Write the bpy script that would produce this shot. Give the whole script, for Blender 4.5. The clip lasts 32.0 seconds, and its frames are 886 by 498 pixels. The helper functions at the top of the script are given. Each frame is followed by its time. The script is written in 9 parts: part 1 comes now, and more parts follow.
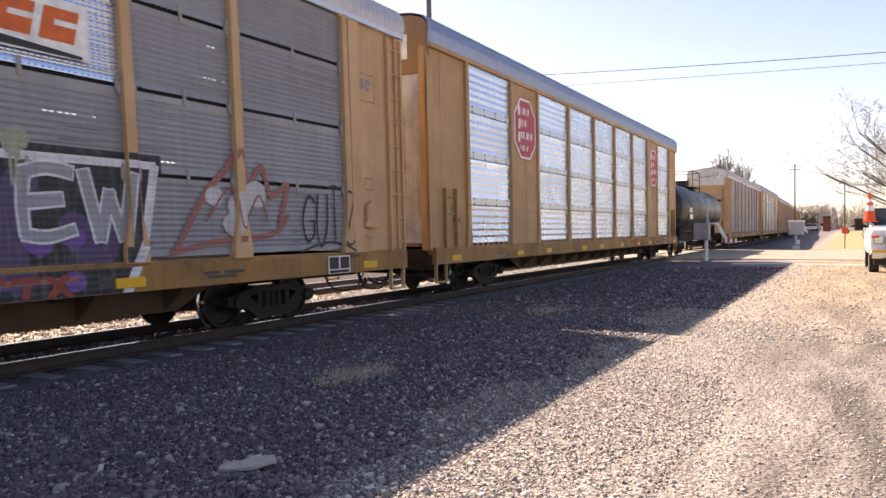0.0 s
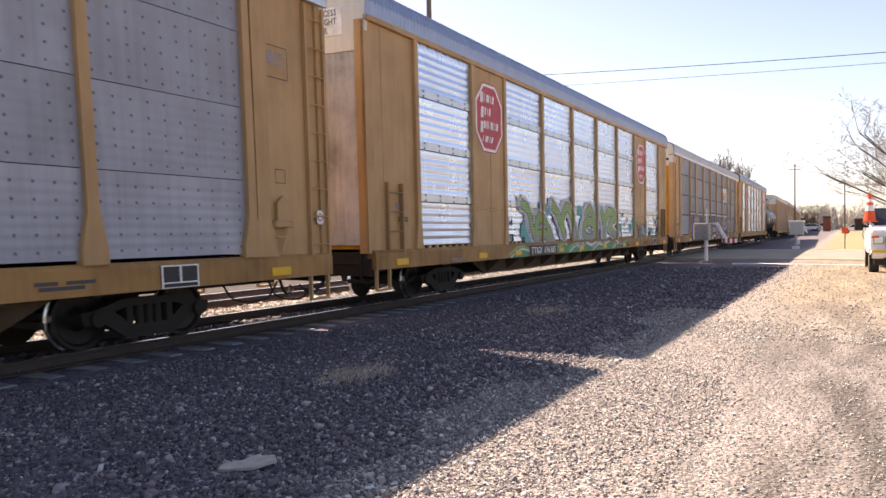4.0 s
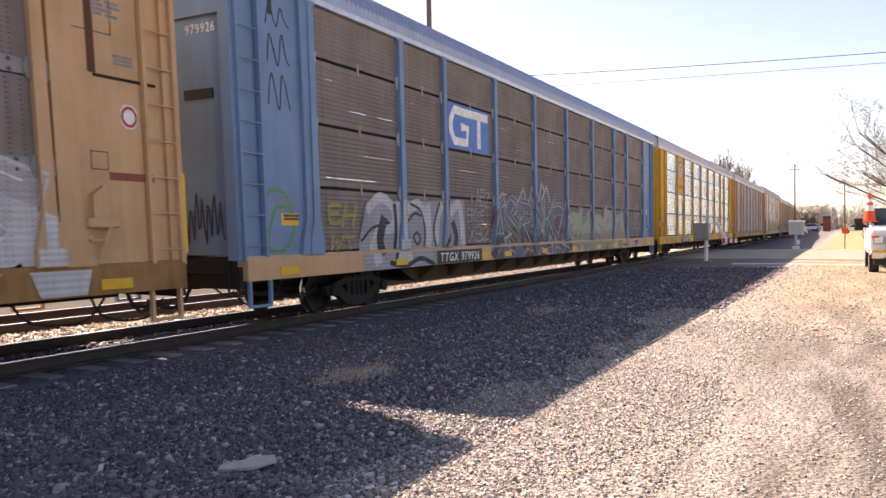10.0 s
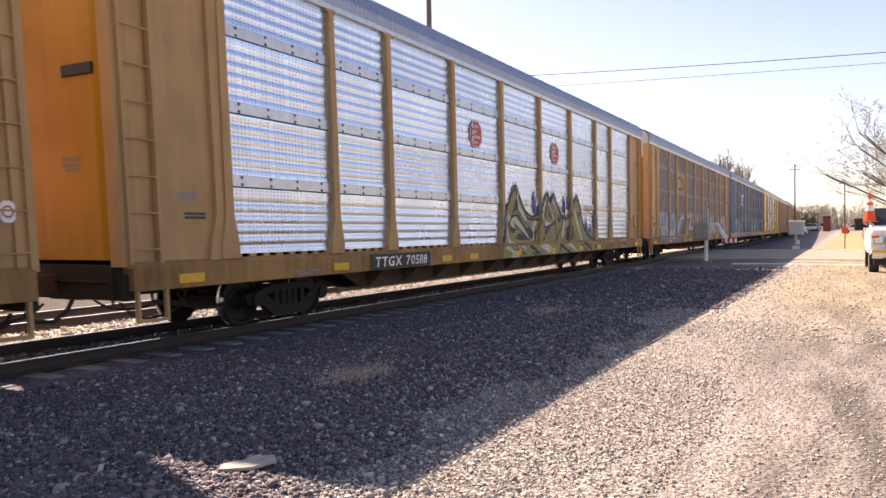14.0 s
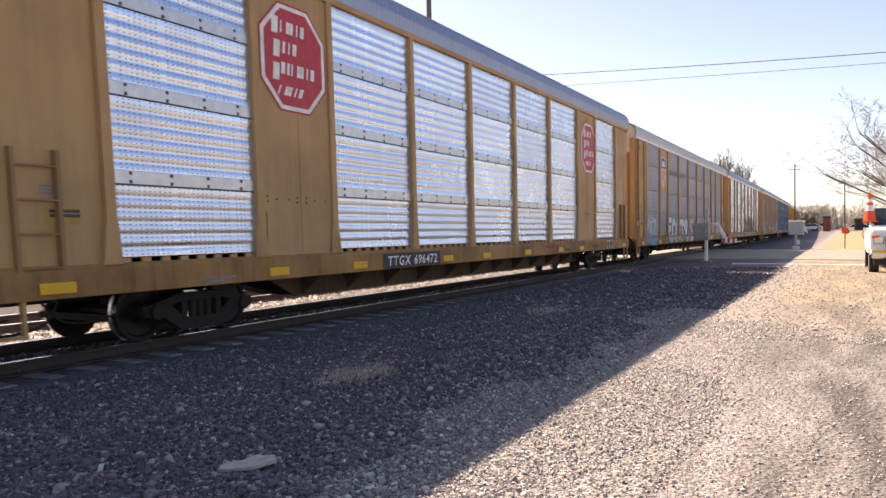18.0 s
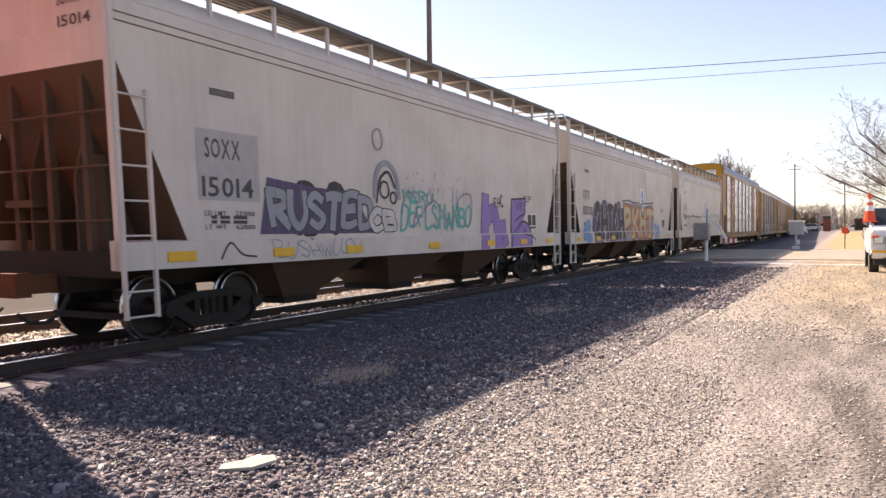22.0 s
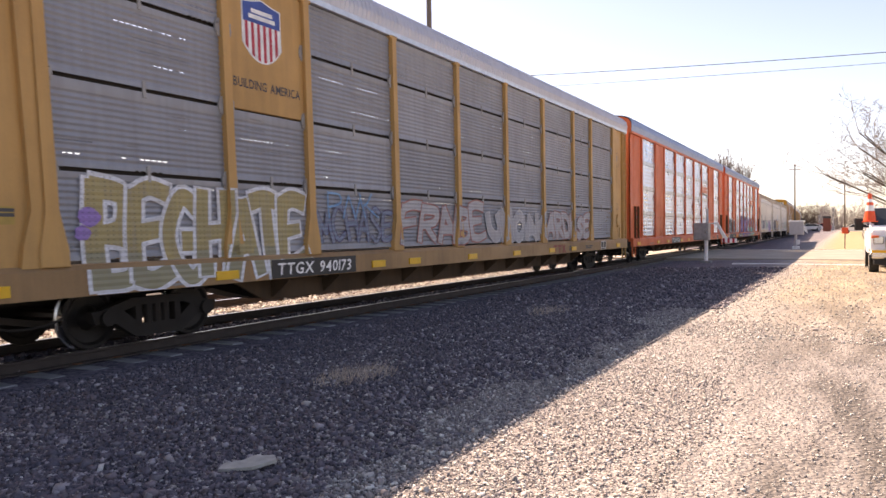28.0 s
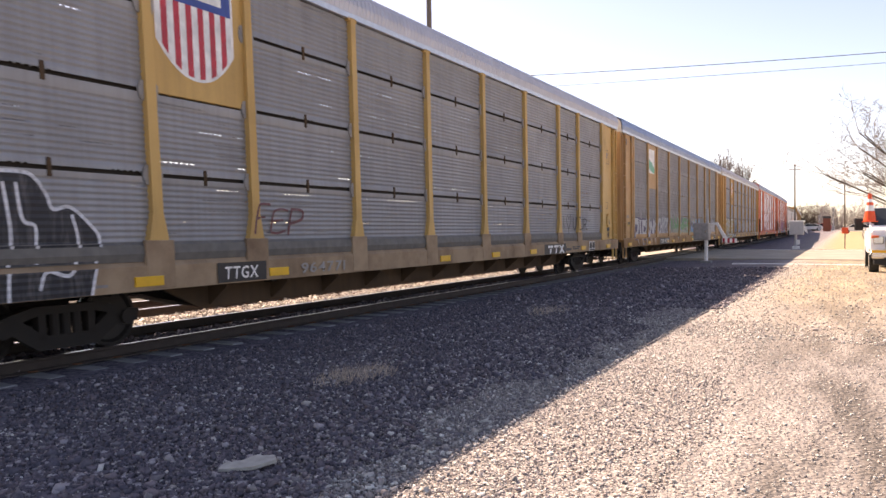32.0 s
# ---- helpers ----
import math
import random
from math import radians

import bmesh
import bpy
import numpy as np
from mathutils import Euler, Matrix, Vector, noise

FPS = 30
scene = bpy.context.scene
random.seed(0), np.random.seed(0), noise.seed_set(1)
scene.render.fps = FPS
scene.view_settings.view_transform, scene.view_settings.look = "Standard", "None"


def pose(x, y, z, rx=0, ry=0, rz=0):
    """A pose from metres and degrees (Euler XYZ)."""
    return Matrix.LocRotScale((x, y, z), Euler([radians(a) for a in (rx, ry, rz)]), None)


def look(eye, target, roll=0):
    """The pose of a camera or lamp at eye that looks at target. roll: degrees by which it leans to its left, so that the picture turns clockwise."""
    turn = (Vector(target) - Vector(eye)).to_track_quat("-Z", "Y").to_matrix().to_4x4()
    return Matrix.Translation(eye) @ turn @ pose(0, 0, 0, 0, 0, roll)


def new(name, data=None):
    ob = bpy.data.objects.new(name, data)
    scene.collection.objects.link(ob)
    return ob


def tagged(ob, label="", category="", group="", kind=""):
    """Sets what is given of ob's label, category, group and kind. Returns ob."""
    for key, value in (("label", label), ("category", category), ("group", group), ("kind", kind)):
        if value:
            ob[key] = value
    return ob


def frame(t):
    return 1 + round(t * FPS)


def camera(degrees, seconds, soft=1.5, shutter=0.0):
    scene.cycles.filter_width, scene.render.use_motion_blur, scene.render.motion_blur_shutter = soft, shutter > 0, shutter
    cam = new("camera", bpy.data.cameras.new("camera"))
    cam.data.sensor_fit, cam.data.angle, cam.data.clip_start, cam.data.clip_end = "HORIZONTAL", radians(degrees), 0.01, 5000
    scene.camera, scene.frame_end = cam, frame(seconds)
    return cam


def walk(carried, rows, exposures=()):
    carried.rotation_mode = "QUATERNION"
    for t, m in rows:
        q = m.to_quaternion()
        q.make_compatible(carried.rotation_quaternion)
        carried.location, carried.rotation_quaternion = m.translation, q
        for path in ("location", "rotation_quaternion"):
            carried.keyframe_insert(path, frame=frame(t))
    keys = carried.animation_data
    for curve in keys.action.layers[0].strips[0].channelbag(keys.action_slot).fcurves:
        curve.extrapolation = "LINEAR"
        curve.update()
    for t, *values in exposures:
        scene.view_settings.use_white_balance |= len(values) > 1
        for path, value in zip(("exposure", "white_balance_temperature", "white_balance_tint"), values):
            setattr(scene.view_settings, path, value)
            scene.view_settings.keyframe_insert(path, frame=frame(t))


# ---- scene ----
from mathutils.geometry import tessellate_polygon

cam = camera(59.9, 32.0, soft=1.5, shutter=0.78)
# a rolling shutter: the rows are read from the top down within the open time
scene.cycles.rolling_shutter_type, scene.cycles.rolling_shutter_duration = "TOP", 0.08
EYE = Vector((0.0, 0.0, 1.537))
YAW, PITCH, ROLL = radians(28.15), radians(-1.383), -0.458
AIM = Vector((-math.sin(YAW) * math.cos(PITCH), math.cos(YAW) * math.cos(PITCH), math.sin(PITCH)))
STAND = look(EYE, EYE + AIM, ROLL)
GRADE = [(0.0, 0.93, 8200, 25), (1.0, 0.98, 8300, 26), (2.0, 1.03, 8350, 27), (3.0, 0.92, 7990, 24), (6.0, 1.0, 8200, 26), (7.0, 0.82, 7690, 22), (8.0, 0.74, 7690, 22), (9.0, 0.97, 8300, 26), (10.0, 1.04, 8350, 27), (12.0, 1.04, 8350, 27), (14.0, 0.92, 8300, 26),
         (17.0, 0.9, 8100, 25), (18.0, 0.84, 7990, 24), (20.0, 0.83, 7990, 24), (22.0, 0.80, 7890, 24), (24.0, 0.88, 7990, 24), (25.0, 0.92, 8200, 25), (28.0, 1.04, 8350, 27), (32.0, 1.04, 8350, 27)]
walk(cam, [(0.0, STAND), (32.0, STAND)], exposures=GRADE)

# ---- daylight: sun beyond the train, high and a little ahead ----
SUN_DIR = Vector((-0.952, 0.465, 1.0)).normalized()
world = bpy.data.worlds.new("daylight")
scene.world = world
world.use_nodes = True
wt = world.node_tree
sky = wt.nodes.new("ShaderNodeTexSky")
sky.sky_type = "NISHITA"
sky.sun_disc = False
sky.sun_elevation = math.asin(SUN_DIR.z)
sky.sun_rotation = math.atan2(SUN_DIR.x, SUN_DIR.y)
sky.air_density, sky.dust_density, sky.ozone_density = 0.75, 0.6, 1.25
bg = wt.nodes["Background"]
bg.inputs["Strength"].default_value = 0.139
wt.links.new(sky.outputs[0], bg.inputs["Color"])
sun_data = bpy.data.lights.new("sun", "SUN")
sun_data.energy, sun_data.angle, sun_data.color = 6.35, radians(0.53), (1.0, 0.95, 0.87)
sun = new("sun", sun_data)
sun.matrix_world = look(SUN_DIR * 60, (0, 0, 0))

# ---- materials ----


class Graph:
    """A small node material: noise, ramps and sums that end in one shader."""

    def __init__(self, name):
        self.m = bpy.data.materials.new(name)
        self.m.use_nodes = True
        self.t = self.m.node_tree
        self.b = self.t.nodes["Principled BSDF"]
        self.co = self.t.nodes.new("ShaderNodeTexCoord")
        self.geo = self.t.nodes.new("ShaderNodeNewGeometry")
        self.info = self.t.nodes.new("ShaderNodeObjectInfo")

    def put(self, sock, v):
        if hasattr(v, "links"):
            self.t.links.new(v, sock)
        elif v is not None:
            sock.default_value = v

    def math(self, op, a, b=None, c=None):
        n = self.t.nodes.new("ShaderNodeMath")
        n.operation = op
        self.put(n.inputs[0], a), self.put(n.inputs[1], b), self.put(n.inputs[2], c)
        return n.outputs[0]

    def mix(self, f, a, b, blend="MIX"):
        n = self.t.nodes.new("ShaderNodeMix")
        n.data_type, n.blend_type = "RGBA", blend
        self.put(n.inputs[0], f)
        self.put(n.inputs[6], a if hasattr(a, "links") else (*a, 1)), self.put(n.inputs[7], b if hasattr(b, "links") else (*b, 1))
        return n.outputs[2]

    def noise(self, vec, scale, detail=3.0, rough=0.55):
        n = self.t.nodes.new("ShaderNodeTexNoise")
        n.inputs["Scale"].default_value, n.inputs["Detail"].default_value, n.inputs["Roughness"].default_value = scale, detail, rough
        self.put(n.inputs["Vector"], vec)
        return n.outputs[0]

    def voronoi(self, vec, scale):
        n = self.t.nodes.new("ShaderNodeTexVoronoi")
        n.inputs["Scale"].default_value = scale
        self.put(n.inputs["Vector"], vec)
        return n.outputs

    def scaled(self, vec, s, add=None):
        n = self.t.nodes.new("ShaderNodeMapping")
        self.put(n.inputs["Vector"], vec)
        n.inputs["Scale"].default_value = s
        if add is not None:
            self.t.links.new(add, n.inputs["Location"])
        return n.outputs[0]

    def ramp(self, f, lo, hi, a=0.0, b=1.0):
        n = self.t.nodes.new("ShaderNodeMapRange")
        self.put(n.inputs[0], f)
        for i, v in enumerate((lo, hi, a, b)):
            n.inputs[i + 1].default_value = v
        return n.outputs[0]

    def xyz(self, vec):
        n = self.t.nodes.new("ShaderNodeSeparateXYZ")
        self.put(n.inputs[0], vec)
        return n.outputs

    def shift(self):
        n = self.t.nodes.new("ShaderNodeVectorMath")
        n.operation = "SCALE"
        n.inputs[0].default_value = (37.0, 91.0, 53.0)
        self.t.links.new(self.info.outputs["Random"], n.inputs["Scale"])
        return n.outputs[0]

    def bump(self, h, strength, dist):
        n = self.t.nodes.new("ShaderNodeBump")
        n.inputs["Strength"].default_value, n.inputs["Distance"].default_value = strength, dist
        self.put(n.inputs["Height"], h)
        self.t.links.new(n.outputs[0], self.b.inputs["Normal"])

    def done(self, col, rough=0.6, metal=0.0):
        self.put(self.b.inputs["Base Color"], col if hasattr(col, "links") else (*col, 1))
        self.put(self.b.inputs["Roughness"], rough), self.put(self.b.inputs["Metallic"], metal)
        return self.m


def paint(name, col, dirt=0.35, rough=0.5, dirt_col=(0.12, 0.085, 0.055), streak=True):
    """Weathered railway paint: vertical streaks, blotches and fine grain."""
    g = Graph(name)
    o = g.scaled(g.co.outputs["Object"], (1, 1, 1), g.shift())
    st = g.noise(g.scaled(o, (5.0, 5.0, 0.35) if streak else (2, 2, 2)), 1.6, 4)
    bl = g.noise(o, 0.9, 5, 0.6)
    fine = g.noise(o, 40, 2)
    f = g.math("MULTIPLY", g.ramp(g.math("ADD", g.math("MULTIPLY", st, 0.42), g.math("MULTIPLY", bl, 0.78)), 0.5, 0.82), dirt)
    c = g.mix(f, col, dirt_col)
    c = g.mix(g.ramp(fine, 0.3, 0.7, 0.0, 0.12), c, tuple(min(1, v * 1.35) for v in col))
    g.bump(g.math("ADD", g.math("MULTIPLY", bl, 0.6), g.math("MULTIPLY", fine, 0.1)), 0.25, 0.01)
    g.b.inputs["Specular IOR Level"].default_value = 0.25
    return g.done(c, g.ramp(bl, 0.3, 0.7, rough - 0.08, rough + 0.15))


def galvanized(name, col, metal, rough, dirt, rust=(0.16, 0.11, 0.08), dots="grid", punch=0.8, gate=0.42, slots=0):
    """Corrugated sheet steel with punched holes; dirt runs down it."""
    g = Graph(name)
    o = g.co.outputs["Object"]
    os = g.scaled(o, (1, 1, 1), g.shift())
    s = g.xyz(o)
    st = g.noise(g.scaled(os, (1, 7.0, 0.25)), 1.4, 4)
    bl = g.noise(os, 1.3, 4)
    f = g.math("MULTIPLY", g.ramp(g.math("ADD", g.math("MULTIPLY", st, 0.65), g.math("MULTIPLY", bl, 0.5)), 0.48, 0.74), dirt)
    base = g.mix(g.info.outputs["Random"], tuple(v * 0.9 for v in col), tuple(min(1, v * 1.1) for v in col))
    c = g.mix(f, base, rust)
    if dots == "grid":
        fy = g.math("FRACT", g.math("DIVIDE", s[1], 0.085))
        fz = g.math("FRACT", g.math("DIVIDE", s[2], 0.055))
        gap = g.math("GREATER_THAN", g.noise(g.scaled(os, (0, 9, 0)), 1.0, 1), gate)
        dy, dz, lim = 0.085, 0.055, 0.0088
    elif dots == "rivet":
        fy = g.math("FRACT", g.math("DIVIDE", s[1], 0.27))
        fz = g.math("FRACT", g.math("DIVIDE", s[2], 0.205))
        gap = g.math("GREATER_THAN", g.noise(g.scaled(os, (0, 3, 4)), 1.0, 1), 0.36)
        dy, dz, lim = 0.27, 0.205, 0.021
    else:
        fy = g.math("FRACT", g.math("DIVIDE", s[1], 0.062))
        fz = g.math("FRACT", g.math("DIVIDE", s[2], 0.058))
        zz = g.math("PINGPONG", s[2], 0.55)
        gap = g.math("MULTIPLY", g.math("LESS_THAN", g.math("FRACT", g.math("DIVIDE", s[1], 0.52)), 0.72), g.math("LESS_THAN", zz, 0.19))
        gap = g.math("MULTIPLY", gap, g.math("GREATER_THAN", zz, 0.055))
        dy, dz, lim = 0.062, 0.058, 0.0165
    ddy = g.math("MULTIPLY", g.math("SUBTRACT", fy, 0.5), dy * (0.55 if dots == "grid" else 1))
    ddz = g.math("MULTIPLY", g.math("SUBTRACT", fz, 0.5), dz)
    r = g.math("SQRT", g.math("ADD", g.math("MULTIPLY", ddy, ddy), g.math("MULTIPLY", ddz, ddz)))
    hole = g.math("MULTIPLY", g.math("LESS_THAN", r, lim), gap)
    c = g.mix(g.math("MULTIPLY", hole, punch), c, (0.03, 0.03, 0.035))
    if slots:
        # narrow openings right through the sheet: 1 scattered, 2 all over
        lz = g.math("LESS_THAN", g.math("FRACT", g.math("DIVIDE", s[2], 0.156)), 0.09 if slots == 1 else 0.2)
        if slots == 1:
            lz = g.math("MULTIPLY", lz, g.math("LESS_THAN", g.math("FRACT", g.math("DIVIDE", s[1], 0.095)), 0.75))
            lz = g.math("MULTIPLY", lz, g.math("GREATER_THAN", g.noise(g.scaled(os, (1, 1.2, 2.4)), 0.9, 2), 0.585))
        g.put(g.b.inputs["Alpha"], g.math("SUBTRACT", 1.0, lz))
    g.bump(bl, 0.12, 0.01)
    m = g.math("MULTIPLY", g.math("SUBTRACT", 1.0, g.math("MAXIMUM", g.math("MULTIPLY", f, 0.85), g.math("MULTIPLY", hole, punch))), metal)
    return g.done(c, g.math("ADD", g.math("MULTIPLY", f, 0.3), g.ramp(bl, 0.3, 0.7, rough - 0.04, rough + 0.08)), m)


def stone_mat(name, cols, rough=0.85, scale=60):
    """Broken stone: each piece takes its own tint."""
    g = Graph(name)
    r = g.geo.outputs["Random Per Island"]
    n = g.t.nodes.new("ShaderNodeValToRGB")
    n.color_ramp.interpolation = "CONSTANT"
    for i, c in enumerate(cols):
        e = n.color_ramp.elements[0] if i == 0 else n.color_ramp.elements.new(i / len(cols))
        e.color = (*c, 1)
    g.put(n.inputs[0], r)
    k = g.noise(g.co.outputs["Object"], scale, 3)
    c = g.mix(g.ramp(k, 0.4, 0.8, 0.0, 0.2), n.outputs[0], (0.34, 0.30, 0.28))
    g.bump(k, 0.5, 0.008)
    return g.done(c, rough)


def flat(name, col, rough=0.5, metal=0.0, var=0.2, scale=6.0):
    g = Graph(name)
    k = g.noise(g.scaled(g.co.outputs["Object"], (1, 1, 1), g.shift()), scale, 4)
    c = g.mix(g.ramp(k, 0.3, 0.75, 0.0, 1.0), tuple(v * (1 - var) for v in col), tuple(min(1, v * (1 + var)) for v in col))
    g.bump(k, 0.15, 0.005)
    return g.done(c, rough, metal)


M = {
    "tan": paint("tan paint", (0.49, 0.287, 0.13), 0.4),
    "tan_dark": paint("brown-stained tan paint", (0.35, 0.20, 0.09), 0.55),
    "tan_light": paint("faded tan paint", (0.60, 0.365, 0.19), 0.35),
    "sill_tan": paint("rust-streaked tan paint", (0.38, 0.195, 0.066), 0.9, 0.55, (0.12, 0.062, 0.03)),
    "yellow": paint("yellow paint", (0.64, 0.335, 0.034), 0.35),
    "amber": paint("faded amber paint", (0.54, 0.30, 0.105), 0.35),
    "tan_yellow": paint("faded tan-yellow paint", (0.588, 0.361, 0.125), 0.35),
    "orange_end": paint("amber paint", (0.49, 0.245, 0.02), 0.45),
    "orange": paint("orange paint", (0.678, 0.149, 0.056), 0.4, 0.5, (0.30, 0.09, 0.05)),
    "blue": paint("sky blue paint", (0.155, 0.27, 0.42), 0.35),
    "white": paint("white paint", (0.72, 0.69, 0.62), 0.3),
    "hopper": paint("pale grey paint", (0.62, 0.56, 0.495), 0.2, 0.42),
    # brown hopper underside; the shade under the slopes is mixed into this colour
    "hopper_shaded": paint("dusty brown steel darkened for shade", (0.095, 0.063, 0.042), 0.5, 0.85),
    "tank": paint("black tank paint", (0.016, 0.016, 0.018), 0.12, 0.32, (0.09, 0.08, 0.07)),
    "under": paint("grimy steel", (0.022, 0.018, 0.015), 0.5, 0.75, (0.04, 0.03, 0.022), False),
    "web": paint("rust-brown grimy steel", (0.085, 0.05, 0.027), 0.6, 0.8, (0.03, 0.022, 0.016)),
    "sill_worn": paint("worn rust-streaked tan paint", (0.37, 0.26, 0.165), 0.7, 0.75, (0.10, 0.055, 0.035), False),
    "rust": paint("rusty steel", (0.13, 0.06, 0.03), 0.5, 0.85, (0.06, 0.035, 0.025), False),
    "bright": galvanized("bright perforated steel", (0.67, 0.765, 0.94), 0.95, 0.27, 0.07, punch=0.8),
    "bright_b": galvanized("bright steel with punched rows", (0.75, 0.83, 1.0), 0.95, 0.26, 0.06, dots="rows"),
    "bluegrey": galvanized("dull blue-grey steel", (0.345, 0.355, 0.40), 0.4, 0.6, 0.3, (0.20, 0.16, 0.14), "rivet", 0.7),
    "grey": galvanized("dull grey steel", (0.30, 0.305, 0.325), 0.4, 0.55, 0.25, (0.15, 0.135, 0.13), punch=0.0, slots=1),
    "greybrown": galvanized("grimy grey-brown steel", (0.31, 0.31, 0.315), 0.4, 0.55, 0.25, (0.15, 0.13, 0.12), punch=0.0, slots=1),
    "dull": galvanized("dull riveted steel", (0.27, 0.255, 0.25), 0.3, 0.65, 0.35, (0.14, 0.12, 0.11), punch=0.65, gate=0.5),
    "brown": galvanized("grimy brown steel", (0.235, 0.20, 0.188), 0.3, 0.66, 0.6, punch=0.8, gate=0.52),
    "brown_rib": galvanized("grimy brown ribbed steel", (0.215, 0.184, 0.168), 0.3, 0.6, 0.5, punch=0.0, slots=1),
    "far_slots": galvanized("slotted grey steel", (0.30, 0.29, 0.29), 0.4, 0.6, 0.4, punch=0.0, slots=2),
    "notice": flat("faded yellow enamel", (0.42, 0.27, 0.06), 0.6, 0, 0.2),
    "leaf": paint("weathered zinc leaf", (0.56, 0.56, 0.57), 0.85, 0.6, (0.07, 0.068, 0.07)),
    "field": flat("grey stencil field", (0.42, 0.39, 0.37), 0.6, 0, 0.1),
    "band_grimy": flat("grimy steel band", (0.265, 0.25, 0.245), 0.65, 0.2, 0.15),
    "lug": flat("grey lug steel", (0.30, 0.31, 0.33), 0.5, 0.3),
    "band": flat("zinc band", (0.58, 0.60, 0.63), 0.42, 0.85, 0.12),
    "walkway": flat("weathered grating steel", (0.15, 0.14, 0.125), 0.7, 0.2),
    "band_dull": flat("dull zinc band", (0.33, 0.31, 0.29), 0.65, 0.2),
    "roof_blue": flat("zinc roof", (0.29, 0.34, 0.45), 0.42, 0.65, 0.07, 3),
    "roof_grey": flat("grey roof steel", (0.52, 0.51, 0.54), 0.5, 0.4, 0.08, 3),
    "reflector": flat("amber reflector", (0.75, 0.40, 0.01), 0.35, 0, 0.08),
    "black": flat("black paint", (0.012, 0.012, 0.014), 0.5),
    "white_mark": flat("white marking", (0.78, 0.77, 0.74), 0.6),
    "red_mark": flat("red marking", (0.50, 0.028, 0.045), 0.5),
    "rust_mark": flat("dull red marking", (0.28, 0.05, 0.035), 0.6),
    "blue_mark": flat("blue marking", (0.03, 0.07, 0.28), 0.5),
    "sky_mark": flat("bright blue marking", (0.03, 0.17, 0.50), 0.5),
    "dark_mark": flat("dark grey marking", (0.06, 0.055, 0.055), 0.6),
    "ghost_mark": flat("faded stencil paint", (0.24, 0.22, 0.21), 0.6),
    "orange_mark": flat("orange marking", (0.70, 0.12, 0.015), 0.5),
    "green_mark": flat("green marking", (0.10, 0.42, 0.28), 0.5),
    "wheel": flat("worn wheel steel", (0.03, 0.025, 0.022), 0.55, 0.6),
    "tread": flat("bright wheel tread", (0.55, 0.54, 0.52), 0.25, 1.0),
    "rail": flat("rusty rail", (0.045, 0.03, 0.023), 0.75, 0.1),
    "rail_top": flat("polished railhead", (0.42, 0.41, 0.41), 0.3, 1.0, 0.15),
    "concrete": flat("weathered concrete", (0.24, 0.235, 0.23), 0.85, 0, 0.25, 3),
    "wood": paint("grey pole wood", (0.17, 0.14, 0.115), 0.5, 0.85),
    "bark": flat("bare bark", (0.13, 0.105, 0.085), 0.9, 0, 0.3, 3),
    "twig": flat("pale twigs", (0.27, 0.235, 0.21), 0.9, 0, 0.3, 3),
    "steel_box": flat("grey enamel box", (0.42, 0.43, 0.44), 0.5, 0, 0.1),
    "truck_white": flat("white car paint", (0.78, 0.78, 0.76), 0.25, 0, 0.04),
    "rubber": flat("black rubber", (0.018, 0.018, 0.018), 0.8),
    "chrome": flat("chrome", (0.6, 0.6, 0.6), 0.15, 1.0, 0.05),
    "cone": flat("orange plastic", (0.78, 0.09, 0.02), 0.45, 0, 0.08),
    "brick": paint("red brick", (0.26, 0.09, 0.06), 0.3, 0.85),
    "straw": flat("dry straw", (0.60, 0.47, 0.36), 0.9, 0, 0.3, 8),
    "board": flat("bleached board", (0.40, 0.38, 0.33), 0.8, 0, 0.2, 10),
    "bush": flat("winter bush", (0.11, 0.08, 0.06), 0.95, 0, 0.4, 2),
}
BALLAST = stone_mat("crushed ballast", [(0.092, 0.083, 0.104), (0.145, 0.12, 0.136), (0.06, 0.056, 0.073), (0.19, 0.152, 0.16), (0.1, 0.09, 0.112), (0.34, 0.31, 0.315), (0.072, 0.066, 0.084), (0.13, 0.108, 0.125), (0.084, 0.077, 0.096), (0.112, 0.098, 0.114), (0.1, 0.08, 0.085), (0.165, 0.145, 0.155)])
GRAVEL = stone_mat("pink gravel", [(0.443, 0.403, 0.358), (0.309, 0.284, 0.265), (0.545, 0.515, 0.457), (0.164, 0.156, 0.150), (0.463, 0.413, 0.358), (0.721, 0.709, 0.643), (0.370, 0.312, 0.280), (0.247, 0.231, 0.218), (0.515, 0.488, 0.426)])
MIXED = stone_mat("mixed stone", [(0.278, 0.253, 0.239), (0.391, 0.354, 0.322), (0.154, 0.142, 0.150), (0.453, 0.419, 0.373), (0.216, 0.197, 0.197), (0.618, 0.601, 0.550), (0.340, 0.300, 0.275), (0.185, 0.166, 0.172)])
PALE = stone_mat("pale ballast", [(0.52, 0.46, 0.37), (0.40, 0.35, 0.29), (0.62, 0.56, 0.46), (0.28, 0.24, 0.20), (0.56, 0.49, 0.40), (0.70, 0.65, 0.55), (0.34, 0.30, 0.26)])
GLASS = Graph("tinted glass").done((0.03, 0.035, 0.04), 0.06)


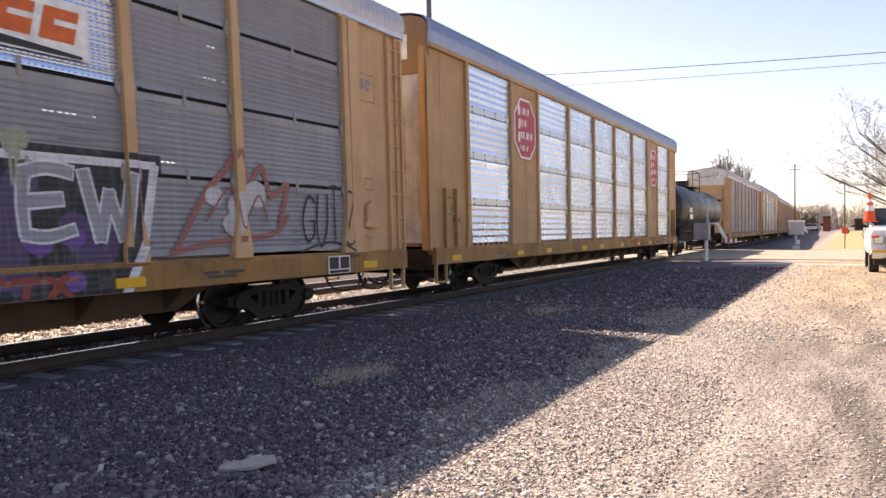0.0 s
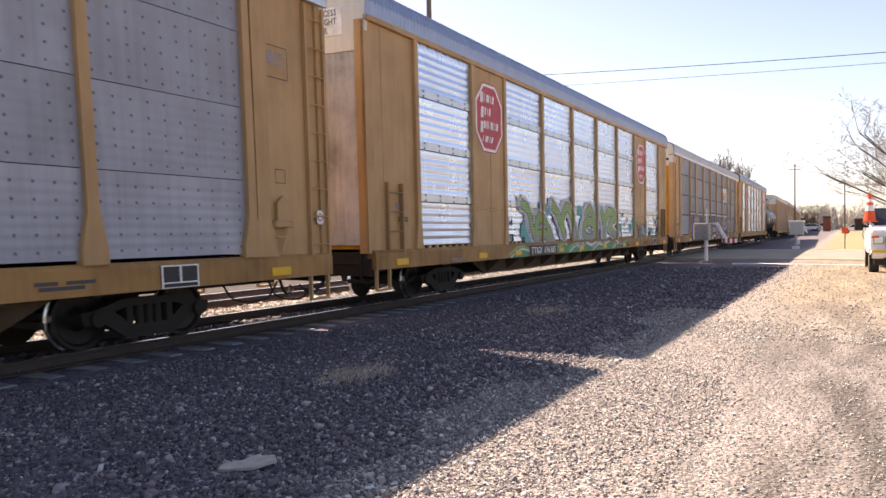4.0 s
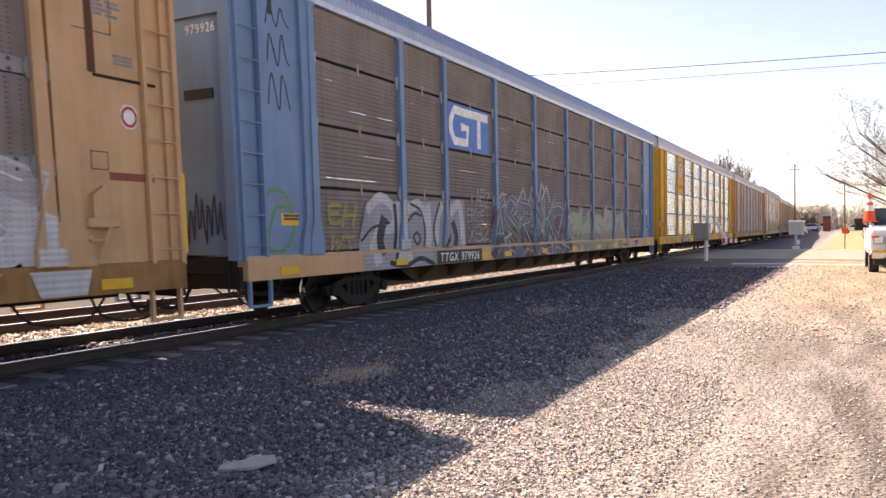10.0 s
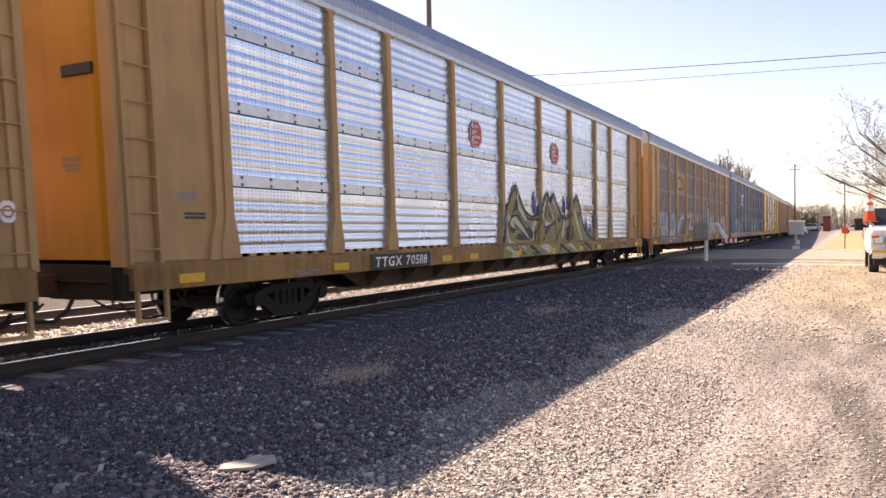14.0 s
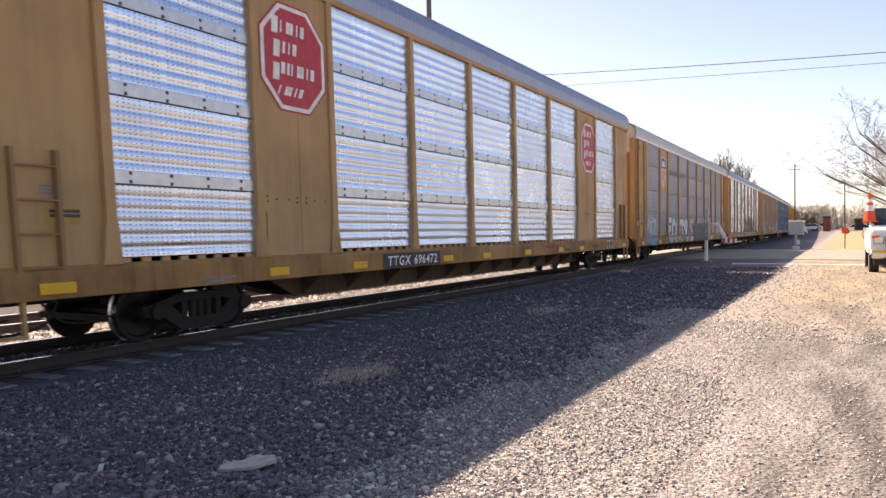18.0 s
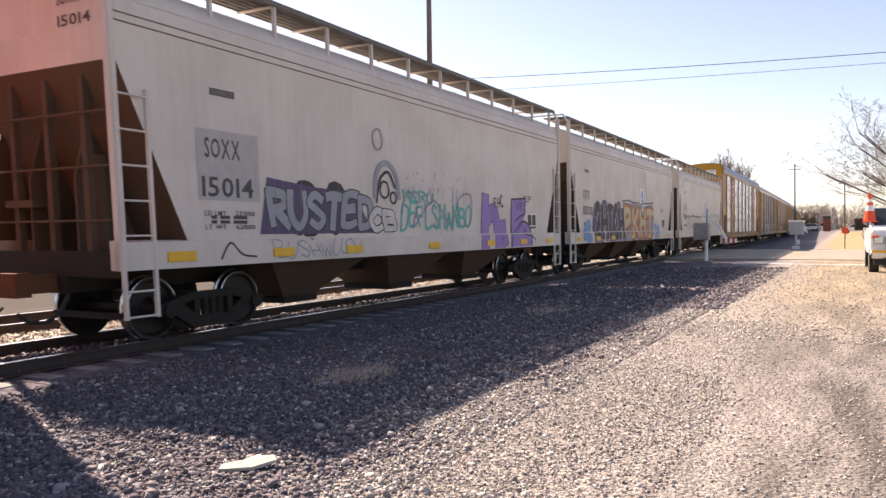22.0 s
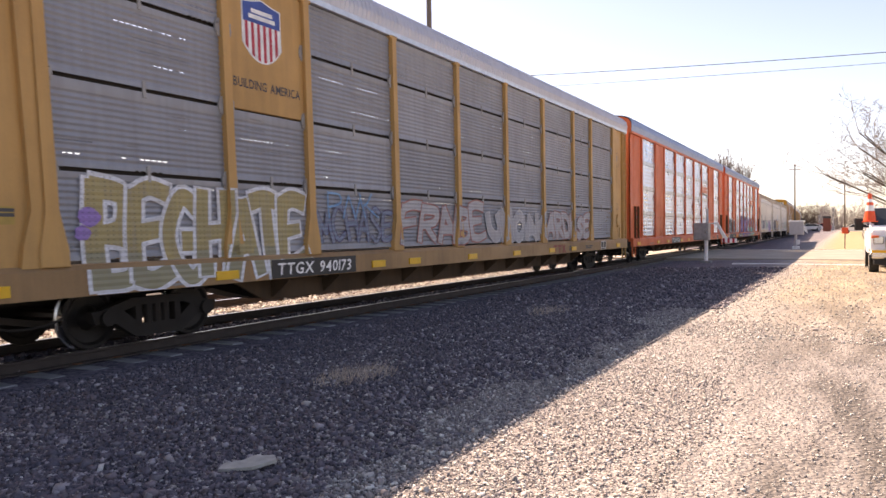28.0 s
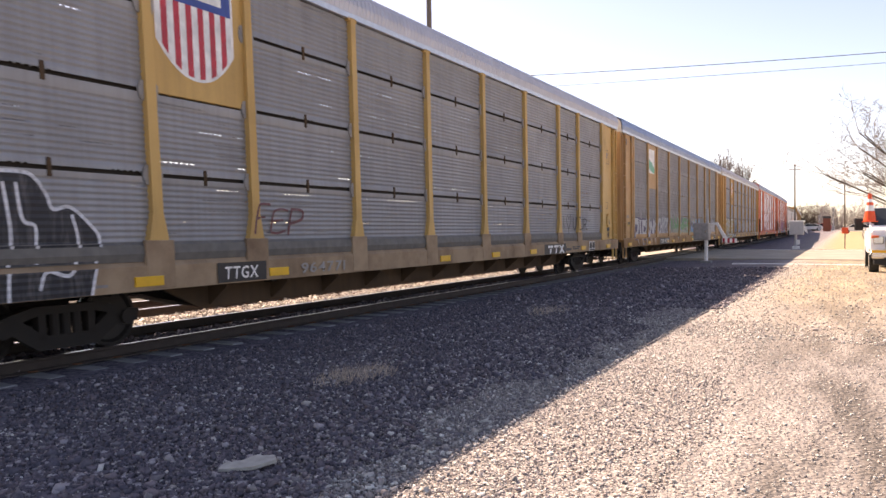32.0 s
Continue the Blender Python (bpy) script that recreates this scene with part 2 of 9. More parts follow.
def ground_material():
    """Packed gravel, ballast, worn asphalt and dry grass across one sheet."""
    g = Graph("gravel ground")
    o = g.co.outputs["Object"]
    s = g.xyz(o)
    wob = g.math("MULTIPLY", g.math("SUBTRACT", g.noise(o, 0.35, 4), 0.5), 1.4)
    x = g.math("ADD", s[0], wob)
    big = g.noise(o, 0.5, 5, 0.6)
    v = g.voronoi(o, 26)
    v2 = g.voronoi(o, 55)
    cell = g.t.nodes.new("ShaderNodeSeparateColor")
    g.put(cell.inputs[0], v[1])
    bal = g.mix(g.ramp(cell.outputs[0], 0, 1), (0.075, 0.067, 0.084), (0.21, 0.183, 0.20))
    cell2 = g.t.nodes.new("ShaderNodeSeparateColor")
    g.put(cell2.inputs[0], v2[1])
    gra = g.mix(g.ramp(cell2.outputs[0], 0, 1), (0.20, 0.178, 0.167), (0.495, 0.45, 0.405))
    asph = g.mix(g.ramp(g.noise(o, 30, 3), 0.3, 0.7), (0.075, 0.07, 0.066), (0.19, 0.17, 0.15))
    c = g.mix(g.math("ADD", g.math("MULTIPLY", g.ramp(x, -7.0, -2.4), 0.5), g.math("MULTIPLY", g.ramp(x, -3.2, -2.4), 0.5)), bal, gra)
    along = g.noise(g.scaled(o, (1.5, 0.28, 1)), 0.8, 4, 0.6)
    patch = g.math("MULTIPLY", g.ramp(x, -1.7, -0.4), g.ramp(along, 0.36, 0.56))
    c = g.mix(patch, c, asph)
    sand = g.math("MULTIPLY", g.ramp(s[1], 10, 22), g.ramp(x, -3.0, -1.2))
    c = g.mix(g.math("MULTIPLY", sand, 0.8), c, g.mix(g.ramp(along, 0.35, 0.65), (0.42, 0.325, 0.20), (0.27, 0.225, 0.165)))
    dry = g.math("MULTIPLY", g.ramp(s[1], 60, 66), g.ramp(x, -2.6, -1.2))
    c = g.mix(dry, c, g.mix(g.noise(o, 1.2, 5), (0.30, 0.22, 0.12), (0.48, 0.38, 0.23)))
    left = g.ramp(x, -13.0, -12.4, 1.0, 0.0)
    c = g.mix(left, c, g.mix(big, (0.05, 0.044, 0.038), (0.10, 0.085, 0.068)))
    hgt = g.math("ADD", g.math("MULTIPLY", v[0], -0.8), g.math("MULTIPLY", g.noise(o, 9, 4), 0.7))
    g.bump(hgt, 0.9, 0.03)
    g.b.inputs["Specular IOR Level"].default_value = 0.1
    return g.done(c, 0.92)


def asphalt_material():
    g = Graph("sun-bleached asphalt")
    o = g.co.outputs["Object"]
    a = g.noise(o, 0.6, 5)
    b = g.noise(o, 60, 2)
    c = g.mix(g.ramp(a, 0.35, 0.7), (0.30, 0.255, 0.19), (0.42, 0.36, 0.27))
    c = g.mix(g.ramp(b, 0.35, 0.7, 0, 0.5), c, (0.16, 0.15, 0.145))
    g.bump(b, 0.4, 0.005)
    return g.done(c, 0.9)


# ---- mesh helpers ----


def obj(name, data, mat, parent=None, at=None, label=""):
    if mat is not None and not data.materials:
        data.materials.append(mat)
    ob = new(name, data)
    if parent is not None:
        ob.parent = parent
    if at is not None:
        ob.matrix_basis = at if isinstance(at, Matrix) else Matrix.Translation(at)
    if label:
        ob["label"] = label
    return ob


def mesh(name, bm, smooth=False):
    me = bpy.data.meshes.new(name)
    bmesh.ops.recalc_face_normals(bm, faces=bm.faces)
    bm.to_mesh(me)
    bm.free()
    if smooth:
        me.polygons.foreach_set("use_smooth", [True] * len(me.polygons))
    return me


def part(name, bm, mat, parent, label="", at=None, smooth=False):
    return obj(name, mesh(name, bm, smooth), mat, parent, at, label)


def box(bm, x0, x1, y0, y1, z0, z1):
    v = [bm.verts.new((x, y, z)) for x in (x0, x1) for y in (y0, y1) for z in (z0, z1)]
    for f in ((0, 1, 3, 2), (4, 6, 7, 5), (0, 4, 5, 1), (2, 3, 7, 6), (0, 2, 6, 4), (1, 5, 7, 3)):
        bm.faces.new([v[i] for i in f])


def bevelled(x0, x1, y0, y1, z0, z1, r=0.02):
    bm = bmesh.new()
    box(bm, x0, x1, y0, y1, z0, z1)
    bmesh.ops.bevel(bm, geom=bm.edges[:], offset=r, segments=1, affect="EDGES")
    return bm


def tube(bm, a, b, r0, r1=None, n=6):
    a, b = Vector(a), Vector(b)
    r1 = r0 if r1 is None else r1
    q = (b - a).to_track_quat("Z", "Y").to_matrix()
    rings = []
    for p, r in ((a, r0), (b, r1)):
        rings.append([bm.verts.new(p + q @ Vector((r * math.cos(2 * math.pi * i / n), r * math.sin(2 * math.pi * i / n), 0))) for i in range(n)])
    for i in range(n):
        bm.faces.new((rings[0][i], rings[0][(i + 1) % n], rings[1][(i + 1) % n], rings[1][i]))
    bm.faces.new(rings[0][::-1]), bm.faces.new(rings[1])


def prism(bm, pts, axis, a, b):
    """A polygon in two axes drawn out along the third from a to b."""
    def at(p, c):
        return {"x": (c, p[0], p[1]), "y": (p[0], c, p[1]), "z": (p[0], p[1], c)}[axis]
    lo, hi = [bm.verts.new(at(p, a)) for p in pts], [bm.verts.new(at(p, b)) for p in pts]
    n = len(pts)
    for i in range(n):
        bm.faces.new((lo[i], lo[(i + 1) % n], hi[(i + 1) % n], hi[i]))
    bm.faces.new(lo[::-1]), bm.faces.new(hi)


def wheel_profile(bm, prof, n=28, axis_x=True):
    """A body of revolution about x from (x, radius) pairs."""
    rings = [[bm.verts.new((x, r * math.cos(2 * math.pi * i / n), r * math.sin(2 * math.pi * i / n))) for i in range(n)] for x, r in prof]
    for a, b in zip(rings, rings[1:]):
        for i in range(n):
            bm.faces.new((a[i], a[(i + 1) % n], b[(i + 1) % n], b[i]))
    bm.faces.new(rings[0][::-1]), bm.faces.new(rings[-1])


CACHE = {}


def shared(key, make):
    if key not in CACHE:
        CACHE[key] = make()
    return CACHE[key]


SIDE = Matrix(((0, 0, 1, 0), (1, 0, 0, 0), (0, 1, 0, 0), (0, 0, 0, 1)))
REAR = Matrix(((1, 0, 0, 0), (0, 0, -1, 0), (0, 1, 0, 0), (0, 0, 0, 1)))


def glyph(ch):
    """One character of the built-in font, as a flat mesh of size 1."""
    def make():
        cu = bpy.data.curves.new("glyph", "FONT")
        cu.body, cu.size, cu.resolution_u, cu.offset = ch, 1.0, 2, 0.016
        tmp = bpy.data.objects.new("glyph", cu)
        scene.collection.objects.link(tmp)
        me = bpy.data.meshes.new_from_object(tmp)
        bpy.data.objects.remove(tmp), bpy.data.curves.remove(cu)
        me.materials.clear()
        return me
    return shared(("glyph", ch), make)


def lettering(words, size, mat, parent, at, width=None, slant=0.0, name="lettering"):
    """Words in the built-in font, as a thin mesh; width squeezes them to a length."""
    bm, pen = bmesh.new(), 0.0
    for ch in words:
        if ch == " ":
            pen += size * 0.42
            continue
        me = glyph(ch)
        xs = [v.co.x for v in me.vertices]
        n0 = len(bm.verts)
        bm.from_mesh(me)
        bm.verts.ensure_lookup_table()
        for v in bm.verts[n0:]:
            v.co = ((v.co.x - min(xs)) * size + pen, v.co.y * size, 0)
        pen += (max(xs) - min(xs)) * size + size * 0.1
    me = bpy.data.meshes.new(name)
    bm.to_mesh(me)
    bm.free()
    if width and len(me.vertices):
        xs = [v.co.x for v in me.vertices]
        k = width / (max(xs) - min(xs))
        for v in me.vertices:
            v.co.x = v.co.x * k + v.co.y * slant
    ob = obj(name, me, mat, parent, at)
    ob["kind"] = "stuff"
    return ob


def plate(parent, name, mat, pts, x, side=True, label=""):
    """A flat marking: a polygon in (along, up) on the side at x."""
    bm = bmesh.new()
    bm.faces.new([bm.verts.new((x, p[0], p[1])) for p in pts])
    return part(name, bm, mat, parent, label)


def rect(y0, y1, z0, z1):
    return [(y0, z0), (y1, z0), (y1, z1), (y0, z1)]

# ---- the line ----
RAIL_X, GAUGE, SPEED, BEND = -9.665, 1.5, 13.757, 0.095e-3
GROUND = -0.08


def lateral(s):
    return BEND * max(0.0, s) ** 2


def on_track(s, x=RAIL_X, z=0.0):
    return Vector((x - lateral(s), s, z))


# ---- rolling stock ----
EDGES = (1.9, 4.65, 6.6, 9.45, 12.25, 15.0, 17.75, 20.5, 22.45, 25.2)
POSTS = {"A": EDGES, "B": (1.9, 4.85, 6.75, 9.55, 12.35, 15.2, 18.0, 20.8, 22.75, 25.55), "C": (1.9, 4.6, 6.48, 9.27, 12.07, 14.87, 17.67, 20.45, 22.4, 25.3)}
LENGTH = {"A": 27.1, "B": 27.65, "C": 27.4}
WHEELS = []


def sheet_profile(h, wave, depth, flat_end):
    """Waved outline (out, up) of a sheet of height h, closed at the back."""
    pts, z = [(0, 0), (0, flat_end)], flat_end
    n = 8 if wave > 0.12 else 6
    while z + wave <= h - flat_end + 1e-6:
        pts += [(-depth * 0.5 * (1 - math.cos(2 * math.pi * k / n)), z + wave * k / n) for k in range(1, n + 1)]
        z += wave
    return pts + [(0, h), (-depth - 0.006, h), (-depth - 0.006, 0)]


def sheet(w, h, wave, depth, flat_end):
    def make():
        bm = bmesh.new()
        prism(bm, sheet_profile(h, wave, depth, flat_end), "y", 0, w)
        bmesh.ops.recalc_face_normals(bm, faces=bm.faces)
        bm.normal_update()
        for e in bm.edges:
            e.smooth = e.calc_face_angle(0) < 0.8
        return mesh("sheet", bm, True)
    return shared(("sheet", round(w, 3), round(h, 3), wave, depth), make)


def with_mat(me, mat):
    """The same shape in another material: one mesh per pair."""
    def make():
        c = me.copy()
        if len(c.materials):
            c.materials.clear()
        c.materials.append(mat)
        if me.name.startswith("band"):
            c.materials.append(M["dark_mark"])
        return c
    return shared(("mat", me.name, mat.name), make)


def wheelset_mesh(r):
    bm = bmesh.new()
    for sx in (-1, 1):
        g = sx * 0.72
        prof = [(g - sx * 0.06, 0.11), (g - sx * 0.06, r - 0.10), (g - sx * 0.075, r - 0.06), (g - sx * 0.075, r + 0.028), (g - sx * 0.045, r + 0.028), (g - sx * 0.035, r),
                (g + sx * 0.06, r - 0.006), (g + sx * 0.064, r - 0.02), (g + sx * 0.065, r - 0.055), (g + sx * 0.02, r - 0.09), (g + sx * 0.01, 0.17), (g + sx * 0.08, 0.13), (g + sx * 0.16, 0.085)]
        wheel_profile(bm, prof)
    tube(bm, (-0.66, 0, 0), (0.66, 0, 0), 0.085, None, 10)
    for i, f in enumerate(bm.faces):
        c = f.calc_center_median()
        f.material_index = 1 if abs(math.hypot(c.y, c.z) - r) < 0.012 or (r > 0.44 and abs(math.hypot(c.y, c.z) - r + 0.016) < 0.007 and abs(c.x) > 0.76) else 0
    me = mesh("wheelset", bm)
    me.materials.append(M["wheel"]), me.materials.append(M["tread"])
    return me


def side_frame_mesh(base):
    """A cast three-piece bogie side with springs and bearing boxes."""
    bm = bmesh.new()
    h = base / 2
    prism(bm, [(-h - 0.22, 0.52), (-h + 0.2, 0.56), (-0.32, 0.30), (0.32, 0.30), (h - 0.2, 0.56), (h + 0.22, 0.52), (h + 0.18, 0.36), (h - 0.15, 0.34), (0.40, 0.13), (-0.40, 0.13), (-h + 0.15, 0.34), (-h - 0.18, 0.36)], "x", 0.98, 1.10)
    prism(bm, [(-h - 0.2, 0.5), (-0.45, 0.66), (0.45, 0.66), (h + 0.2, 0.5), (h - 0.05, 0.44), (0.38, 0.56), (-0.38, 0.56), (-h + 0.05, 0.44)], "x", 0.97, 1.11)
    for y in (-0.15, 0, 0.15):
        tube(bm, (1.05, y, 0.28), (1.05, y, 0.58), 0.06, None, 8)
    for y in (-h, h):
        tube(bm, (0.95, y, 0.43), (1.16, y, 0.43), 0.105, None, 12)
    for y in (-0.34, 0.34):
        box(bm, 0.98, 1.1, y - 0.05, y + 0.05, 0.26, 0.6)
    return mesh("side_frame", bm)


def add_truck(car, y, r=0.42, base=1.73):
    tr = part("truck", bevelled(-0.95, 0.95, y - 0.18, y + 0.18, 0.38, 0.62), M["under"], car, "grimy cast steel bogie")
    sf = shared(("frame", base), lambda: side_frame_mesh(base))
    obj("side_frame", with_mat(sf, M["under"]), None, tr, pose(0, y, 0))
    obj("side_frame", with_mat(sf, M["under"]), None, tr, pose(0, y, 0, 0, 0, 180))
    ws = shared(("wheelset", r), lambda: wheelset_mesh(r))
    for d in (-base / 2, base / 2):
        w = obj("wheelset", ws, None, tr, (0, y + d, r))
        WHEELS.append((w, car, y + d, r))
    bm = bmesh.new()
    tube(bm, (0.6, y - base / 2 - 0.3, 0.45), (0.6, y + base / 2 + 0.3, 0.45), 0.025)
    box(bm, -0.7, 0.7, y - base / 2 - 0.52, y - base / 2 - 0.46, 0.33, 0.42)
    part("brake_beam", bm, M["under"], tr)


def add_coupler(car, y, way):
    bm = bmesh.new()
    box(bm, -0.13, 0.13, min(y, y + way * 0.45), max(y, y + way * 0.45), 0.74, 0.98)
    box(bm, -0.2, 0.16, min(y + way * 0.4, y + way * 0.62), max(y + way * 0.4, y + way * 0.62), 0.70, 1.02)
    part("coupler", bm, M["rust"], car, "rusty knuckle coupler")
    bm = bmesh.new()
    pts = [Vector((0.35, y, 0.72)), Vector((0.33, y + way * 0.12, 0.50)), Vector((0.28, y + way * 0.3, 0.36)), Vector((0.2, y + way * 0.5, 0.38)), Vector((0.12, y + way * 0.6, 0.5))]
    for a, b in zip(pts, pts[1:]):
        tube(bm, a, b, 0.03)
    part("air_hose", bm, M["rubber"], car)


def ladder_mesh(y0, y1, z0, z1, n, x=1.50, stile=0.05):
    bm = bmesh.new()
    for y in (y0, y1):
        box(bm, x - 0.06, x + 0.03, y - stile / 2, y + stile / 2, z0, z1)
    for i in range(n):
        z = z0 + (i + 0.5) * (z1 - z0) / n
        tube(bm, (x + 0.02, y0, z), (x + 0.02, y1, z), 0.014, None, 5)
    return mesh("ladder", bm)


def roof_mesh(style, RACK):
    """Ribbed sheet roof: a rounded shoulder, nearly flat on top."""
    if style == "A":
        prof = [(1.52, 5.56), (1.545, 5.90), (1.51, 6.08), (1.38, 6.22), (1.12, 6.30), (0.5, 6.35), (0, 6.36)]
    else:
        prof = [(1.52, 5.42), (1.55, 5.70), (1.51, 5.88), (1.36, 6.03), (1.0, 6.14), (0.5, 6.20), (0, 6.21)]
    prof = prof + [(-prof[3][0], prof[3][1]), (-prof[0][0], prof[0][1])]
    verts, faces, rows, y, k = [], [], 0, 0.0, 0
    ys = []
    while y < RACK:
        ys += [(y, 0.0), (y + 0.05, 0.0), (y + 0.07, 0.022), (y + 0.12, 0.022)]
        y += 0.14
    ys.append((RACK, 0.0))
    for yy, lift in ys:
        for i, (x, z) in enumerate(prof):
            d = Vector((x, 0, z - 4.9)).normalized() * (lift if 0 < i < len(prof) - 1 else 0)
            verts.append((x + d.x, min(yy, RACK), z + d.z))
    n = len(prof)
    for j in range(len(ys) - 1):
        for i in range(n - 1):
            faces.append((j * n + i, j * n + i + 1, (j + 1) * n + i + 1, (j + 1) * n + i))
    me = bpy.data.meshes.new("roof")
    me.from_pydata(verts, [], faces)
    return me


def post_mesh(style, top, big=True):
    """Side post: narrow channel with a flared gusset foot and a cap."""
    bm = bmesh.new()
    w = 0.075
    if style == "A":
        prism(bm, [(-w, top), (w, top), (w, 1.75), (0.15, 1.14), (-0.15, 1.14), (-w, 1.75)], "x", 1.42, 1.545)
    else:
        prism(bm, [(-w, top), (w, top), (w, 1.80), (0.19, 1.34), (0.19, 1.14), (-0.19, 1.14), (-0.19, 1.34), (-w, 1.80)], "x", 1.42, 1.56)
        box(bm, 1.42, 1.55, -0.14, 0.14, top - 0.06, top + 0.02)
    bmesh.ops.bevel(bm, geom=[e for e in bm.edges if abs(e.verts[0].co.x - e.verts[1].co.x) < 1e-5 and e.verts[0].co.x > 1.5], offset=0.012, segments=1, affect="EDGES")
    return mesh("post", bm)


def band_mesh(w):
    """Flat joint band with two rows of bolt heads."""
    bm = bevelled(1.44, 1.485, 0, w, -0.09, 0.09, 0.008)
    n = max(3, round(w / 0.62))
    for i in range(n):
        for z in (-0.055, 0.055):
            y = (i + 0.5) * w / n
            tube(bm, (1.48, y, z), (1.494, y, z), 0.03, 0.024, 6)
    for f in bm.faces:
        f.material_index = 1 if f.calc_center_median().x > 1.4856 else 0
    me = mesh("band", bm)
    return me


def lug_mesh(k=1.0, s=1):
    """One rounded steel lug beside a post, on side s."""
    bm = bmesh.new()
    c = s * 0.075
    pts = [(c, 0.15 * k), (c + s * 0.05 * k, 0.14 * k), (c + s * 0.085 * k, 0.08 * k), (c + s * 0.095 * k, 0), (c + s * 0.085 * k, -0.08 * k), (c + s * 0.05 * k, -0.14 * k), (c, -0.15 * k)]
    prism(bm, pts, "x", 1.47, 1.505)
    tube(bm, (1.5, c + s * 0.05, 0.07), (1.52, c + s * 0.05, 0.07), 0.02)
    tube(bm, (1.5, c + s * 0.05, -0.07), (1.52, c + s * 0.05, -0.07), 0.02)
    return mesh("lug", bm)


def end_door_mesh(kind, top):
    """The end doors, folded or smooth, set back between the corner posts."""
    bm = bmesh.new()
    if kind == "folded":
        line = []
        for i in range(8):
            x = -1.36 + i * 0.34
            line += [(x, 0.30), (x + 0.09, 0.14), (x + 0.24, 0.14), (x + 0.33, 0.30)]
        prism(bm, line + [(1.36, 0.36), (-1.36, 0.36)], "z", 1.18, top)
    else:
        prism(bm, [(-1.38, 0.34), (-1.30, 0.20), (-1.0, 0.12), (1.0, 0.12), (1.30, 0.20), (1.38, 0.34), (1.38, 0.40), (-1.38, 0.40)], "z", 1.18, top)
    return mesh("end_door", bm)


def octagon(cy, cz, w, h, cut):
    return [(cy - w + cut, cz - h), (cy + w - cut, cz - h), (cy + w, cz - h + cut), (cy + w, cz + h - cut), (cy + w - cut, cz + h), (cy - w + cut, cz + h), (cy - w, cz + h - cut), (cy - w, cz - h + cut)]


def bars(car, mat, y, z, rows, x, slant=0.0, name="marking"):
    """Rows of plain bars (start, length, height), from the top down."""
    bm = bmesh.new()
    for row, h in rows:
        for a, l in row:
            bm.faces.new([bm.verts.new((x, y + a + s, z - t)) for a, s, t in ((a, 0, h), (a + l, 0, h), (a + l, slant * h, 0), (a, slant * h, 0))])
        z -= h * 1.35
    ob = part(name, bm, mat, car)
    ob["kind"] = "stuff"
    return ob


def red_octagon(car, cy, cz, w, h, x):
    plate(car, "emblem", M["white_mark"], octagon(cy, cz, w, h, w * 0.55), x)
    plate(car, "emblem", M["red_mark"], octagon(cy, cz, w * 1.04, h * 1.04, w * 0.57), x - 0.002)
    em = plate(car, "emblem", M["red_mark"], octagon(cy, cz, w * 0.9, h * 0.92, w * 0.5), x + 0.004, True, "red octagonal emblem with white bars")
    k = w / 0.8
    lead = [([(0, 0.15 * k)], 0.27 * k), ([(0.03 * k, 0.15 * k)], 0.27 * k), ([(0.0, 0.15 * k)], 0.27 * k)]
    bars(em, M["white_mark"], cy - 0.55 * k, cz + h * 0.74, lead, x + 0.008, 0.1)
    for row, (a, n, dz) in enumerate(((0.21, 5, 0.69), (0.25, 3, 0.3), (0.2, 7, -0.1), (0.1, 5, -0.55))):
        run = [((a + 0.125 * i + (0.02 if i % 2 else 0)) * k, (0.035 + 0.03 * ((i * 5 + row) % 3)) * k) for i in range(n)]
        bars(em, M["white_mark"], cy - 0.55 * k, cz + h * dz, [(run, (0.19 if row < 3 else 0.15) * k)], x + 0.008, 0.1 if row < 3 else 0.5)


def shield(car, cy, cz, w, h, x):
    """A blue-topped shield with red and white stripes."""
    def edge(u):
        v = abs(u)
        return cz - h + h * 0.55 * v ** 2.2
    top = [(cy - w, cz + h * 0.82), (cy - w * 0.55, cz + h * 0.88), (cy, cz + h), (cy + w * 0.55, cz + h * 0.88), (cy + w, cz + h * 0.82)]
    out = [(cy + u / 6 * w, edge(u / 6)) for u in range(-6, 7)]
    plate(car, "shield", M["white_mark"], [(cy + (a - cy) * 1.07, cz + (b - cz) * 1.05) for a, b in out + top[::-1]], x)
    sh = plate(car, "shield", M["white_mark"], out + top[::-1], x + 0.003, True, "striped shield with a blue head")
    mid = cz + h * 0.22
    plate(sh, "shield_head", M["blue_mark"], [(cy - w, mid), (cy + w, mid)] + top[::-1], x + 0.006)
    bm = bmesh.new()
    for i in range(6):
        a, b = -1 + (2 * i + 0.5) / 6.2, -1 + (2 * i + 1.45) / 6.2
        bm.faces.new([bm.verts.new((x + 0.006, cy + a * w, edge(a))), bm.verts.new((x + 0.006, cy + b * w, edge(b))), bm.verts.new((x + 0.006, cy + b * w, mid)), bm.verts.new((x + 0.006, cy + a * w, mid))])
    part("stripes", bm, M["red_mark"], sh)
    bars(sh, M["white_mark"], cy - w * 0.72, cz + h * 0.68, [([(w * 0.15, w * 1.15)], h * 0.14), ([(0, w * 1.45)], h * 0.14)], x + 0.009)


def smooth_line(pts, n=7):
    """Points along a soft curve through pts."""
    out, q = [], [pts[0]] + list(pts) + [pts[-1]]
    for i in range(1, len(q) - 2):
        p0, p1, p2, p3 = (Vector(v) for v in q[i - 1:i + 3])
        for k in range(n):
            t = k / n
            out.append(0.5 * ((2 * p1) + (p2 - p0) * t + (2 * p0 - 5 * p1 + 4 * p2 - p3) * t * t + (3 * p1 - p0 - 3 * p2 + p3) * t ** 3))
    return out + [Vector(pts[-1])]


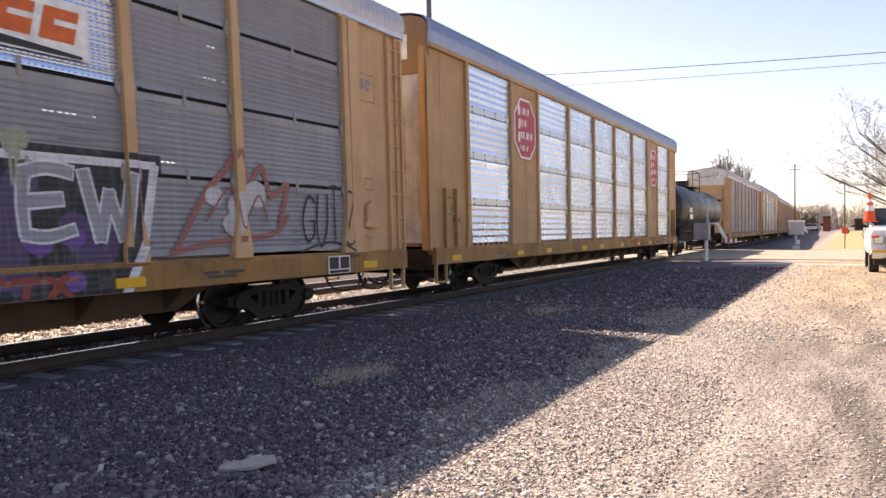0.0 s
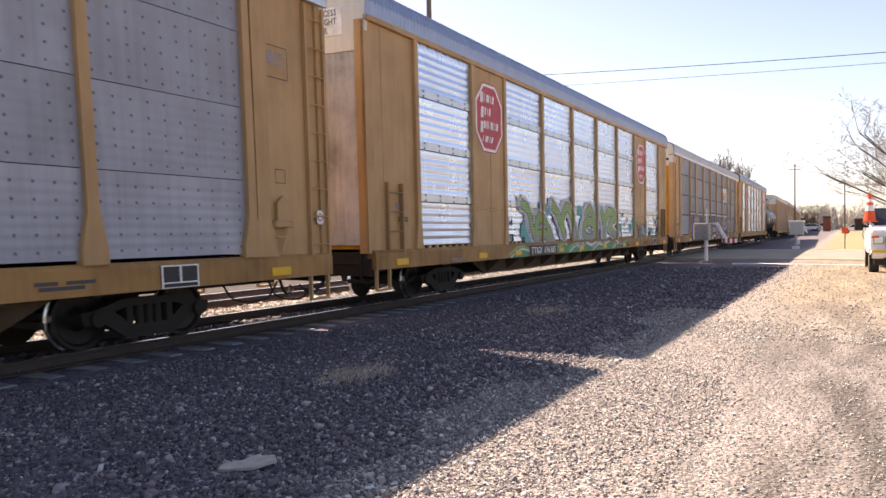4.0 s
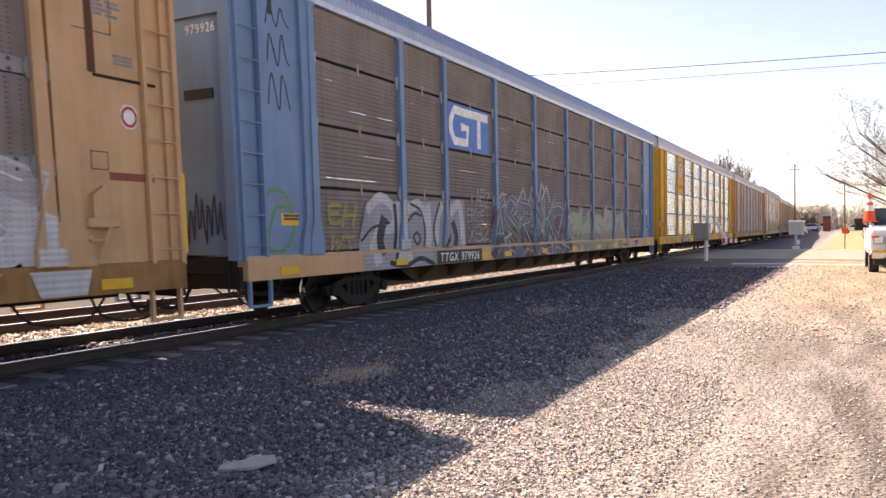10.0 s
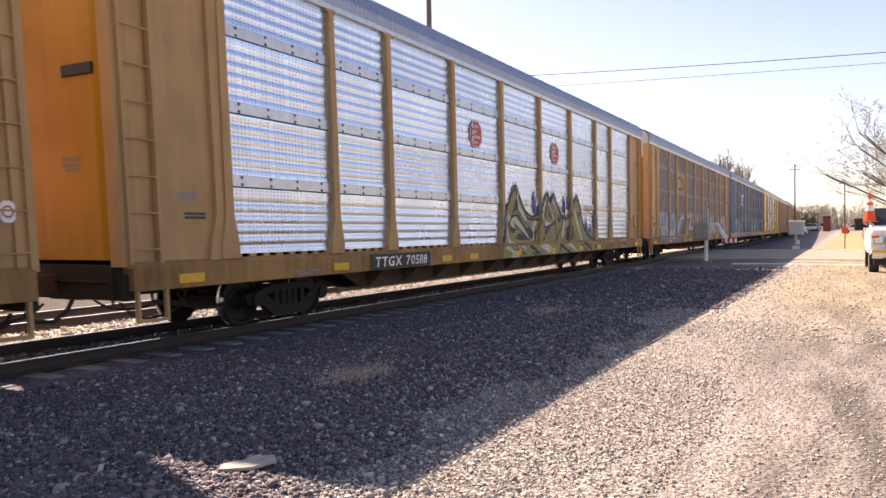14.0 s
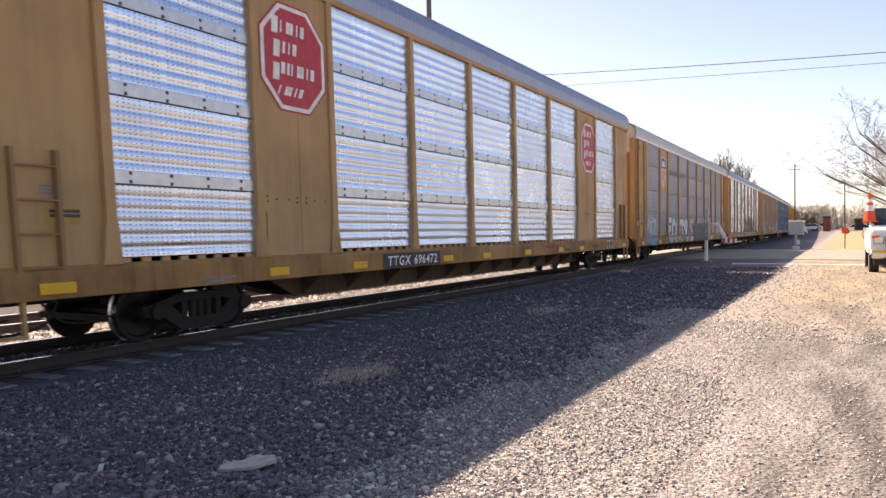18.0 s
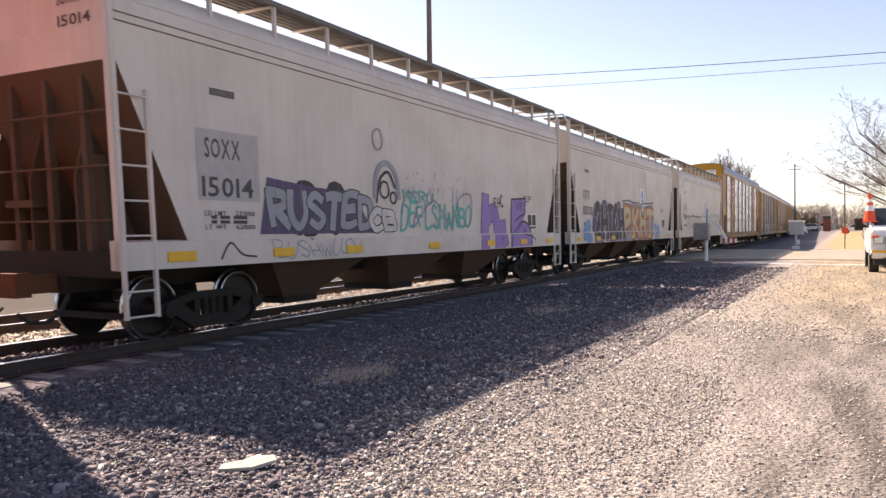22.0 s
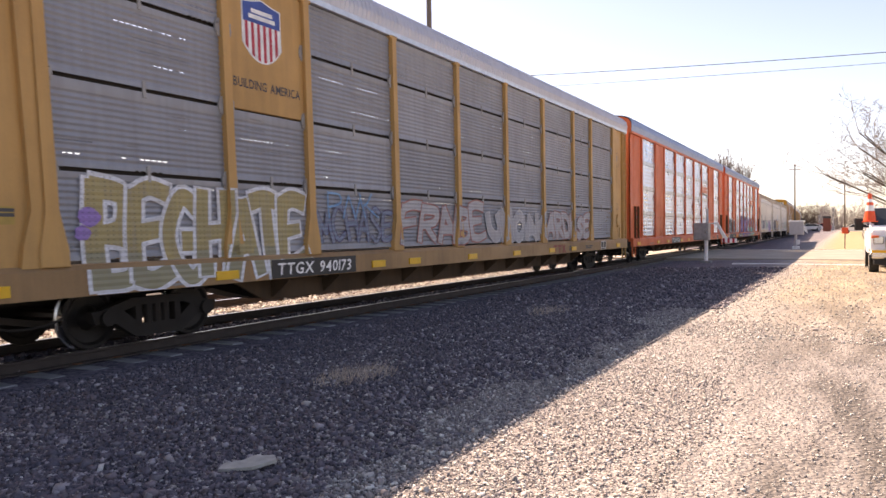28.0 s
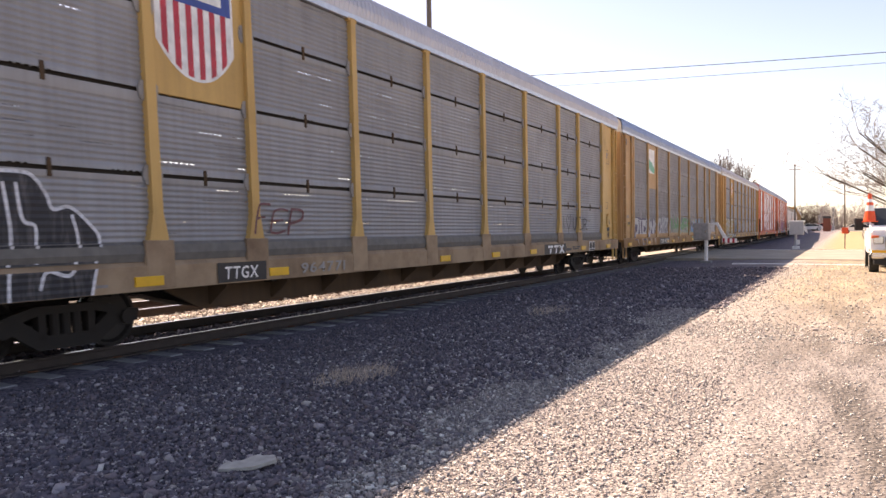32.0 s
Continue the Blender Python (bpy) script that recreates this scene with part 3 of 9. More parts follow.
STROKES = {
    "A": (((0.0, 0.0), (0.3, 0.6), (0.5, 1.0)), ((0.5, 1.0), (0.7, 0.6), (1.0, 0.0)), ((0.2, 0.36), (0.8, 0.36))),
    "B": (((0.1, 0.0), (0.05, 0.5), (0.1, 1.0)), ((0.1, 0.98), (0.8, 0.9), (0.75, 0.58), (0.2, 0.5)), ((0.2, 0.5), (0.9, 0.42), (0.85, 0.06), (0.1, 0.02))),
    "C": (((0.95, 0.85), (0.5, 1.0), (0.08, 0.65), (0.1, 0.3), (0.5, 0.0), (1.0, 0.18)),),
    "D": (((0.12, 0.0), (0.08, 0.5), (0.12, 1.0)), ((0.1, 1.0), (0.8, 0.88), (0.92, 0.45), (0.7, 0.08), (0.1, 0.0))),
    "E": (((0.95, 0.95), (0.5, 1.0), (0.1, 0.92)), ((0.1, 0.92), (0.06, 0.5), (0.1, 0.06)), ((0.1, 0.5), (0.75, 0.55)), ((0.1, 0.04), (0.5, 0.0), (1.0, 0.1))),
    "F": (((0.95, 0.98), (0.5, 1.0), (0.1, 0.9)), ((0.1, 0.95), (0.06, 0.5), (0.1, 0.0)), ((0.1, 0.5), (0.75, 0.56))),
    "G": (((0.95, 0.85), (0.5, 1.0), (0.08, 0.65), (0.1, 0.3), (0.5, 0.0), (0.95, 0.15), (0.95, 0.45)), ((0.95, 0.45), (0.55, 0.45))),
    "H": (((0.1, 0.0), (0.08, 0.5), (0.1, 1.0)), ((0.9, 0.0), (0.92, 0.5), (0.88, 1.0)), ((0.1, 0.48), (0.9, 0.52))),
    "I": (((0.5, 0.0), (0.47, 0.5), (0.5, 1.0)),),
    "J": (((0.05, 0.95), (0.6, 1.0), (1.0, 0.92)), ((0.62, 0.95), (0.66, 0.4), (0.45, 0.02), (0.05, 0.12))),
    "K": (((0.1, 0.0), (0.08, 0.5), (0.1, 1.0)), ((0.95, 1.0), (0.5, 0.62), (0.15, 0.48)), ((0.3, 0.52), (0.65, 0.28), (1.05, 0.0))),
    "L": (((0.15, 1.0), (0.1, 0.5), (0.12, 0.05)), ((0.12, 0.05), (0.55, 0.0), (1.0, 0.12))),
    "M": (((0.02, 0.0), (0.06, 0.5), (0.1, 1.0)), ((0.1, 1.0), (0.3, 0.6), (0.5, 0.3)), ((0.5, 0.3), (0.7, 0.65), (0.9, 1.0)), ((0.9, 1.0), (0.94, 0.5), (0.98, 0.0))),
    "N": (((0.08, 0.0), (0.08, 0.5), (0.1, 1.0)), ((0.1, 1.0), (0.5, 0.5), (0.9, 0.0)), ((0.9, 0.0), (0.92, 0.5), (0.9, 1.05))),
    "O": (((0.5, 1.0), (0.1, 0.7), (0.12, 0.25), (0.5, 0.0), (0.9, 0.3), (0.88, 0.75), (0.5, 1.0)),),
    "P": (((0.1, 0.0), (0.08, 0.5), (0.1, 1.0)), ((0.1, 0.98), (0.8, 0.92), (0.85, 0.6), (0.15, 0.42))),
    "R": (((0.1, 0.0), (0.08, 0.5), (0.1, 1.0)), ((0.1, 0.98), (0.85, 0.9), (0.8, 0.58), (0.2, 0.46)), ((0.35, 0.48), (0.6, 0.25), (0.95, 0.0))),
    "S": (((0.9, 0.85), (0.5, 1.0), (0.12, 0.75), (0.5, 0.52), (0.88, 0.28), (0.5, 0.0), (0.08, 0.15)),),
    "T": (((0.5, 0.0), (0.48, 0.5), (0.5, 0.95)), ((0.0, 0.95), (0.5, 1.0), (1.0, 0.93))),
    "U": (((0.08, 1.0), (0.08, 0.35), (0.5, 0.0), (0.92, 0.35), (0.9, 1.0)),),
    "V": (((0.05, 1.0), (0.28, 0.5), (0.5, 0.0)), ((0.5, 0.0), (0.72, 0.5), (0.95, 1.0))),
    "W": (((0.0, 1.0), (0.12, 0.5), (0.25, 0.0)), ((0.25, 0.0), (0.38, 0.35), (0.5, 0.7)), ((0.5, 0.7), (0.62, 0.35), (0.75, 0.0)), ((0.75, 0.0), (0.88, 0.5), (1.0, 1.0))),
    "X": (((0.05, 1.0), (0.5, 0.5), (0.95, 0.0)), ((0.95, 1.0), (0.5, 0.5), (0.05, 0.0))),
    "Y": (((0.05, 1.0), (0.25, 0.65), (0.5, 0.48)), ((0.95, 1.0), (0.75, 0.65), (0.5, 0.48)), ((0.5, 0.48), (0.48, 0.25), (0.5, 0.0))),
    "Z": (((0.05, 0.95), (0.5, 1.0), (0.95, 0.93)), ((0.92, 0.9), (0.5, 0.5), (0.08, 0.1)), ((0.05, 0.05), (0.5, 0.0), (1.0, 0.1))),
    "2": (((0.05, 0.75), (0.4, 1.02), (0.85, 0.75), (0.1, 0.06)), ((0.05, 0.04), (0.5, 0.0), (1.0, 0.1))),
    "0": (((0.5, 1.0), (0.15, 0.7), (0.15, 0.3), (0.5, 0.0), (0.85, 0.3), (0.85, 0.7), (0.5, 1.0)),),
    "k": (((0.0, 1.0), (0.25, 0.85), (0.4, 0.4), (0.62, 0.0)), ((0.75, 0.72), (0.6, 0.5), (0.5, 0.18)), ((0.72, 0.72), (1.05, 0.5), (1.3, 0.15)), ((0.55, 0.16), (0.9, 0.25), (1.35, 0.0))),
    "n": (((0.0, 1.0), (0.2, 0.75), (0.45, 0.12)), ((0.3, 0.55), (0.55, 1.0), (0.75, 0.7), (1.05, -0.15))),
    "a": (((0.2, 0.75), (0.5, 1.0), (0.8, 0.6), (1.0, 0.0)), ((0.85, 0.5), (0.3, 0.6), (0.08, 0.25), (0.45, 0.05), (0.9, 0.2))),
    "r": (((0.05, 1.0), (0.2, 0.6), (0.25, 0.0)), ((0.2, 0.6), (0.5, 0.98), (0.9, 0.8), (0.5, 0.5), (0.95, 0.05))),
}


def clipped(pts, lo, hi, axis):
    """Cut a convex outline to lo..hi along one axis."""
    for lim, sgn in ((lo, 1), (hi, -1)):
        out = []
        for i, a in enumerate(pts):
            b = pts[(i + 1) % len(pts)]
            da, db = (a[axis] - lim) * sgn, (b[axis] - lim) * sgn
            if da >= 0:
                out.append(a)
            if da * db < 0:
                k = da / (da - db)
                out.append((a[0] + (b[0] - a[0]) * k, a[1] + (b[1] - a[1]) * k))
        pts = out
        if len(pts) < 3:
            return []
    return pts




def film_b(posts, front):
    """The paintable faces of a car with deep posts: sheets, sill, end panels, posts and their feet (along, up, out)."""
    return [(1.92, posts[-1], 1.17, 5.3, 1.488), (0.13, front - 0.5, 0.785, 1.10, 1.566), (0.66, 1.62, 1.17, 5.2, 1.464), (front - 1.6, front - 0.67, 1.17, 5.2, 1.464)] + [(e - 0.075, e + 0.075, 1.16, 5.2, 1.563) for e in posts] + [(e - 0.18, e + 0.18, 1.16, 1.36, 1.563) for e in posts]


FILM_B, FILM_C = film_b(POSTS["B"], LENGTH["B"]), film_b(POSTS["C"], LENGTH["C"])
FILM_A = [(1.92, 4.65, 1.17, 5.3, 1.49), (6.6, 20.5, 1.17, 5.3, 1.49), (22.45, 25.2, 1.17, 5.3, 1.49), (4.65, 6.6, 1.17, 5.3, 1.512), (20.5, 22.45, 1.17, 5.3, 1.512), (0.13, 26.95, 0.785, 1.10, 1.566), (0.04, 1.85, 1.17, 5.2, 1.482), (25.25, 27.0, 1.17, 5.2, 1.482)] + [(e - 0.075, e + 0.075, 1.16, 5.2, 1.549) for e in EDGES]
FILM_H = [(0.6, 16.2, 1.45, 4.25, 1.4985), (0.1, 16.4, 1.06, 1.42, 1.5335)]
FILM_LIP = FILM_B + [(1.92, 25.5, 1.17, 1.40, 1.522)]


class Mural:
    """Sprayed paint on one side of a car: fills, lines, clouds and letters, laid over one another."""

    def __init__(self, car, films, seed, at=0.0):
        self.car, self.films, self.rng, self.shapes, self.at = car, films, random.Random(seed), [], at

    def poly(self, pts, mat):
        for tri in tessellate_polygon([[Vector((a, b, 0)) for a, b in pts]]):
            self.shapes.append(([pts[i] for i in tri], mat))

    def blob(self, cy, cz, ry, rz, mat, rough=0.15):
        u = self.rng.uniform
        self.shapes.append(([(cy + ry * math.cos(k * 0.5236) * u(1 - rough, 1 + rough), cz + rz * math.sin(k * 0.5236) * u(1 - rough, 1 + rough)) for k in range(12)], mat))

    def cloud(self, y0, y1, z0, z1, mat, n, r=0.3):
        for _ in range(n):
            q = r * self.rng.uniform(0.6, 1.1)
            self.blob(self.rng.uniform(y0 + q, y1 - q), self.rng.uniform(z0, z1), q * 1.2, q, mat)

    def drips(self, y0, y1, z, long, mat, n, r=0.012):
        for _ in range(n):
            y, d = self.rng.uniform(y0, y1), long * self.rng.uniform(0.3, 1.0)
            self.line([(y, z), (y + 0.01, z - d)], r, mat)

    def line(self, pts, r, mat, soft=True, taper=1.0, below=None, above=None, off=(0, 0), grow=0.0):
        ln = smooth_line(pts, 6) if soft and len(pts) > 2 else [Vector(p) for p in pts]
        n, rows = len(ln), []
        for i, p in enumerate(ln):
            d = ln[min(i + 1, n - 1)] - ln[max(i - 1, 0)]
            if d.length < 1e-6:
                continue
            d.normalize()
            m = Vector((-d.y, d.x))
            w = r * (1 + (taper - 1) * i / (n - 1)) + grow
            c = p + Vector(off) + d * ((w * 0.55 if i == n - 1 else 0) - (w * 0.55 if i == 0 else 0))
            rows.append((c - m * w, c + m * w))
        for (p, q), (s, t) in zip(rows, rows[1:]):
            quad = [tuple(p), tuple(q), tuple(t), tuple(s)]
            if below is not None:
                quad = clipped(quad, -9, below, 1)
            if above is not None:
                quad = clipped(quad, above, 9, 1)
            if len(quad) >= 3:
                self.shapes.append((quad, mat))

    def word(self, text, y0, y1, z0, z1, fat, fill, edge=None, rim=0.03, drop=None, by=(-0.1, -0.07), halo=None, halo_rim=0.09, low=None, low_at=0.5, shine=None, jig=0.08, wide=0.9, blocks=None, spike=False):
        """A row of letters: halo, shadow, outline, fill, second tone below, thin shine."""
        rng, h, w, drawn = self.rng, z1 - z0, (y1 - y0) / max(1, len(text)), []
        for i, ch in enumerate(text):
            if ch == " ":
                continue
            lean, lift, tall = rng.uniform(-jig, jig), rng.uniform(-jig, jig) * 0.4, 1 + rng.uniform(-jig, jig) * 0.7
            mine = []
            for st in STROKES[ch]:
                pts = [(y0 + w * (i + 0.5 + wide * (p[0] - 0.5) + lean * (p[1] - 0.5) * 2), z0 + fat + (h - 2 * fat) * max(-0.1, lift + tall * p[1])) for p in st]
                mine.append((pts, fat * rng.uniform(0.85, 1.12), rng.uniform(0.75, 1.1)))
            drawn.append(mine)
        for mine in drawn:
            for pts, r, tp in mine:
                if halo is not None:
                    self.line(pts, r, halo, True, tp, grow=halo_rim)
        for mine in drawn:
            for pts, r, tp in mine:
                if drop is not None:
                    for k in (0.5, 1.0):
                        self.line(pts, r, drop, True, tp, off=(by[0] * k, by[1] * k), grow=rim)
                if blocks is not None:
                    a, b = Vector(pts[0]), Vector(pts[-1])
                    for k in (0.15, 0.5, 0.85):
                        c = a.lerp(b, k) + Vector(by) * 1.05
                        self.blob(c.x - r * 0.8, c.y, r * 0.55, r * 0.6, blocks, 0.3)
        for mine in drawn:
            for pts, r, tp in mine:
                if edge is not None:
                    self.line(pts, r, edge, True, tp, grow=rim)
                if spike and edge is not None:
                    e, f = Vector(pts[-1]), Vector(pts[-1]) - Vector(pts[-2])
                    f.normalize()
                    m = Vector((-f.y, f.x))
                    self.poly([tuple(e + m * r * 1.9), tuple(e + f * r * 2.4), tuple(e - m * r * 1.9)], edge)
                    self.poly([tuple(e + m * r * 1.4), tuple(e + f * r * 1.8), tuple(e - m * r * 1.4)], fill or edge)
            for pts, r, tp in mine:
                if fill is not None:
                    self.line(pts, r, fill, True, tp)
                if low is not None:
                    self.line(pts, r, low, True, tp, below=z0 + h * (low_at + rng.uniform(-0.06, 0.06)))
            for pts, r, tp in mine:
                if shine is not None:
                    self.line(pts, 0.014, shine, True, 1, off=(-r * 0.55, r * 0.45))

    def done(self, label=""):
        bm, mats = bmesh.new(), []
        for k, (pts, mat) in enumerate(self.shapes):
            if mat not in mats:
                mats.append(mat)
            pts = [(a + self.at, b) for a, b in pts]
            for y0, y1, z0, z1, x in self.films:
                q = clipped(clipped(pts, y0, y1, 0), z0, z1, 1)
                if len(q) >= 3:
                    f = bm.faces.new([bm.verts.new((x + 0.000012 * k, a, b)) for a, b in q])
                    f.material_index = mats.index(mat)
        me = bpy.data.meshes.new("graffiti")
        bm.to_mesh(me)
        bm.free()
        for m in mats:
            me.materials.append(m)
        ob = obj("graffiti", me, None, self.car, None, label)
        ob["kind"] = "stuff"
        return ob


def scribble(car, films, y0, y1, z0, z1, mat, seed, r=0.022, loops=5, label=""):
    """A thin looping sprayed line."""
    m = Mural(car, films, seed)
    u = m.rng.uniform
    m.line([(y0 + (y1 - y0) * (i / (loops * 3) + u(-0.03, 0.03)), z0 + (z1 - z0) * ((0.1, 0.95, 0.45)[i % 3] + u(-0.1, 0.1))) for i in range(loops * 3 + 1)], r, mat)
    return m.done(label)


def spray(name, col, holes=True, ribs=True):
    """Sprayed paint that lets the ribs of the sheet show."""
    g = Graph(name)
    o = g.co.outputs["Object"]
    s = g.xyz(o)
    k = g.noise(o, 2.2, 4)
    wv = g.math("PINGPONG", s[2], 0.04)
    c = g.mix(g.ramp(k, 0.35, 0.75, 0, 0.6), col, tuple(v * 0.6 + 0.03 for v in col))
    c = g.mix(g.ramp(g.noise(g.scaled(o, (1, 5, 0.6)), 3.0, 5, 0.7), 0.5, 0.75, 0.0, 0.55), c, (0.22, 0.20, 0.19))
    fy = g.math("ABSOLUTE", g.math("SUBTRACT", g.math("FRACT", g.math("DIVIDE", s[1], 0.085)), 0.5))
    fz = g.math("ABSOLUTE", g.math("SUBTRACT", g.math("FRACT", g.math("DIVIDE", s[2], 0.055)), 0.5))
    gate = g.math("GREATER_THAN", g.noise(g.scaled(o, (0, 9, 0)), 1.0, 1), 0.47)
    hole = g.math("MULTIPLY", g.math("MULTIPLY", g.math("LESS_THAN", fy, 0.17), g.math("LESS_THAN", fz, 0.17)), g.math("MULTIPLY", gate, g.math("GREATER_THAN", s[2], 1.2)))
    c = g.mix(g.math("MULTIPLY", hole, 0.35 if holes else 0.0), c, (0.03, 0.03, 0.03))
    if ribs:
        g.bump(g.math("MULTIPLY", wv, 10.0), 0.6, 0.03)
    return g.done(c, 0.6)


SPRAYS = {
    "black": (0.015, 0.015, 0.02), "white": (0.72, 0.72, 0.74), "grey": (0.32, 0.33, 0.36), "purple": (0.16, 0.07, 0.30), "violet": (0.32, 0.19, 0.50), "lime": (0.30, 0.46, 0.14),
    "green": (0.10, 0.30, 0.12), "teal": (0.10, 0.46, 0.40), "olive": (0.36, 0.31, 0.08), "navy": (0.05, 0.09, 0.25), "sky": (0.14, 0.33, 0.55), "red": (0.48, 0.08, 0.05), "orange": (0.60, 0.22, 0.07),
    "ochre": (0.40, 0.31, 0.13), "khaki": (0.30, 0.27, 0.16), "pearl": (0.55, 0.54, 0.54), "sage": (0.33, 0.36, 0.26), "maroon": (0.16, 0.05, 0.05), "cream": (0.60, 0.52, 0.30), "pink": (0.62, 0.42, 0.48), "ghost": (0.42, 0.40, 0.40), "rust": (0.36, 0.13, 0.10), "plum": (0.08, 0.05, 0.13), "pale": (0.47, 0.44, 0.41), "brown_gap": (0.18, 0.15, 0.13), "slate": (0.18, 0.22, 0.30), "hollow": (0.03, 0.05, 0.045), "storm": (0.105, 0.13, 0.175), "bone": (0.66, 0.60, 0.44), "moss": (0.36, 0.275, 0.095)}
P = {k: spray("spray " + k, c, k not in ("pale", "orange", "cream", "black", "bone", "hollow")) for k, c in SPRAYS.items()}
SMOOTH = {k: spray("smooth " + k, c, False, False) for k, c in {**SPRAYS, "pale": (0.60, 0.545, 0.48), "ghost": (0.64, 0.60, 0.53)}.items()}


def rack_car(style="B", body="tan", end="orange_end", panel="grey", band="band_dull", roof="roof_grey", sill=None, logo="", number="", door="smooth", cap=True, label="", banded=False, data_y=23.7, bright_bay=None, number_y=None, lip="", short=False):
    """A covered car carrier: ribbed roof, posts, perforated sheets, ladders, bogies."""
    car = new("autorack_car")
    kind = "C" if short else style
    RACK, edges = LENGTH[kind], POSTS[kind]
    tagged(car, label, "railcar", "cars of the train")
    bmat, top = M[body], 5.56 if style == "A" else 5.44
    sill_mat = M[sill or ("sill_tan" if body in ("tan", "tan_light", "tan_dark") else body)]
    DEPTH = {"bright": 0.012, "bright_b": 0.014, "grey": 0.018, "greybrown": 0.018, "brown_rib": 0.017, "bluegrey": 0.006, "dull": 0.012, "brown": 0.005 if banded else 0.014}
    dep = DEPTH[panel]
    wave = {"bright": 0.165, "bright_b": 0.175, "bluegrey": 0.13, "dull": 0.13}.get(panel, 0.13 if banded else 0.078)
    plain = (banded and panel != "brown") or panel in ("bluegrey", "dull")
    x_out = 1.56
    # under the floor
    for s in (1, -1):
        bm = bmesh.new()
        prism(bm, [(s * 1.30, 0.80), (s * x_out, 0.78), (s * x_out, 1.10), (s * 1.50, 1.16), (s * 1.30, 1.16)], "y", 0.12, RACK - 0.12)
        sl = part("side_sill", bm, sill_mat, car)
        bm = bmesh.new()
        prism(bm, [(5.1, 0.80), (5.9, 0.42), (RACK - 5.9, 0.42), (RACK - 5.1, 0.80)], "x", s * 1.10, s * 1.14)
        part("sill_web", bm, M["web"], sl, "dark rust-brown web under the sill")
        def gusset():
            bm = bmesh.new()
            prism(bm, [(s * 1.14, 0.46), (s * 1.18, 0.46), (s * 1.52, 0.74), (s * 1.52, 0.79), (s * 1.14, 0.79)], "y", -0.02, 0.02)
            return mesh("gusset", bm)
        for k in range(12):
            obj("gusset", with_mat(shared(("gusset", s), gusset), M["web"]), None, sl, (0, 6.1 + k * (RACK - 12.2) / 11, 0))
    bm = bmesh.new()
    box(bm, -0.32, 0.32, 0.25, RACK - 0.25, 0.62, 1.0)
    prism(bm, [(5.4, 0.66), (6.6, 0.36), (RACK - 6.6, 0.36), (RACK - 5.4, 0.66)], "x", -0.32, 0.32)
    box(bm, -1.3, 1.3, 0.2, RACK - 0.2, 1.02, 1.10)
    for i in range(9):
        y = 1.2 + i * 3.1
        box(bm, -1.3, 1.3, y - 0.06, y + 0.06, 0.72, 1.02)
    tube(bm, (0.9, 5.6, 0.62), (0.9, RACK - 5.6, 0.62), 0.035)
    box(bm, 0.5, 1.1, 12.4, 13.6, 0.42, 0.72)
    tube(bm, (0.75, 15.2, 0.58), (0.75, 16.3, 0.58), 0.17, None, 10)
    part("underframe", bm, M["under"], car)
    for y in (3.75, RACK - 3.75):
        add_truck(car, y)
    add_coupler(car, 0.15, -1), add_coupler(car, RACK - 0.15, 1)
    # roof and far wall
    obj("roof", with_mat(shared(("roof", kind), lambda: roof_mesh(style, RACK)), M[roof]), None, car)
    obj("side_wall", with_mat(shared(("far", kind), lambda: far_wall(top, RACK, edges)), M["far_slots" if panel in ("grey", "greybrown", "brown_rib") else panel]), None, car)
    # eave strip
    part("eave", bevelled(1.44, 1.55, 0.05, RACK - 0.05, top - 0.02, top + 0.09, 0.01), M["band"] if style == "B" else bmat, car)
    # posts and sheets of the side
    pm = shared(("post", style, top), lambda: post_mesh(style, top))
    for y in edges:
        obj("post", with_mat(pm, bmat), None, car, (0, y, 0))
    levels = [1.19, 2.31, 3.41, 4.54, top] if style == "B" else [1.21, 2.25, 3.37, 4.49, top]
    solid = () if style == "B" else (1, 7)
    if style == "A":
        for i in solid:
            bm = bevelled(1.40, 1.50, edges[i], edges[i + 1], 1.14, top, 0.01)
            box(bm, 1.495, 1.508, edges[i] + 1.03, edges[i] + 1.06, 1.2, top - 0.05)
            pp = part("plain_panel", bm, bmat, car)
            def bolts():
                bm = bmesh.new()
                for y in (0.2, 0.42, 0.72, 0.94, 1.18, 1.40, 1.70, 1.92):
                    for z in (2.02, 2.10) if y in (0.2, 0.94, 1.18, 1.92) else (2.06,):
                        tube(bm, (1.498, y, z), (1.508, y, z), 0.018, 0.014, 6)
                for y in (0.16, 1.94):
                    box(bm, 1.498, 1.504, y - 0.008, y + 0.008, 1.2, 1.85)
                return mesh("bolting", bm)
            obj("bolting", with_mat(shared("bolting", bolts), M["under"]), None, pp, (0, edges[i], 0))["kind"] = "stuff"
    def comb(w):
        bm = bmesh.new()
        n = max(4, round(w / 0.31))
        line = [(0, 0), (0, 0.03)]
        for k in range(n):
            c = (k + 0.5) * w / n
            line += [(c - 0.07, 0.03), (c - 0.07, 0.085), (c + 0.07, 0.085), (c + 0.07, 0.03)]
        prism(bm, line + [(w, 0.03), (w, 0)], "x", 1.42, 1.468)
        return mesh("spacer_strip", bm)
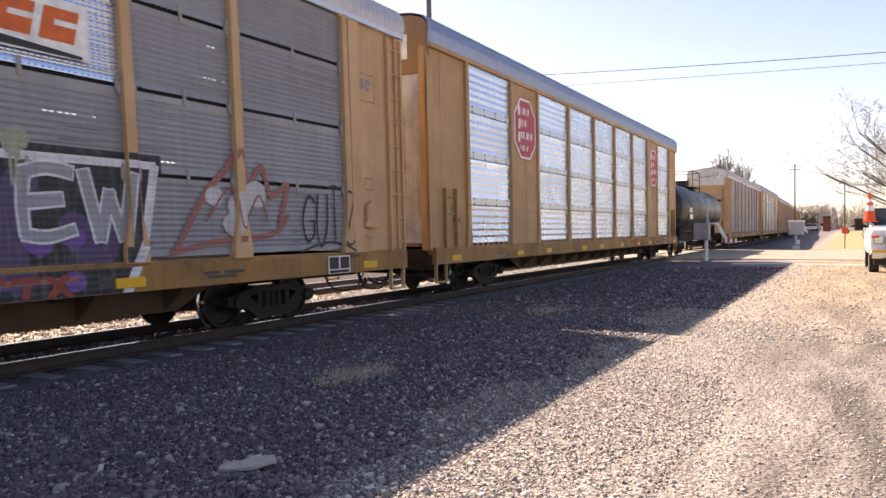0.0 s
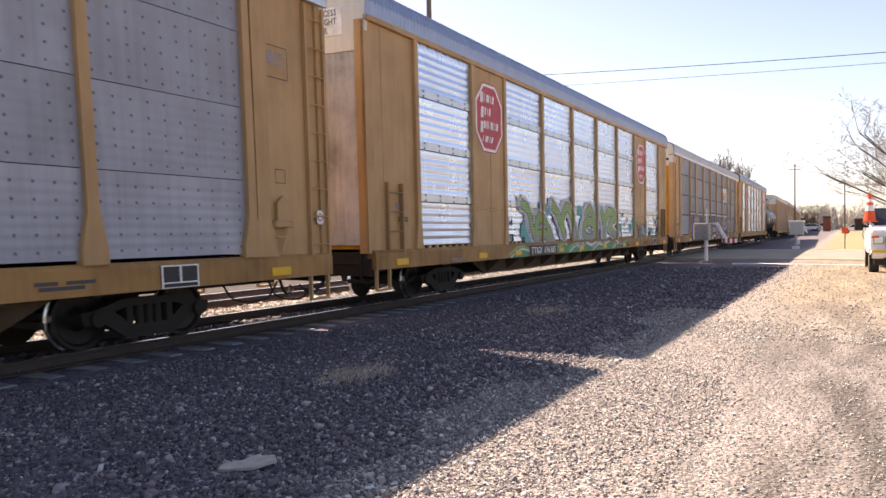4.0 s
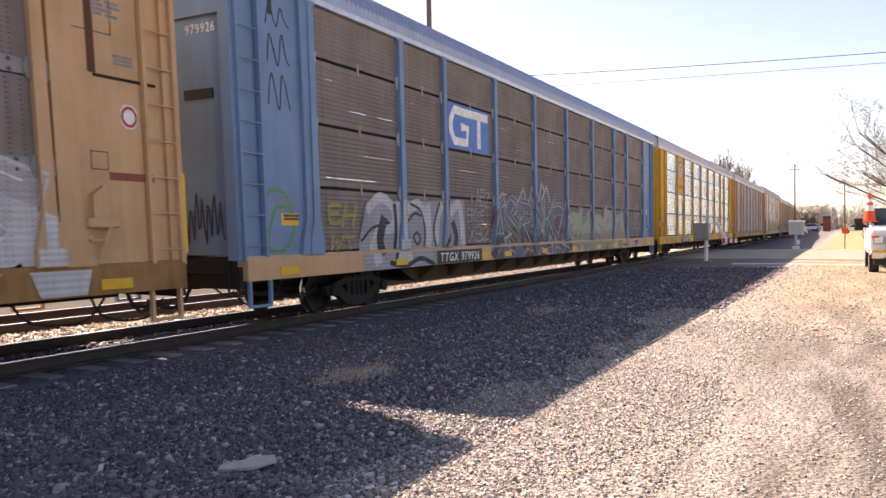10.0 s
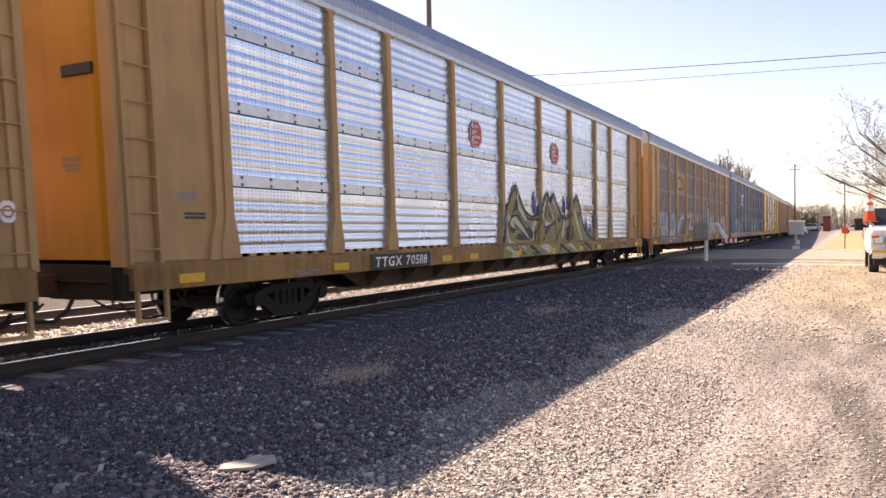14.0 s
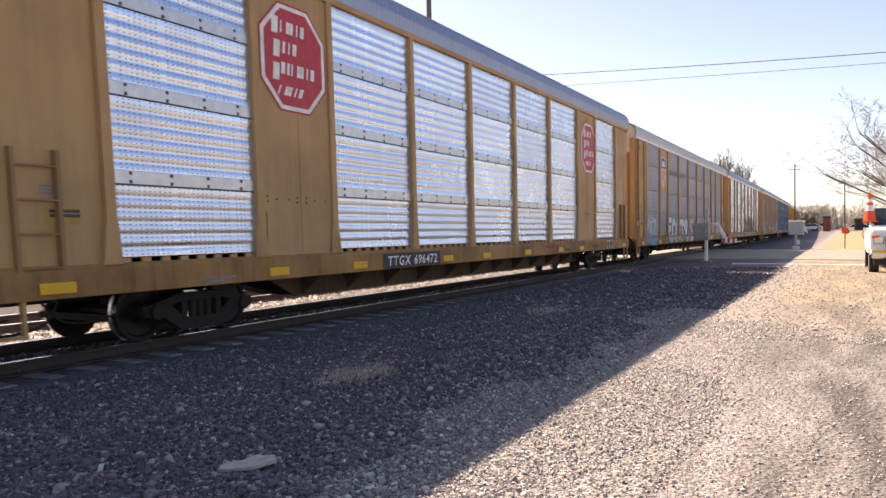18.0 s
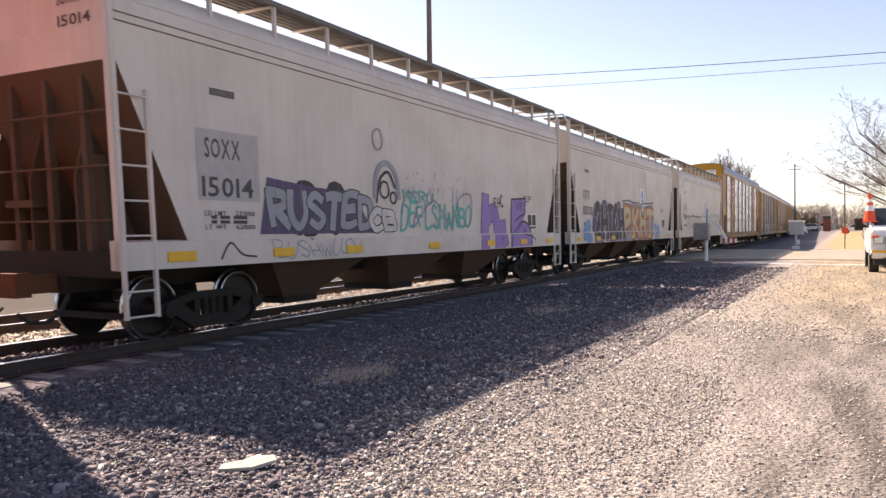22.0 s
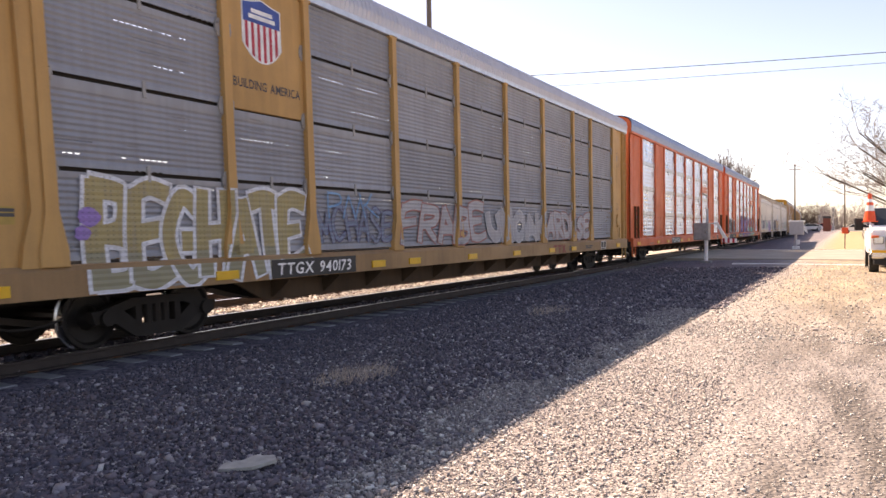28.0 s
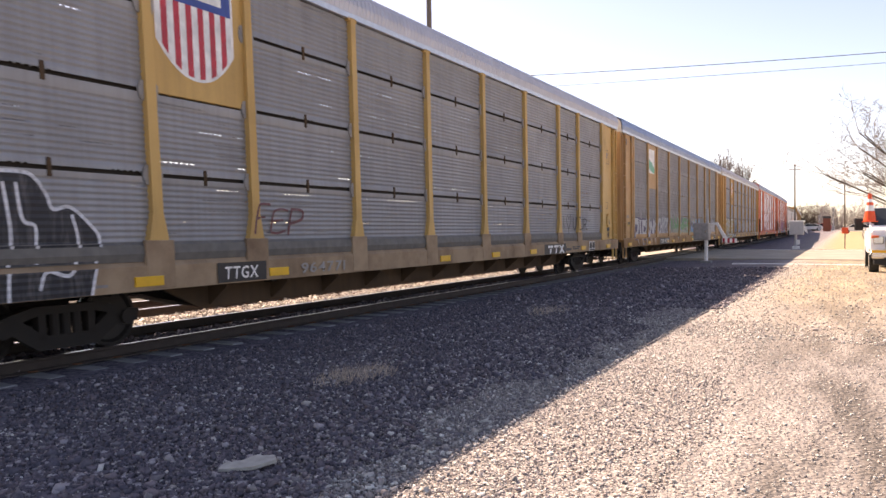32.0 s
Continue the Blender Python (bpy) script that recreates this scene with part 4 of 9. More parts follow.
    for i in range(9):
        if i in solid:
            continue
        a, b = edges[i] + 0.08, edges[i + 1] - 0.08
        cs = shared(("comb", round(b - a, 3)), lambda: comb(b - a))
        if style == "A" or banded:
            obj("spacer_strip", with_mat(cs, bmat), None, car, (0, a, 1.13))
        a, b = edges[i] + 0.03, edges[i + 1] - 0.03
        for j in range(4):
            z0, z1 = levels[j], levels[j + 1]
            if style == "B":
                if logo in ("shield", "flag") and i == 1 and j > 1:
                    continue
                if banded:
                    me = sheet(b - a, z1 - z0 - (0.195 if j else 0.125) + (0.1 if j == 3 or (j == 1 and i == 1 and logo in ("shield", "flag")) else 0), wave, dep, 0.03)
                    obj("panel", with_mat(me, M[panel]), None, car, (1.475, a, z0 + (0.09 if j else 0.02)))
                    if j:
                        bd = shared(("band", round(b - a, 3)), lambda: band_mesh(b - a))
                        obj("band", with_mat(bd, M[band]), None, car, (0, a, z0))
                    continue
                gapped = not plain
                me = sheet(b - a, z1 - z0 - (0.055 if gapped else 0.012), wave, dep, 0.14 if panel == "bright_b" else 0.06)
                obj("panel", with_mat(me, M["bright" if bright_bay == (i, j) else panel]), None, car, (1.475, a, z0 + 0.02))
            else:
                me = sheet(b - a, z1 - z0 - (0.195 if j else 0.125) + (0.1 if j == 3 or (j == 1 and i == 1 and logo in ("shield", "flag")) else 0), wave, dep, 0.03)
                obj("panel", with_mat(me, M[panel]), None, car, (1.475, a, z0 + (0.09 if j else 0.02)))
                if j:
                    bd = shared(("band", round(b - a, 3)), lambda: band_mesh(b - a))
                    obj("band", with_mat(bd, M[band]), None, car, (0, a, z0))
        if style == "B" and logo in ("shield", "flag") and i == 1:
            part("logo_panel", bevelled(1.42, 1.49, a, b, 3.40, top - 0.02, 0.01), bmat, car)
    if style == "B" and not banded:
        # dark strips added behind the row gaps to block daylight from the slots
        for z in levels[1:4]:
            part("joint_strip", bevelled(1.37, 1.41, 1.95, edges[-1], z - 0.075, z + 0.075, 0.004), M["under"], car)
    if style == "B" and not plain:
        k = 1.45 if panel == "bright_b" else 0.9
        lugs = [shared(("lug", k, side), lambda: lug_mesh(k, side)) for side in (-1, 1)]
        for y in edges:
            for z in levels[1:4]:
                for lg in lugs:
                    obj("lug", with_mat(lg, M["lug" if panel == "bright_b" else "band_grimy" if panel == "brown" else "band" if banded or body == "blue" else "band_dull"]), None, car, (0, y, z - 0.01))
        lk = shared("clip", lambda: mesh("clip", bevelled(1.47, 1.49, -0.03, 0.03, -0.11, 0.11, 0.006)))
        for i in range(9):
            for z in levels[1:4]:
                if not (logo in ("shield", "flag") and i == 1 and z > 3):
                    obj("clip", with_mat(lk, M["band" if panel == "bright_b" else "web" if panel == "greybrown" else "band_dull"]), None, car, (0, (edges[i] + edges[i + 1]) / 2, z))
    if lip:
        # a rolled curb between the posts, over the foot of the sheets
        top_z, deep = (1.42, 0.065) if lip == "grey" else (1.34, 0.03)
        for i in range(9):
            bm = bmesh.new()
            prism(bm, [(1.40, 1.16), (1.475 + deep * 0.6, 1.16), (1.475 + deep, 1.16 + (top_z - 1.16) * 0.4), (1.475 + deep * 0.7, top_z - 0.04), (1.476, top_z), (1.40, top_z)], "y", edges[i] + 0.08, edges[i + 1] - 0.08)
            part("curb", bm, M["walkway"] if lip == "grey" else bmat, car)
        for e in edges[1:9] if lip == "grey" else ():
            part("post_foot", bevelled(1.50, 1.566, e - 0.24, e + 0.24, 0.80, 1.44, 0.008), M["sill_worn"], car, "worn foot plate under a post")
    # the two ends
    for flip in (0, 1):
        turn = Matrix.Identity(4) if not flip else Matrix.Translation((0, RACK, 0)) @ Matrix.Diagonal((1, -1, 1, 1))
        def place(name, key, make, mat, lab=""):
            me = shared((key, flip, kind), lambda: mirrored(make(), flip, RACK))
            return obj(name, with_mat(me, mat), None, car, None, lab)
        for s, nm in ((1, "n"), (-1, "f")):
            place("end_panel", "endp" + nm, lambda: end_panel_mesh(top, s, style), bmat)
            place("corner_post", "corner" + nm, lambda: corner_mesh(top, s), bmat)
            if style == "B":
                place("end_post", "endpost" + nm, lambda: end_post_mesh(top, s), bmat)
        place("end_door", "door" + door, lambda: end_door_mesh(door, top - 0.02), M[end])
        place("end_cap", "cap", lambda: cap_mesh(style), M["white"] if cap else M[end])
        place("end_platform", "platform", platform_mesh, M["under"])
        if style == "B":
            place("ladder", "ladder", lambda: ladder_mesh(0.13, 0.62, 1.08, top - 0.06, 9), bmat)
            place("ladder", "ladder_far", lambda: ladder_mesh(0.13, 0.62, 1.08, top - 0.06, 9, -1.47), bmat)
        else:
            place("ladder", "ladder", lambda: ladder_mesh(0.65, 1.2, 0.95, 2.5, 4, 1.53), M["tan_dark"] if body == "tan" else M["rust"])
        if style == "A":
            place("door_edge", "door_edge", lambda: mesh("door_edge", bevelled(0.42, 1.32, 0.075, 0.125, 1.25, 5.0, 0.015)), M["leaf"], "weathered zinc door leaf")
        for s, nm in ((1, "n"), (-1, "f")):
            place("step", "step" + nm, lambda: step_mesh(s), bmat)
        def lines():
            bm = bmesh.new()
            for pts in (((2.4, 0.72), (2.2, 0.5), (1.8, 0.42), (1.4, 0.46), (1.15, 0.7)), ((1.35, 0.72), (1.2, 0.48), (0.85, 0.38), (0.45, 0.4), (0.2, 0.62)), ((0.7, 0.55), (0.35, 0.52), (0.0, 0.58), (-0.2, 0.7))):
                ln = smooth_line(pts, 4)
                for a, b in zip(ln, ln[1:]):
                    tube(bm, (1.16, a.x, a.y), (1.16, b.x, b.y), 0.017, None, 5)
            return mesh("brake_line", bm)
        place("brake_line", "brake_line", lines, M["under"])
        place("slot", "slot", lambda: mesh("slot", bevelled(0.42, 1.02, 0.085, 0.14, 3.6, 3.75, 0.01)), M["black"])
    if cap:
        lettering("EXCESS HEIGHT CAR", 0.16, M["dark_mark"], car, Matrix.Translation((-0.75, 0.045, 5.46)) @ REAR, 1.5)
    if cap and end == "yellow":
        part("vent_slot", bevelled(-1.25, 1.25, 0.035, 0.06, 5.12, 5.24, 0.004), M["black"], car, "dark slot across the end")
        part("corner_block", bevelled(1.26, 1.50, -0.01, 0.60, 5.0, 5.36, 0.02), M["white"], car, "white corner block")
    else:
        wp = part("notice", bevelled(0.30, 0.98, 0.03, 0.048, 5.32, 5.86, 0.004), M["white_mark"], car, "white notice plate on the end")
        for i, wd in enumerate(("EXCESS", "HEIGHT", "CAR")):
            lettering(wd, 0.17, M["dark_mark"], wp, Matrix.Translation((0.36, 0.027, 5.70 - 0.165 * i)) @ REAR, 0.5 if i < 2 else 0.28)
    if style == "B":
        L = RACK
        hb = part("hand_brake", bevelled(1.46, 1.60, L - 1.62, L - 1.18, 1.60, 1.72, 0.02), bmat, car, "hand brake gear on the side")
        bm = bmesh.new()
        prism(bm, [(L - 1.5, 1.72), (L - 1.3, 1.72), (L - 1.22, 2.02), (L - 1.34, 2.12), (L - 1.5, 2.0)], "x", 1.465, 1.53)
        part("housing", bm, bmat, hb)
        bm = bmesh.new()
        tube(bm, (1.58, L - 1.3, 1.64), (1.60, L - 1.52, 1.22), 0.022)
        tube(bm, (1.58, L - 1.62, 1.45), (1.58, L - 1.36, 1.45), 0.02)
        part("lever", bm, bmat, hb)
        for a, c, q0, q1 in ((L - 1.65, L - 1.05, 4.0, 4.52), (L - 1.45, L - 1.2, 2.32, 2.55)):
            bm = bmesh.new()
            for y0, y1, z0, z1 in ((a, c, q0, q0 + 0.013), (a, c, q1 - 0.013, q1), (a, a + 0.013, q0, q1), (c - 0.013, c, q0, q1)):
                bm.faces.new([bm.verts.new((1.464, y, z)) for y, z in rect(y0, y1, z0, z1)])
            part("stencil_frame", bm, M["dark_mark"], car)["kind"] = "stuff"
        for y in ((0.375, L - 0.375) if panel in ("bright_b", "bluegrey") else ()):
            st = plate(car, "sticker", M["white_mark"], octagon(y, 1.78, 0.085, 0.12, 0.04), 1.515, True, "white sticker with a red ring")
            bm = bmesh.new()
            ring = [[bm.verts.new((1.518, y + r * math.cos(k * 0.5236), 1.78 + r * math.sin(k * 0.5236))) for k in range(12)] for r in (0.07, 0.05)]
            for k in range(12):
                bm.faces.new((ring[0][k], ring[0][(k + 1) % 12], ring[1][(k + 1) % 12], ring[1][k]))
            part("ring", bm, M["red_mark"], st)
        part("slit", bevelled(1.455, 1.466, 0.92, 1.02, 5.0, 5.25, 0.004), M["black"], car, "dark slit under the eave")
    yt = 17.2 if style == "A" else 19.6 if panel == "greybrown" else 18.65
    mark = M["white_mark"] if panel in ("dull", "bluegrey", "greybrown") else M["rust_mark"]
    k = 1.2 if panel == "greybrown" else 0.95
    if panel in ("dull", "greybrown"):
        plate(car, "mark_board", M["black"], rect(yt - 0.25 * k, yt + 1.38 * k, 0.79, 1.09), x_out + 0.006, True, "worn black board")
    cm = bars(car, mark, yt, 1.05, [([(0, 0.36 * k), (0.42 * k, 0.36 * k)], 0.07), ([(0.12 * k, 0.1 * k), (0.54 * k, 0.1 * k)], 0.15)], x_out + 0.01, 0.2, "company_mark")
    for a, b in ((0.84, 1.08), (1.12, 0.82)):
        plate(cm, "company_mark", mark, [(yt + a * k, 0.795), (yt + (a + 0.13) * k, 0.795), (yt + (b + 0.13) * k, 1.05), (yt + b * k, 1.05)], x_out + (0.01 if a < 1 else 0.0103))
    bars(car, M["dark_mark"], yt + 1.5, 1.0, [([(0, 0.25)], 0.05), ([(0, 0.7)], 0.08)], x_out + 0.01)
    bars(car, M["ghost_mark"], 3.3, 0.9, [([(0, 0.3), (0.4, 0.3)], 0.035), ([(0.1, 0.4)], 0.035)], x_out + 0.004)
    bars(car, M["dark_mark"], 21.9, 0.98, [([(0, 0.3), (0.4, 0.4)], 0.045), ([(0.05, 0.6)], 0.045)], x_out + 0.01)
    # amber reflectors along the sill
    rf = shared("reflector", lambda: mesh("reflector", bevelled(x_out - 0.004, x_out + 0.026, 0, 0.46, 0.82, 0.95, 0.003)))
    for y in ((0.85, 4.75, 7.05, 10.6, 12.7, 15.5, 18.3, 20.4, 25.9) if style == "A" else (0.85, 4.4, 6.98, 12.7, 15.5, 18.15, 22.85, 25.9) if panel == "greybrown" else (0.85, 4.4, 8.5, 9.9, 12.7, 15.5, 18.15, 22.85, 25.9) if panel == "dull" else (0.85, 4.4, 8.5, 9.9, 12.7, 15.5, 18.3, 20.4, 25.9)):
        obj("reflector", with_mat(rf, M["reflector"]), None, car, (0, y, 0.02))
    # data plates and small stencils
    dp = plate(car, "data_plate", M["white_mark"], rect(data_y, data_y + 0.66, 0.79, 1.10), x_out + 0.021)
    for q in (rect(data_y + 0.03, data_y + 0.31, 0.87, 1.08), rect(data_y + 0.35, data_y + 0.63, 0.87, 1.08), rect(data_y + 0.03, data_y + 0.63, 0.80, 0.85)):
        plate(dp, "data_field", M["black"], q, x_out + 0.024)
    bars(car, M["ghost_mark"], 1.0, 2.1, [([(0, 0.35)], 0.03), ([(0, 0.3)], 0.03), ([(0, 0.33)], 0.03)], 1.464 if style == "B" else 1.475)
    bars(car, M["ghost_mark"], 26.08, 4.42, [([(0, 0.15), (0.2, 0.2)], 0.04), ([(0, 0.18), (0.22, 0.2)], 0.04), ([(0, 0.3)], 0.04), ([(0, 0.15), (0.2, 0.18)], 0.04)], 1.464 if style == "B" else 1.475)
    yp = plate(car, "notice", M["reflector" if body == "blue" else "notice"], rect(1.05, 1.5, 1.64, 1.84), 1.466 if style == "B" else 1.476, True, "yellow notice plate")
    bars(yp, M["dark_mark"], 1.1, 1.82, [([(0, 0.4)], 0.04), ([(0, 0.4)], 0.04)], 1.469 if style == "B" else 1.479)
    if number:
        yb = number_y or (8.1 if style == "A" else 5.6)
        pl = plate(car, "number_board", M["black"], rect(yb, yb + 0.3 + 0.185 * len(number), 0.79, 1.09), x_out + 0.022, True, "black board with white car number")
        lettering(number, 0.27, M["white_mark"], pl, Matrix.Translation((x_out + 0.026, yb + 0.13, 0.845)) @ SIDE, 0.185 * len(number), 0.14)
    return car


def mirrored(me, flip, RACK):
    if flip:
        me.transform(Matrix.Translation((0, RACK, 0)) @ Matrix.Diagonal((1, -1, 1, 1)))
        me.flip_normals()
    return me


def far_wall(top, RACK, edges):
    bm = bmesh.new()
    prof = [(-1.46 + p[0] * -1, 1.16 + p[1]) for p in sheet_profile(top - 1.16, 0.4, 0.03, 0.1)]
    prism(bm, prof, "y", 0.3, RACK - 0.3)
    for y in edges:
        box(bm, -1.54, -1.42, y - 0.07, y + 0.07, 1.14, top)
    return mesh("side_wall", bm)


def end_panel_mesh(top, s, style):
    bm = bmesh.new()
    if style == "A":
        prism(bm, [(s * 1.40, 0.02), (s * 1.468, 0.02), (s * 1.468, 0.59), (s * 1.478, 0.60), (s * 1.478, 0.63), (s * 1.468, 0.64), (s * 1.468, 1.86), (s * 1.40, 1.86)], "z", 1.14, top)
    else:
        prism(bm, [(s * 1.36, 0.08), (s * 1.42, 0.08), (s * 1.42, 0.64), (s * 1.46, 0.66), (s * 1.46, 1.92), (s * 1.38, 1.92), (s * 1.36, 0.6)], "z", 1.14, top)
    return mesh("end_panel", bm)


def end_post_mesh(top, s):
    bm = bmesh.new()
    prism(bm, [(1.62, top), (1.96, top), (1.96, 1.14), (1.50, 1.14), (1.54, 1.4), (1.66, 1.8)], "x", s * 1.455, s * 1.53)
    return mesh("end_post", bm)


def corner_mesh(top, s):
    bm = bmesh.new()
    prism(bm, [(s * 1.26, 0.02), (s * 1.47, 0.02), (s * 1.47, 0.28), (s * 1.41, 0.28), (s * 1.41, 0.10), (s * 1.26, 0.10)], "z", 1.1, top)
    return mesh("corner_post", bm)


def cap_mesh(style):
    """The closed gable under the roof at one end."""
    bm = bmesh.new()
    if style == "A":
        prof = [(-1.44, 5.0), (1.44, 5.0), (1.515, 5.88), (1.48, 6.05), (1.36, 6.18), (1.10, 6.26), (0, 6.32), (-1.10, 6.26), (-1.36, 6.18), (-1.48, 6.05), (-1.515, 5.88)]
    else:
        prof = [(-1.44, 4.85), (1.44, 4.85), (1.50, 5.68), (1.47, 5.86), (1.33, 5.99), (0.98, 6.1), (0, 6.17), (-0.98, 6.1), (-1.33, 5.99), (-1.47, 5.86), (-1.50, 5.68)]
    prism(bm, prof, "y", 0.05, 0.16)
    return mesh("end_cap", bm)


def platform_mesh():
    bm = bmesh.new()
    box(bm, -1.35, 1.35, 0.05, 0.5, 1.0, 1.12)
    box(bm, -1.45, 1.45, 0.05, 0.22, 0.66, 1.0)
    tube(bm, (-1.2, 0.03, 0.9), (1.2, 0.03, 0.9), 0.02)
    tube(bm, (1.25, 0.02, 0.62), (1.25, 0.02, 1.1), 0.02)
    return mesh("end_platform", bm)


def step_mesh(s):
    """A bent stirrup step under the corner of a car."""
    bm = bmesh.new()
    prism(bm, [(0.18, 0.84), (0.18, 0.36), (0.70, 0.36), (0.70, 0.84), (0.655, 0.84), (0.655, 0.40), (0.225, 0.40), (0.225, 0.84)], "x", min(s * 1.47, s * 1.53), max(s * 1.47, s * 1.53))
    return mesh("step", bm)


def hopper_car(length=16.5, label="", number=(), squares=True):
    """A covered hopper: sloped bays below, cut-away ends, a roof walkway."""
    car = new("hopper_car")
    tagged(car, label, "railcar", "cars of the train")
    L = length
    bm = bmesh.new()
    prism(bm, [(0.12, 3.74), (1.15, 1.44), (1.22, 1.30), (L - 1.22, 1.30), (L - 1.15, 1.44), (L - 0.12, 3.74), (L - 0.12, 4.20), (0.12, 4.20)], "x", -1.49, 1.49)
    bmesh.ops.recalc_face_normals(bm, faces=bm.faces)
    bm.normal_update()
    # downward faces take the darker brown, so their shade is in the colour
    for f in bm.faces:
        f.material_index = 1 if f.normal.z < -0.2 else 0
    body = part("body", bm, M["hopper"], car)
    body.data.materials.append(M["hopper_shaded"])
    for f in (0.22, 0.5, 0.78):
        part("seam", bevelled(1.487, 1.4915, L * f - 0.02, L * f + 0.02, 1.42, 4.18, 0.001), M["hopper"], body)
    bm = bmesh.new()
    prof = [(1.49, 4.2), (1.485, 4.34), (1.465, 4.48), (1.42, 4.61), (1.35, 4.72), (1.22, 4.83), (1.02, 4.92), (0.6, 4.98), (0, 5.0)]
    prof = prof + [(-a, b) for a, b in prof[-2::-1]]
    prism(bm, prof, "y", 0.12, L - 0.12)
    bmesh.ops.recalc_face_normals(bm, faces=bm.faces)
    bm.normal_update()
    for e in bm.edges:
        e.smooth = e.calc_face_angle(0) < 0.8
    roof = part("roof", bm, M["hopper"], car, "", None, True)
    for x, z in ((1.485, 4.22), (1.481, 4.33), (1.444, 4.52)):
        part("roof_rib", bevelled(x - 0.02, x + 0.018, 0.14, L - 0.14, z, z + 0.022, 0.004), M["hopper"], roof)
        # thin dark strip under each rib paints the shadow beneath it
        part("groove", bevelled(x - 0.02, x + 0.008, 0.14, L - 0.14, z - 0.014, z - 0.001, 0.002), M["hopper_shaded"], roof)
    for s in (1, -1):
        bm = bmesh.new()
        prism(bm, [(s * 1.34, 1.06), (s * 1.53, 1.05), (s * 1.53, 1.42), (s * 1.34, 1.44)], "y", 0, L)
        part("side_sill", bm, M["hopper"], car)
        for y in (0.06, L - 0.06):
            part("corner_post", bevelled(min(s * 1.42, s * 1.52), max(s * 1.42, s * 1.52), y - 0.06, y + 0.06, 1.05, 5.0, 0.01), M["hopper"], car)
    for i in range(3):
        c = 2.9 + (i + 0.5) * (L - 5.8) / 3
        w = (L - 5.8) / 6
        bm = bmesh.new()
        a = [bm.verts.new((sx * 1.38, c + sy * w * 0.99, 1.28)) for sx, sy in ((1, -1), (1, 1), (-1, 1), (-1, -1))]
        b = [bm.verts.new((sx * 0.55, c + sy * 0.42, 0.34)) for sx, sy in ((1, -1), (1, 1), (-1, 1), (-1, -1))]
        for k in range(4):
            bm.faces.new((a[k], a[(k + 1) % 4], b[(k + 1) % 4], b[k]))
        bm.faces.new(b), bm.faces.new(a[::-1])
        # brown bay, its colour lowered to carry the shade below the body
        bay = part("discharge_bay", bm, M["hopper_shaded"], car, "grimy brown discharge bay, shade put into its colour")
        part("outlet_gate", bevelled(-0.62, 0.62, c - 0.5, c + 0.5, 0.24, 0.36), M["under"], bay)
    part("centre_sill", bevelled(-0.3, 0.3, 0.1, L - 0.1, 0.72, 1.08, 0.02), M["under"], car)
    for y in (0.1, L - 0.16):
        part("end_sill", bevelled(-1.4, 1.4, y, y + 0.06, 0.95, 1.3, 0.01), M["under"], car)
    for y in (0.1, L - 1.2):
        part("end_floor", bevelled(-1.35, 1.35, y, y + 1.1, 1.05, 1.10, 0.01), M["under"], car)
    # end webs: brown with the shade of the cut-away end painted in
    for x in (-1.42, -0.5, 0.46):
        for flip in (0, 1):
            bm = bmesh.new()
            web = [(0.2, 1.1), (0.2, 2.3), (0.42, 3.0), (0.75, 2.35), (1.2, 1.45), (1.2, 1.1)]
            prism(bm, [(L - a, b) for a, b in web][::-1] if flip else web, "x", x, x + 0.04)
            part("end_web", bm, M["hopper_shaded"], car, "grimy brown web plate, darkened for the end's shade")
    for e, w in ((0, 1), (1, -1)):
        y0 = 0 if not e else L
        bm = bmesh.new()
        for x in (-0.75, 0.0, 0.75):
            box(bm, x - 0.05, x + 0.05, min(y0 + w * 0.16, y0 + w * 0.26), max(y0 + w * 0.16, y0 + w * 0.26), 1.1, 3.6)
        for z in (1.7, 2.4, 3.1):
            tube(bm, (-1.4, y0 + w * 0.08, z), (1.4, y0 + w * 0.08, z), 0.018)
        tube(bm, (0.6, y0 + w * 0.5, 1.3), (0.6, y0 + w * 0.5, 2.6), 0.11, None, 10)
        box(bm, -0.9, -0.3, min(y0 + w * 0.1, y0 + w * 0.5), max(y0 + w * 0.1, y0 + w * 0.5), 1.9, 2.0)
        # end frame shares the brown that already holds the end's shade
        part("end_frame", bm, M["hopper_shaded"], car)
        bm = bmesh.new()
        for yy in (0.05, 0.55):
            box(bm, 1.49, 1.54, y0 + w * yy - 0.025, y0 + w * yy + 0.025, 0.42, 3.4 if yy > 0.3 else 5.0)
        for z in (0.45, 0.78, 1.5, 1.95, 2.4, 2.85, 3.3):
            tube(bm, (1.53, y0 + w * 0.05, z), (1.53, y0 + w * 0.55, z), 0.016)
        part("ladder", bm, M["hopper"], car)
        bm = bmesh.new()
        tube(bm, (1.5, y0 + w * 0.06, 4.98), (1.3, y0 + w * 0.06, 5.3), 0.035)
        tube(bm, (1.3, y0 + w * 0.06, 5.3), (-1.3, y0 + w * 0.06, 5.3), 0.035)
        tube(bm, (-1.3, y0 + w * 0.06, 5.3), (-1.5, y0 + w * 0.06, 4.98), 0.035)
        part("end_rail", bm, M["hopper"], car)
    for s in (1, -1):
        bm = bmesh.new()
        for x in (0.62, 0.75, 0.88, 1.01, 1.14, 1.27, 1.36):
            box(bm, s * x - 0.012, s * x + 0.012, 0.1, L - 0.1, 5.2, 5.245)
        n = 280
        for i in range(n):
            y = 0.12 + i * (L - 0.24) / (n - 1)
            box(bm, s * 0.6, s * 1.38, y - 0.017, y + 0.017, 5.215, 5.235)
        walk_way = part("walkway", bm, M["walkway"], car, "steel grating walkway on the roof")
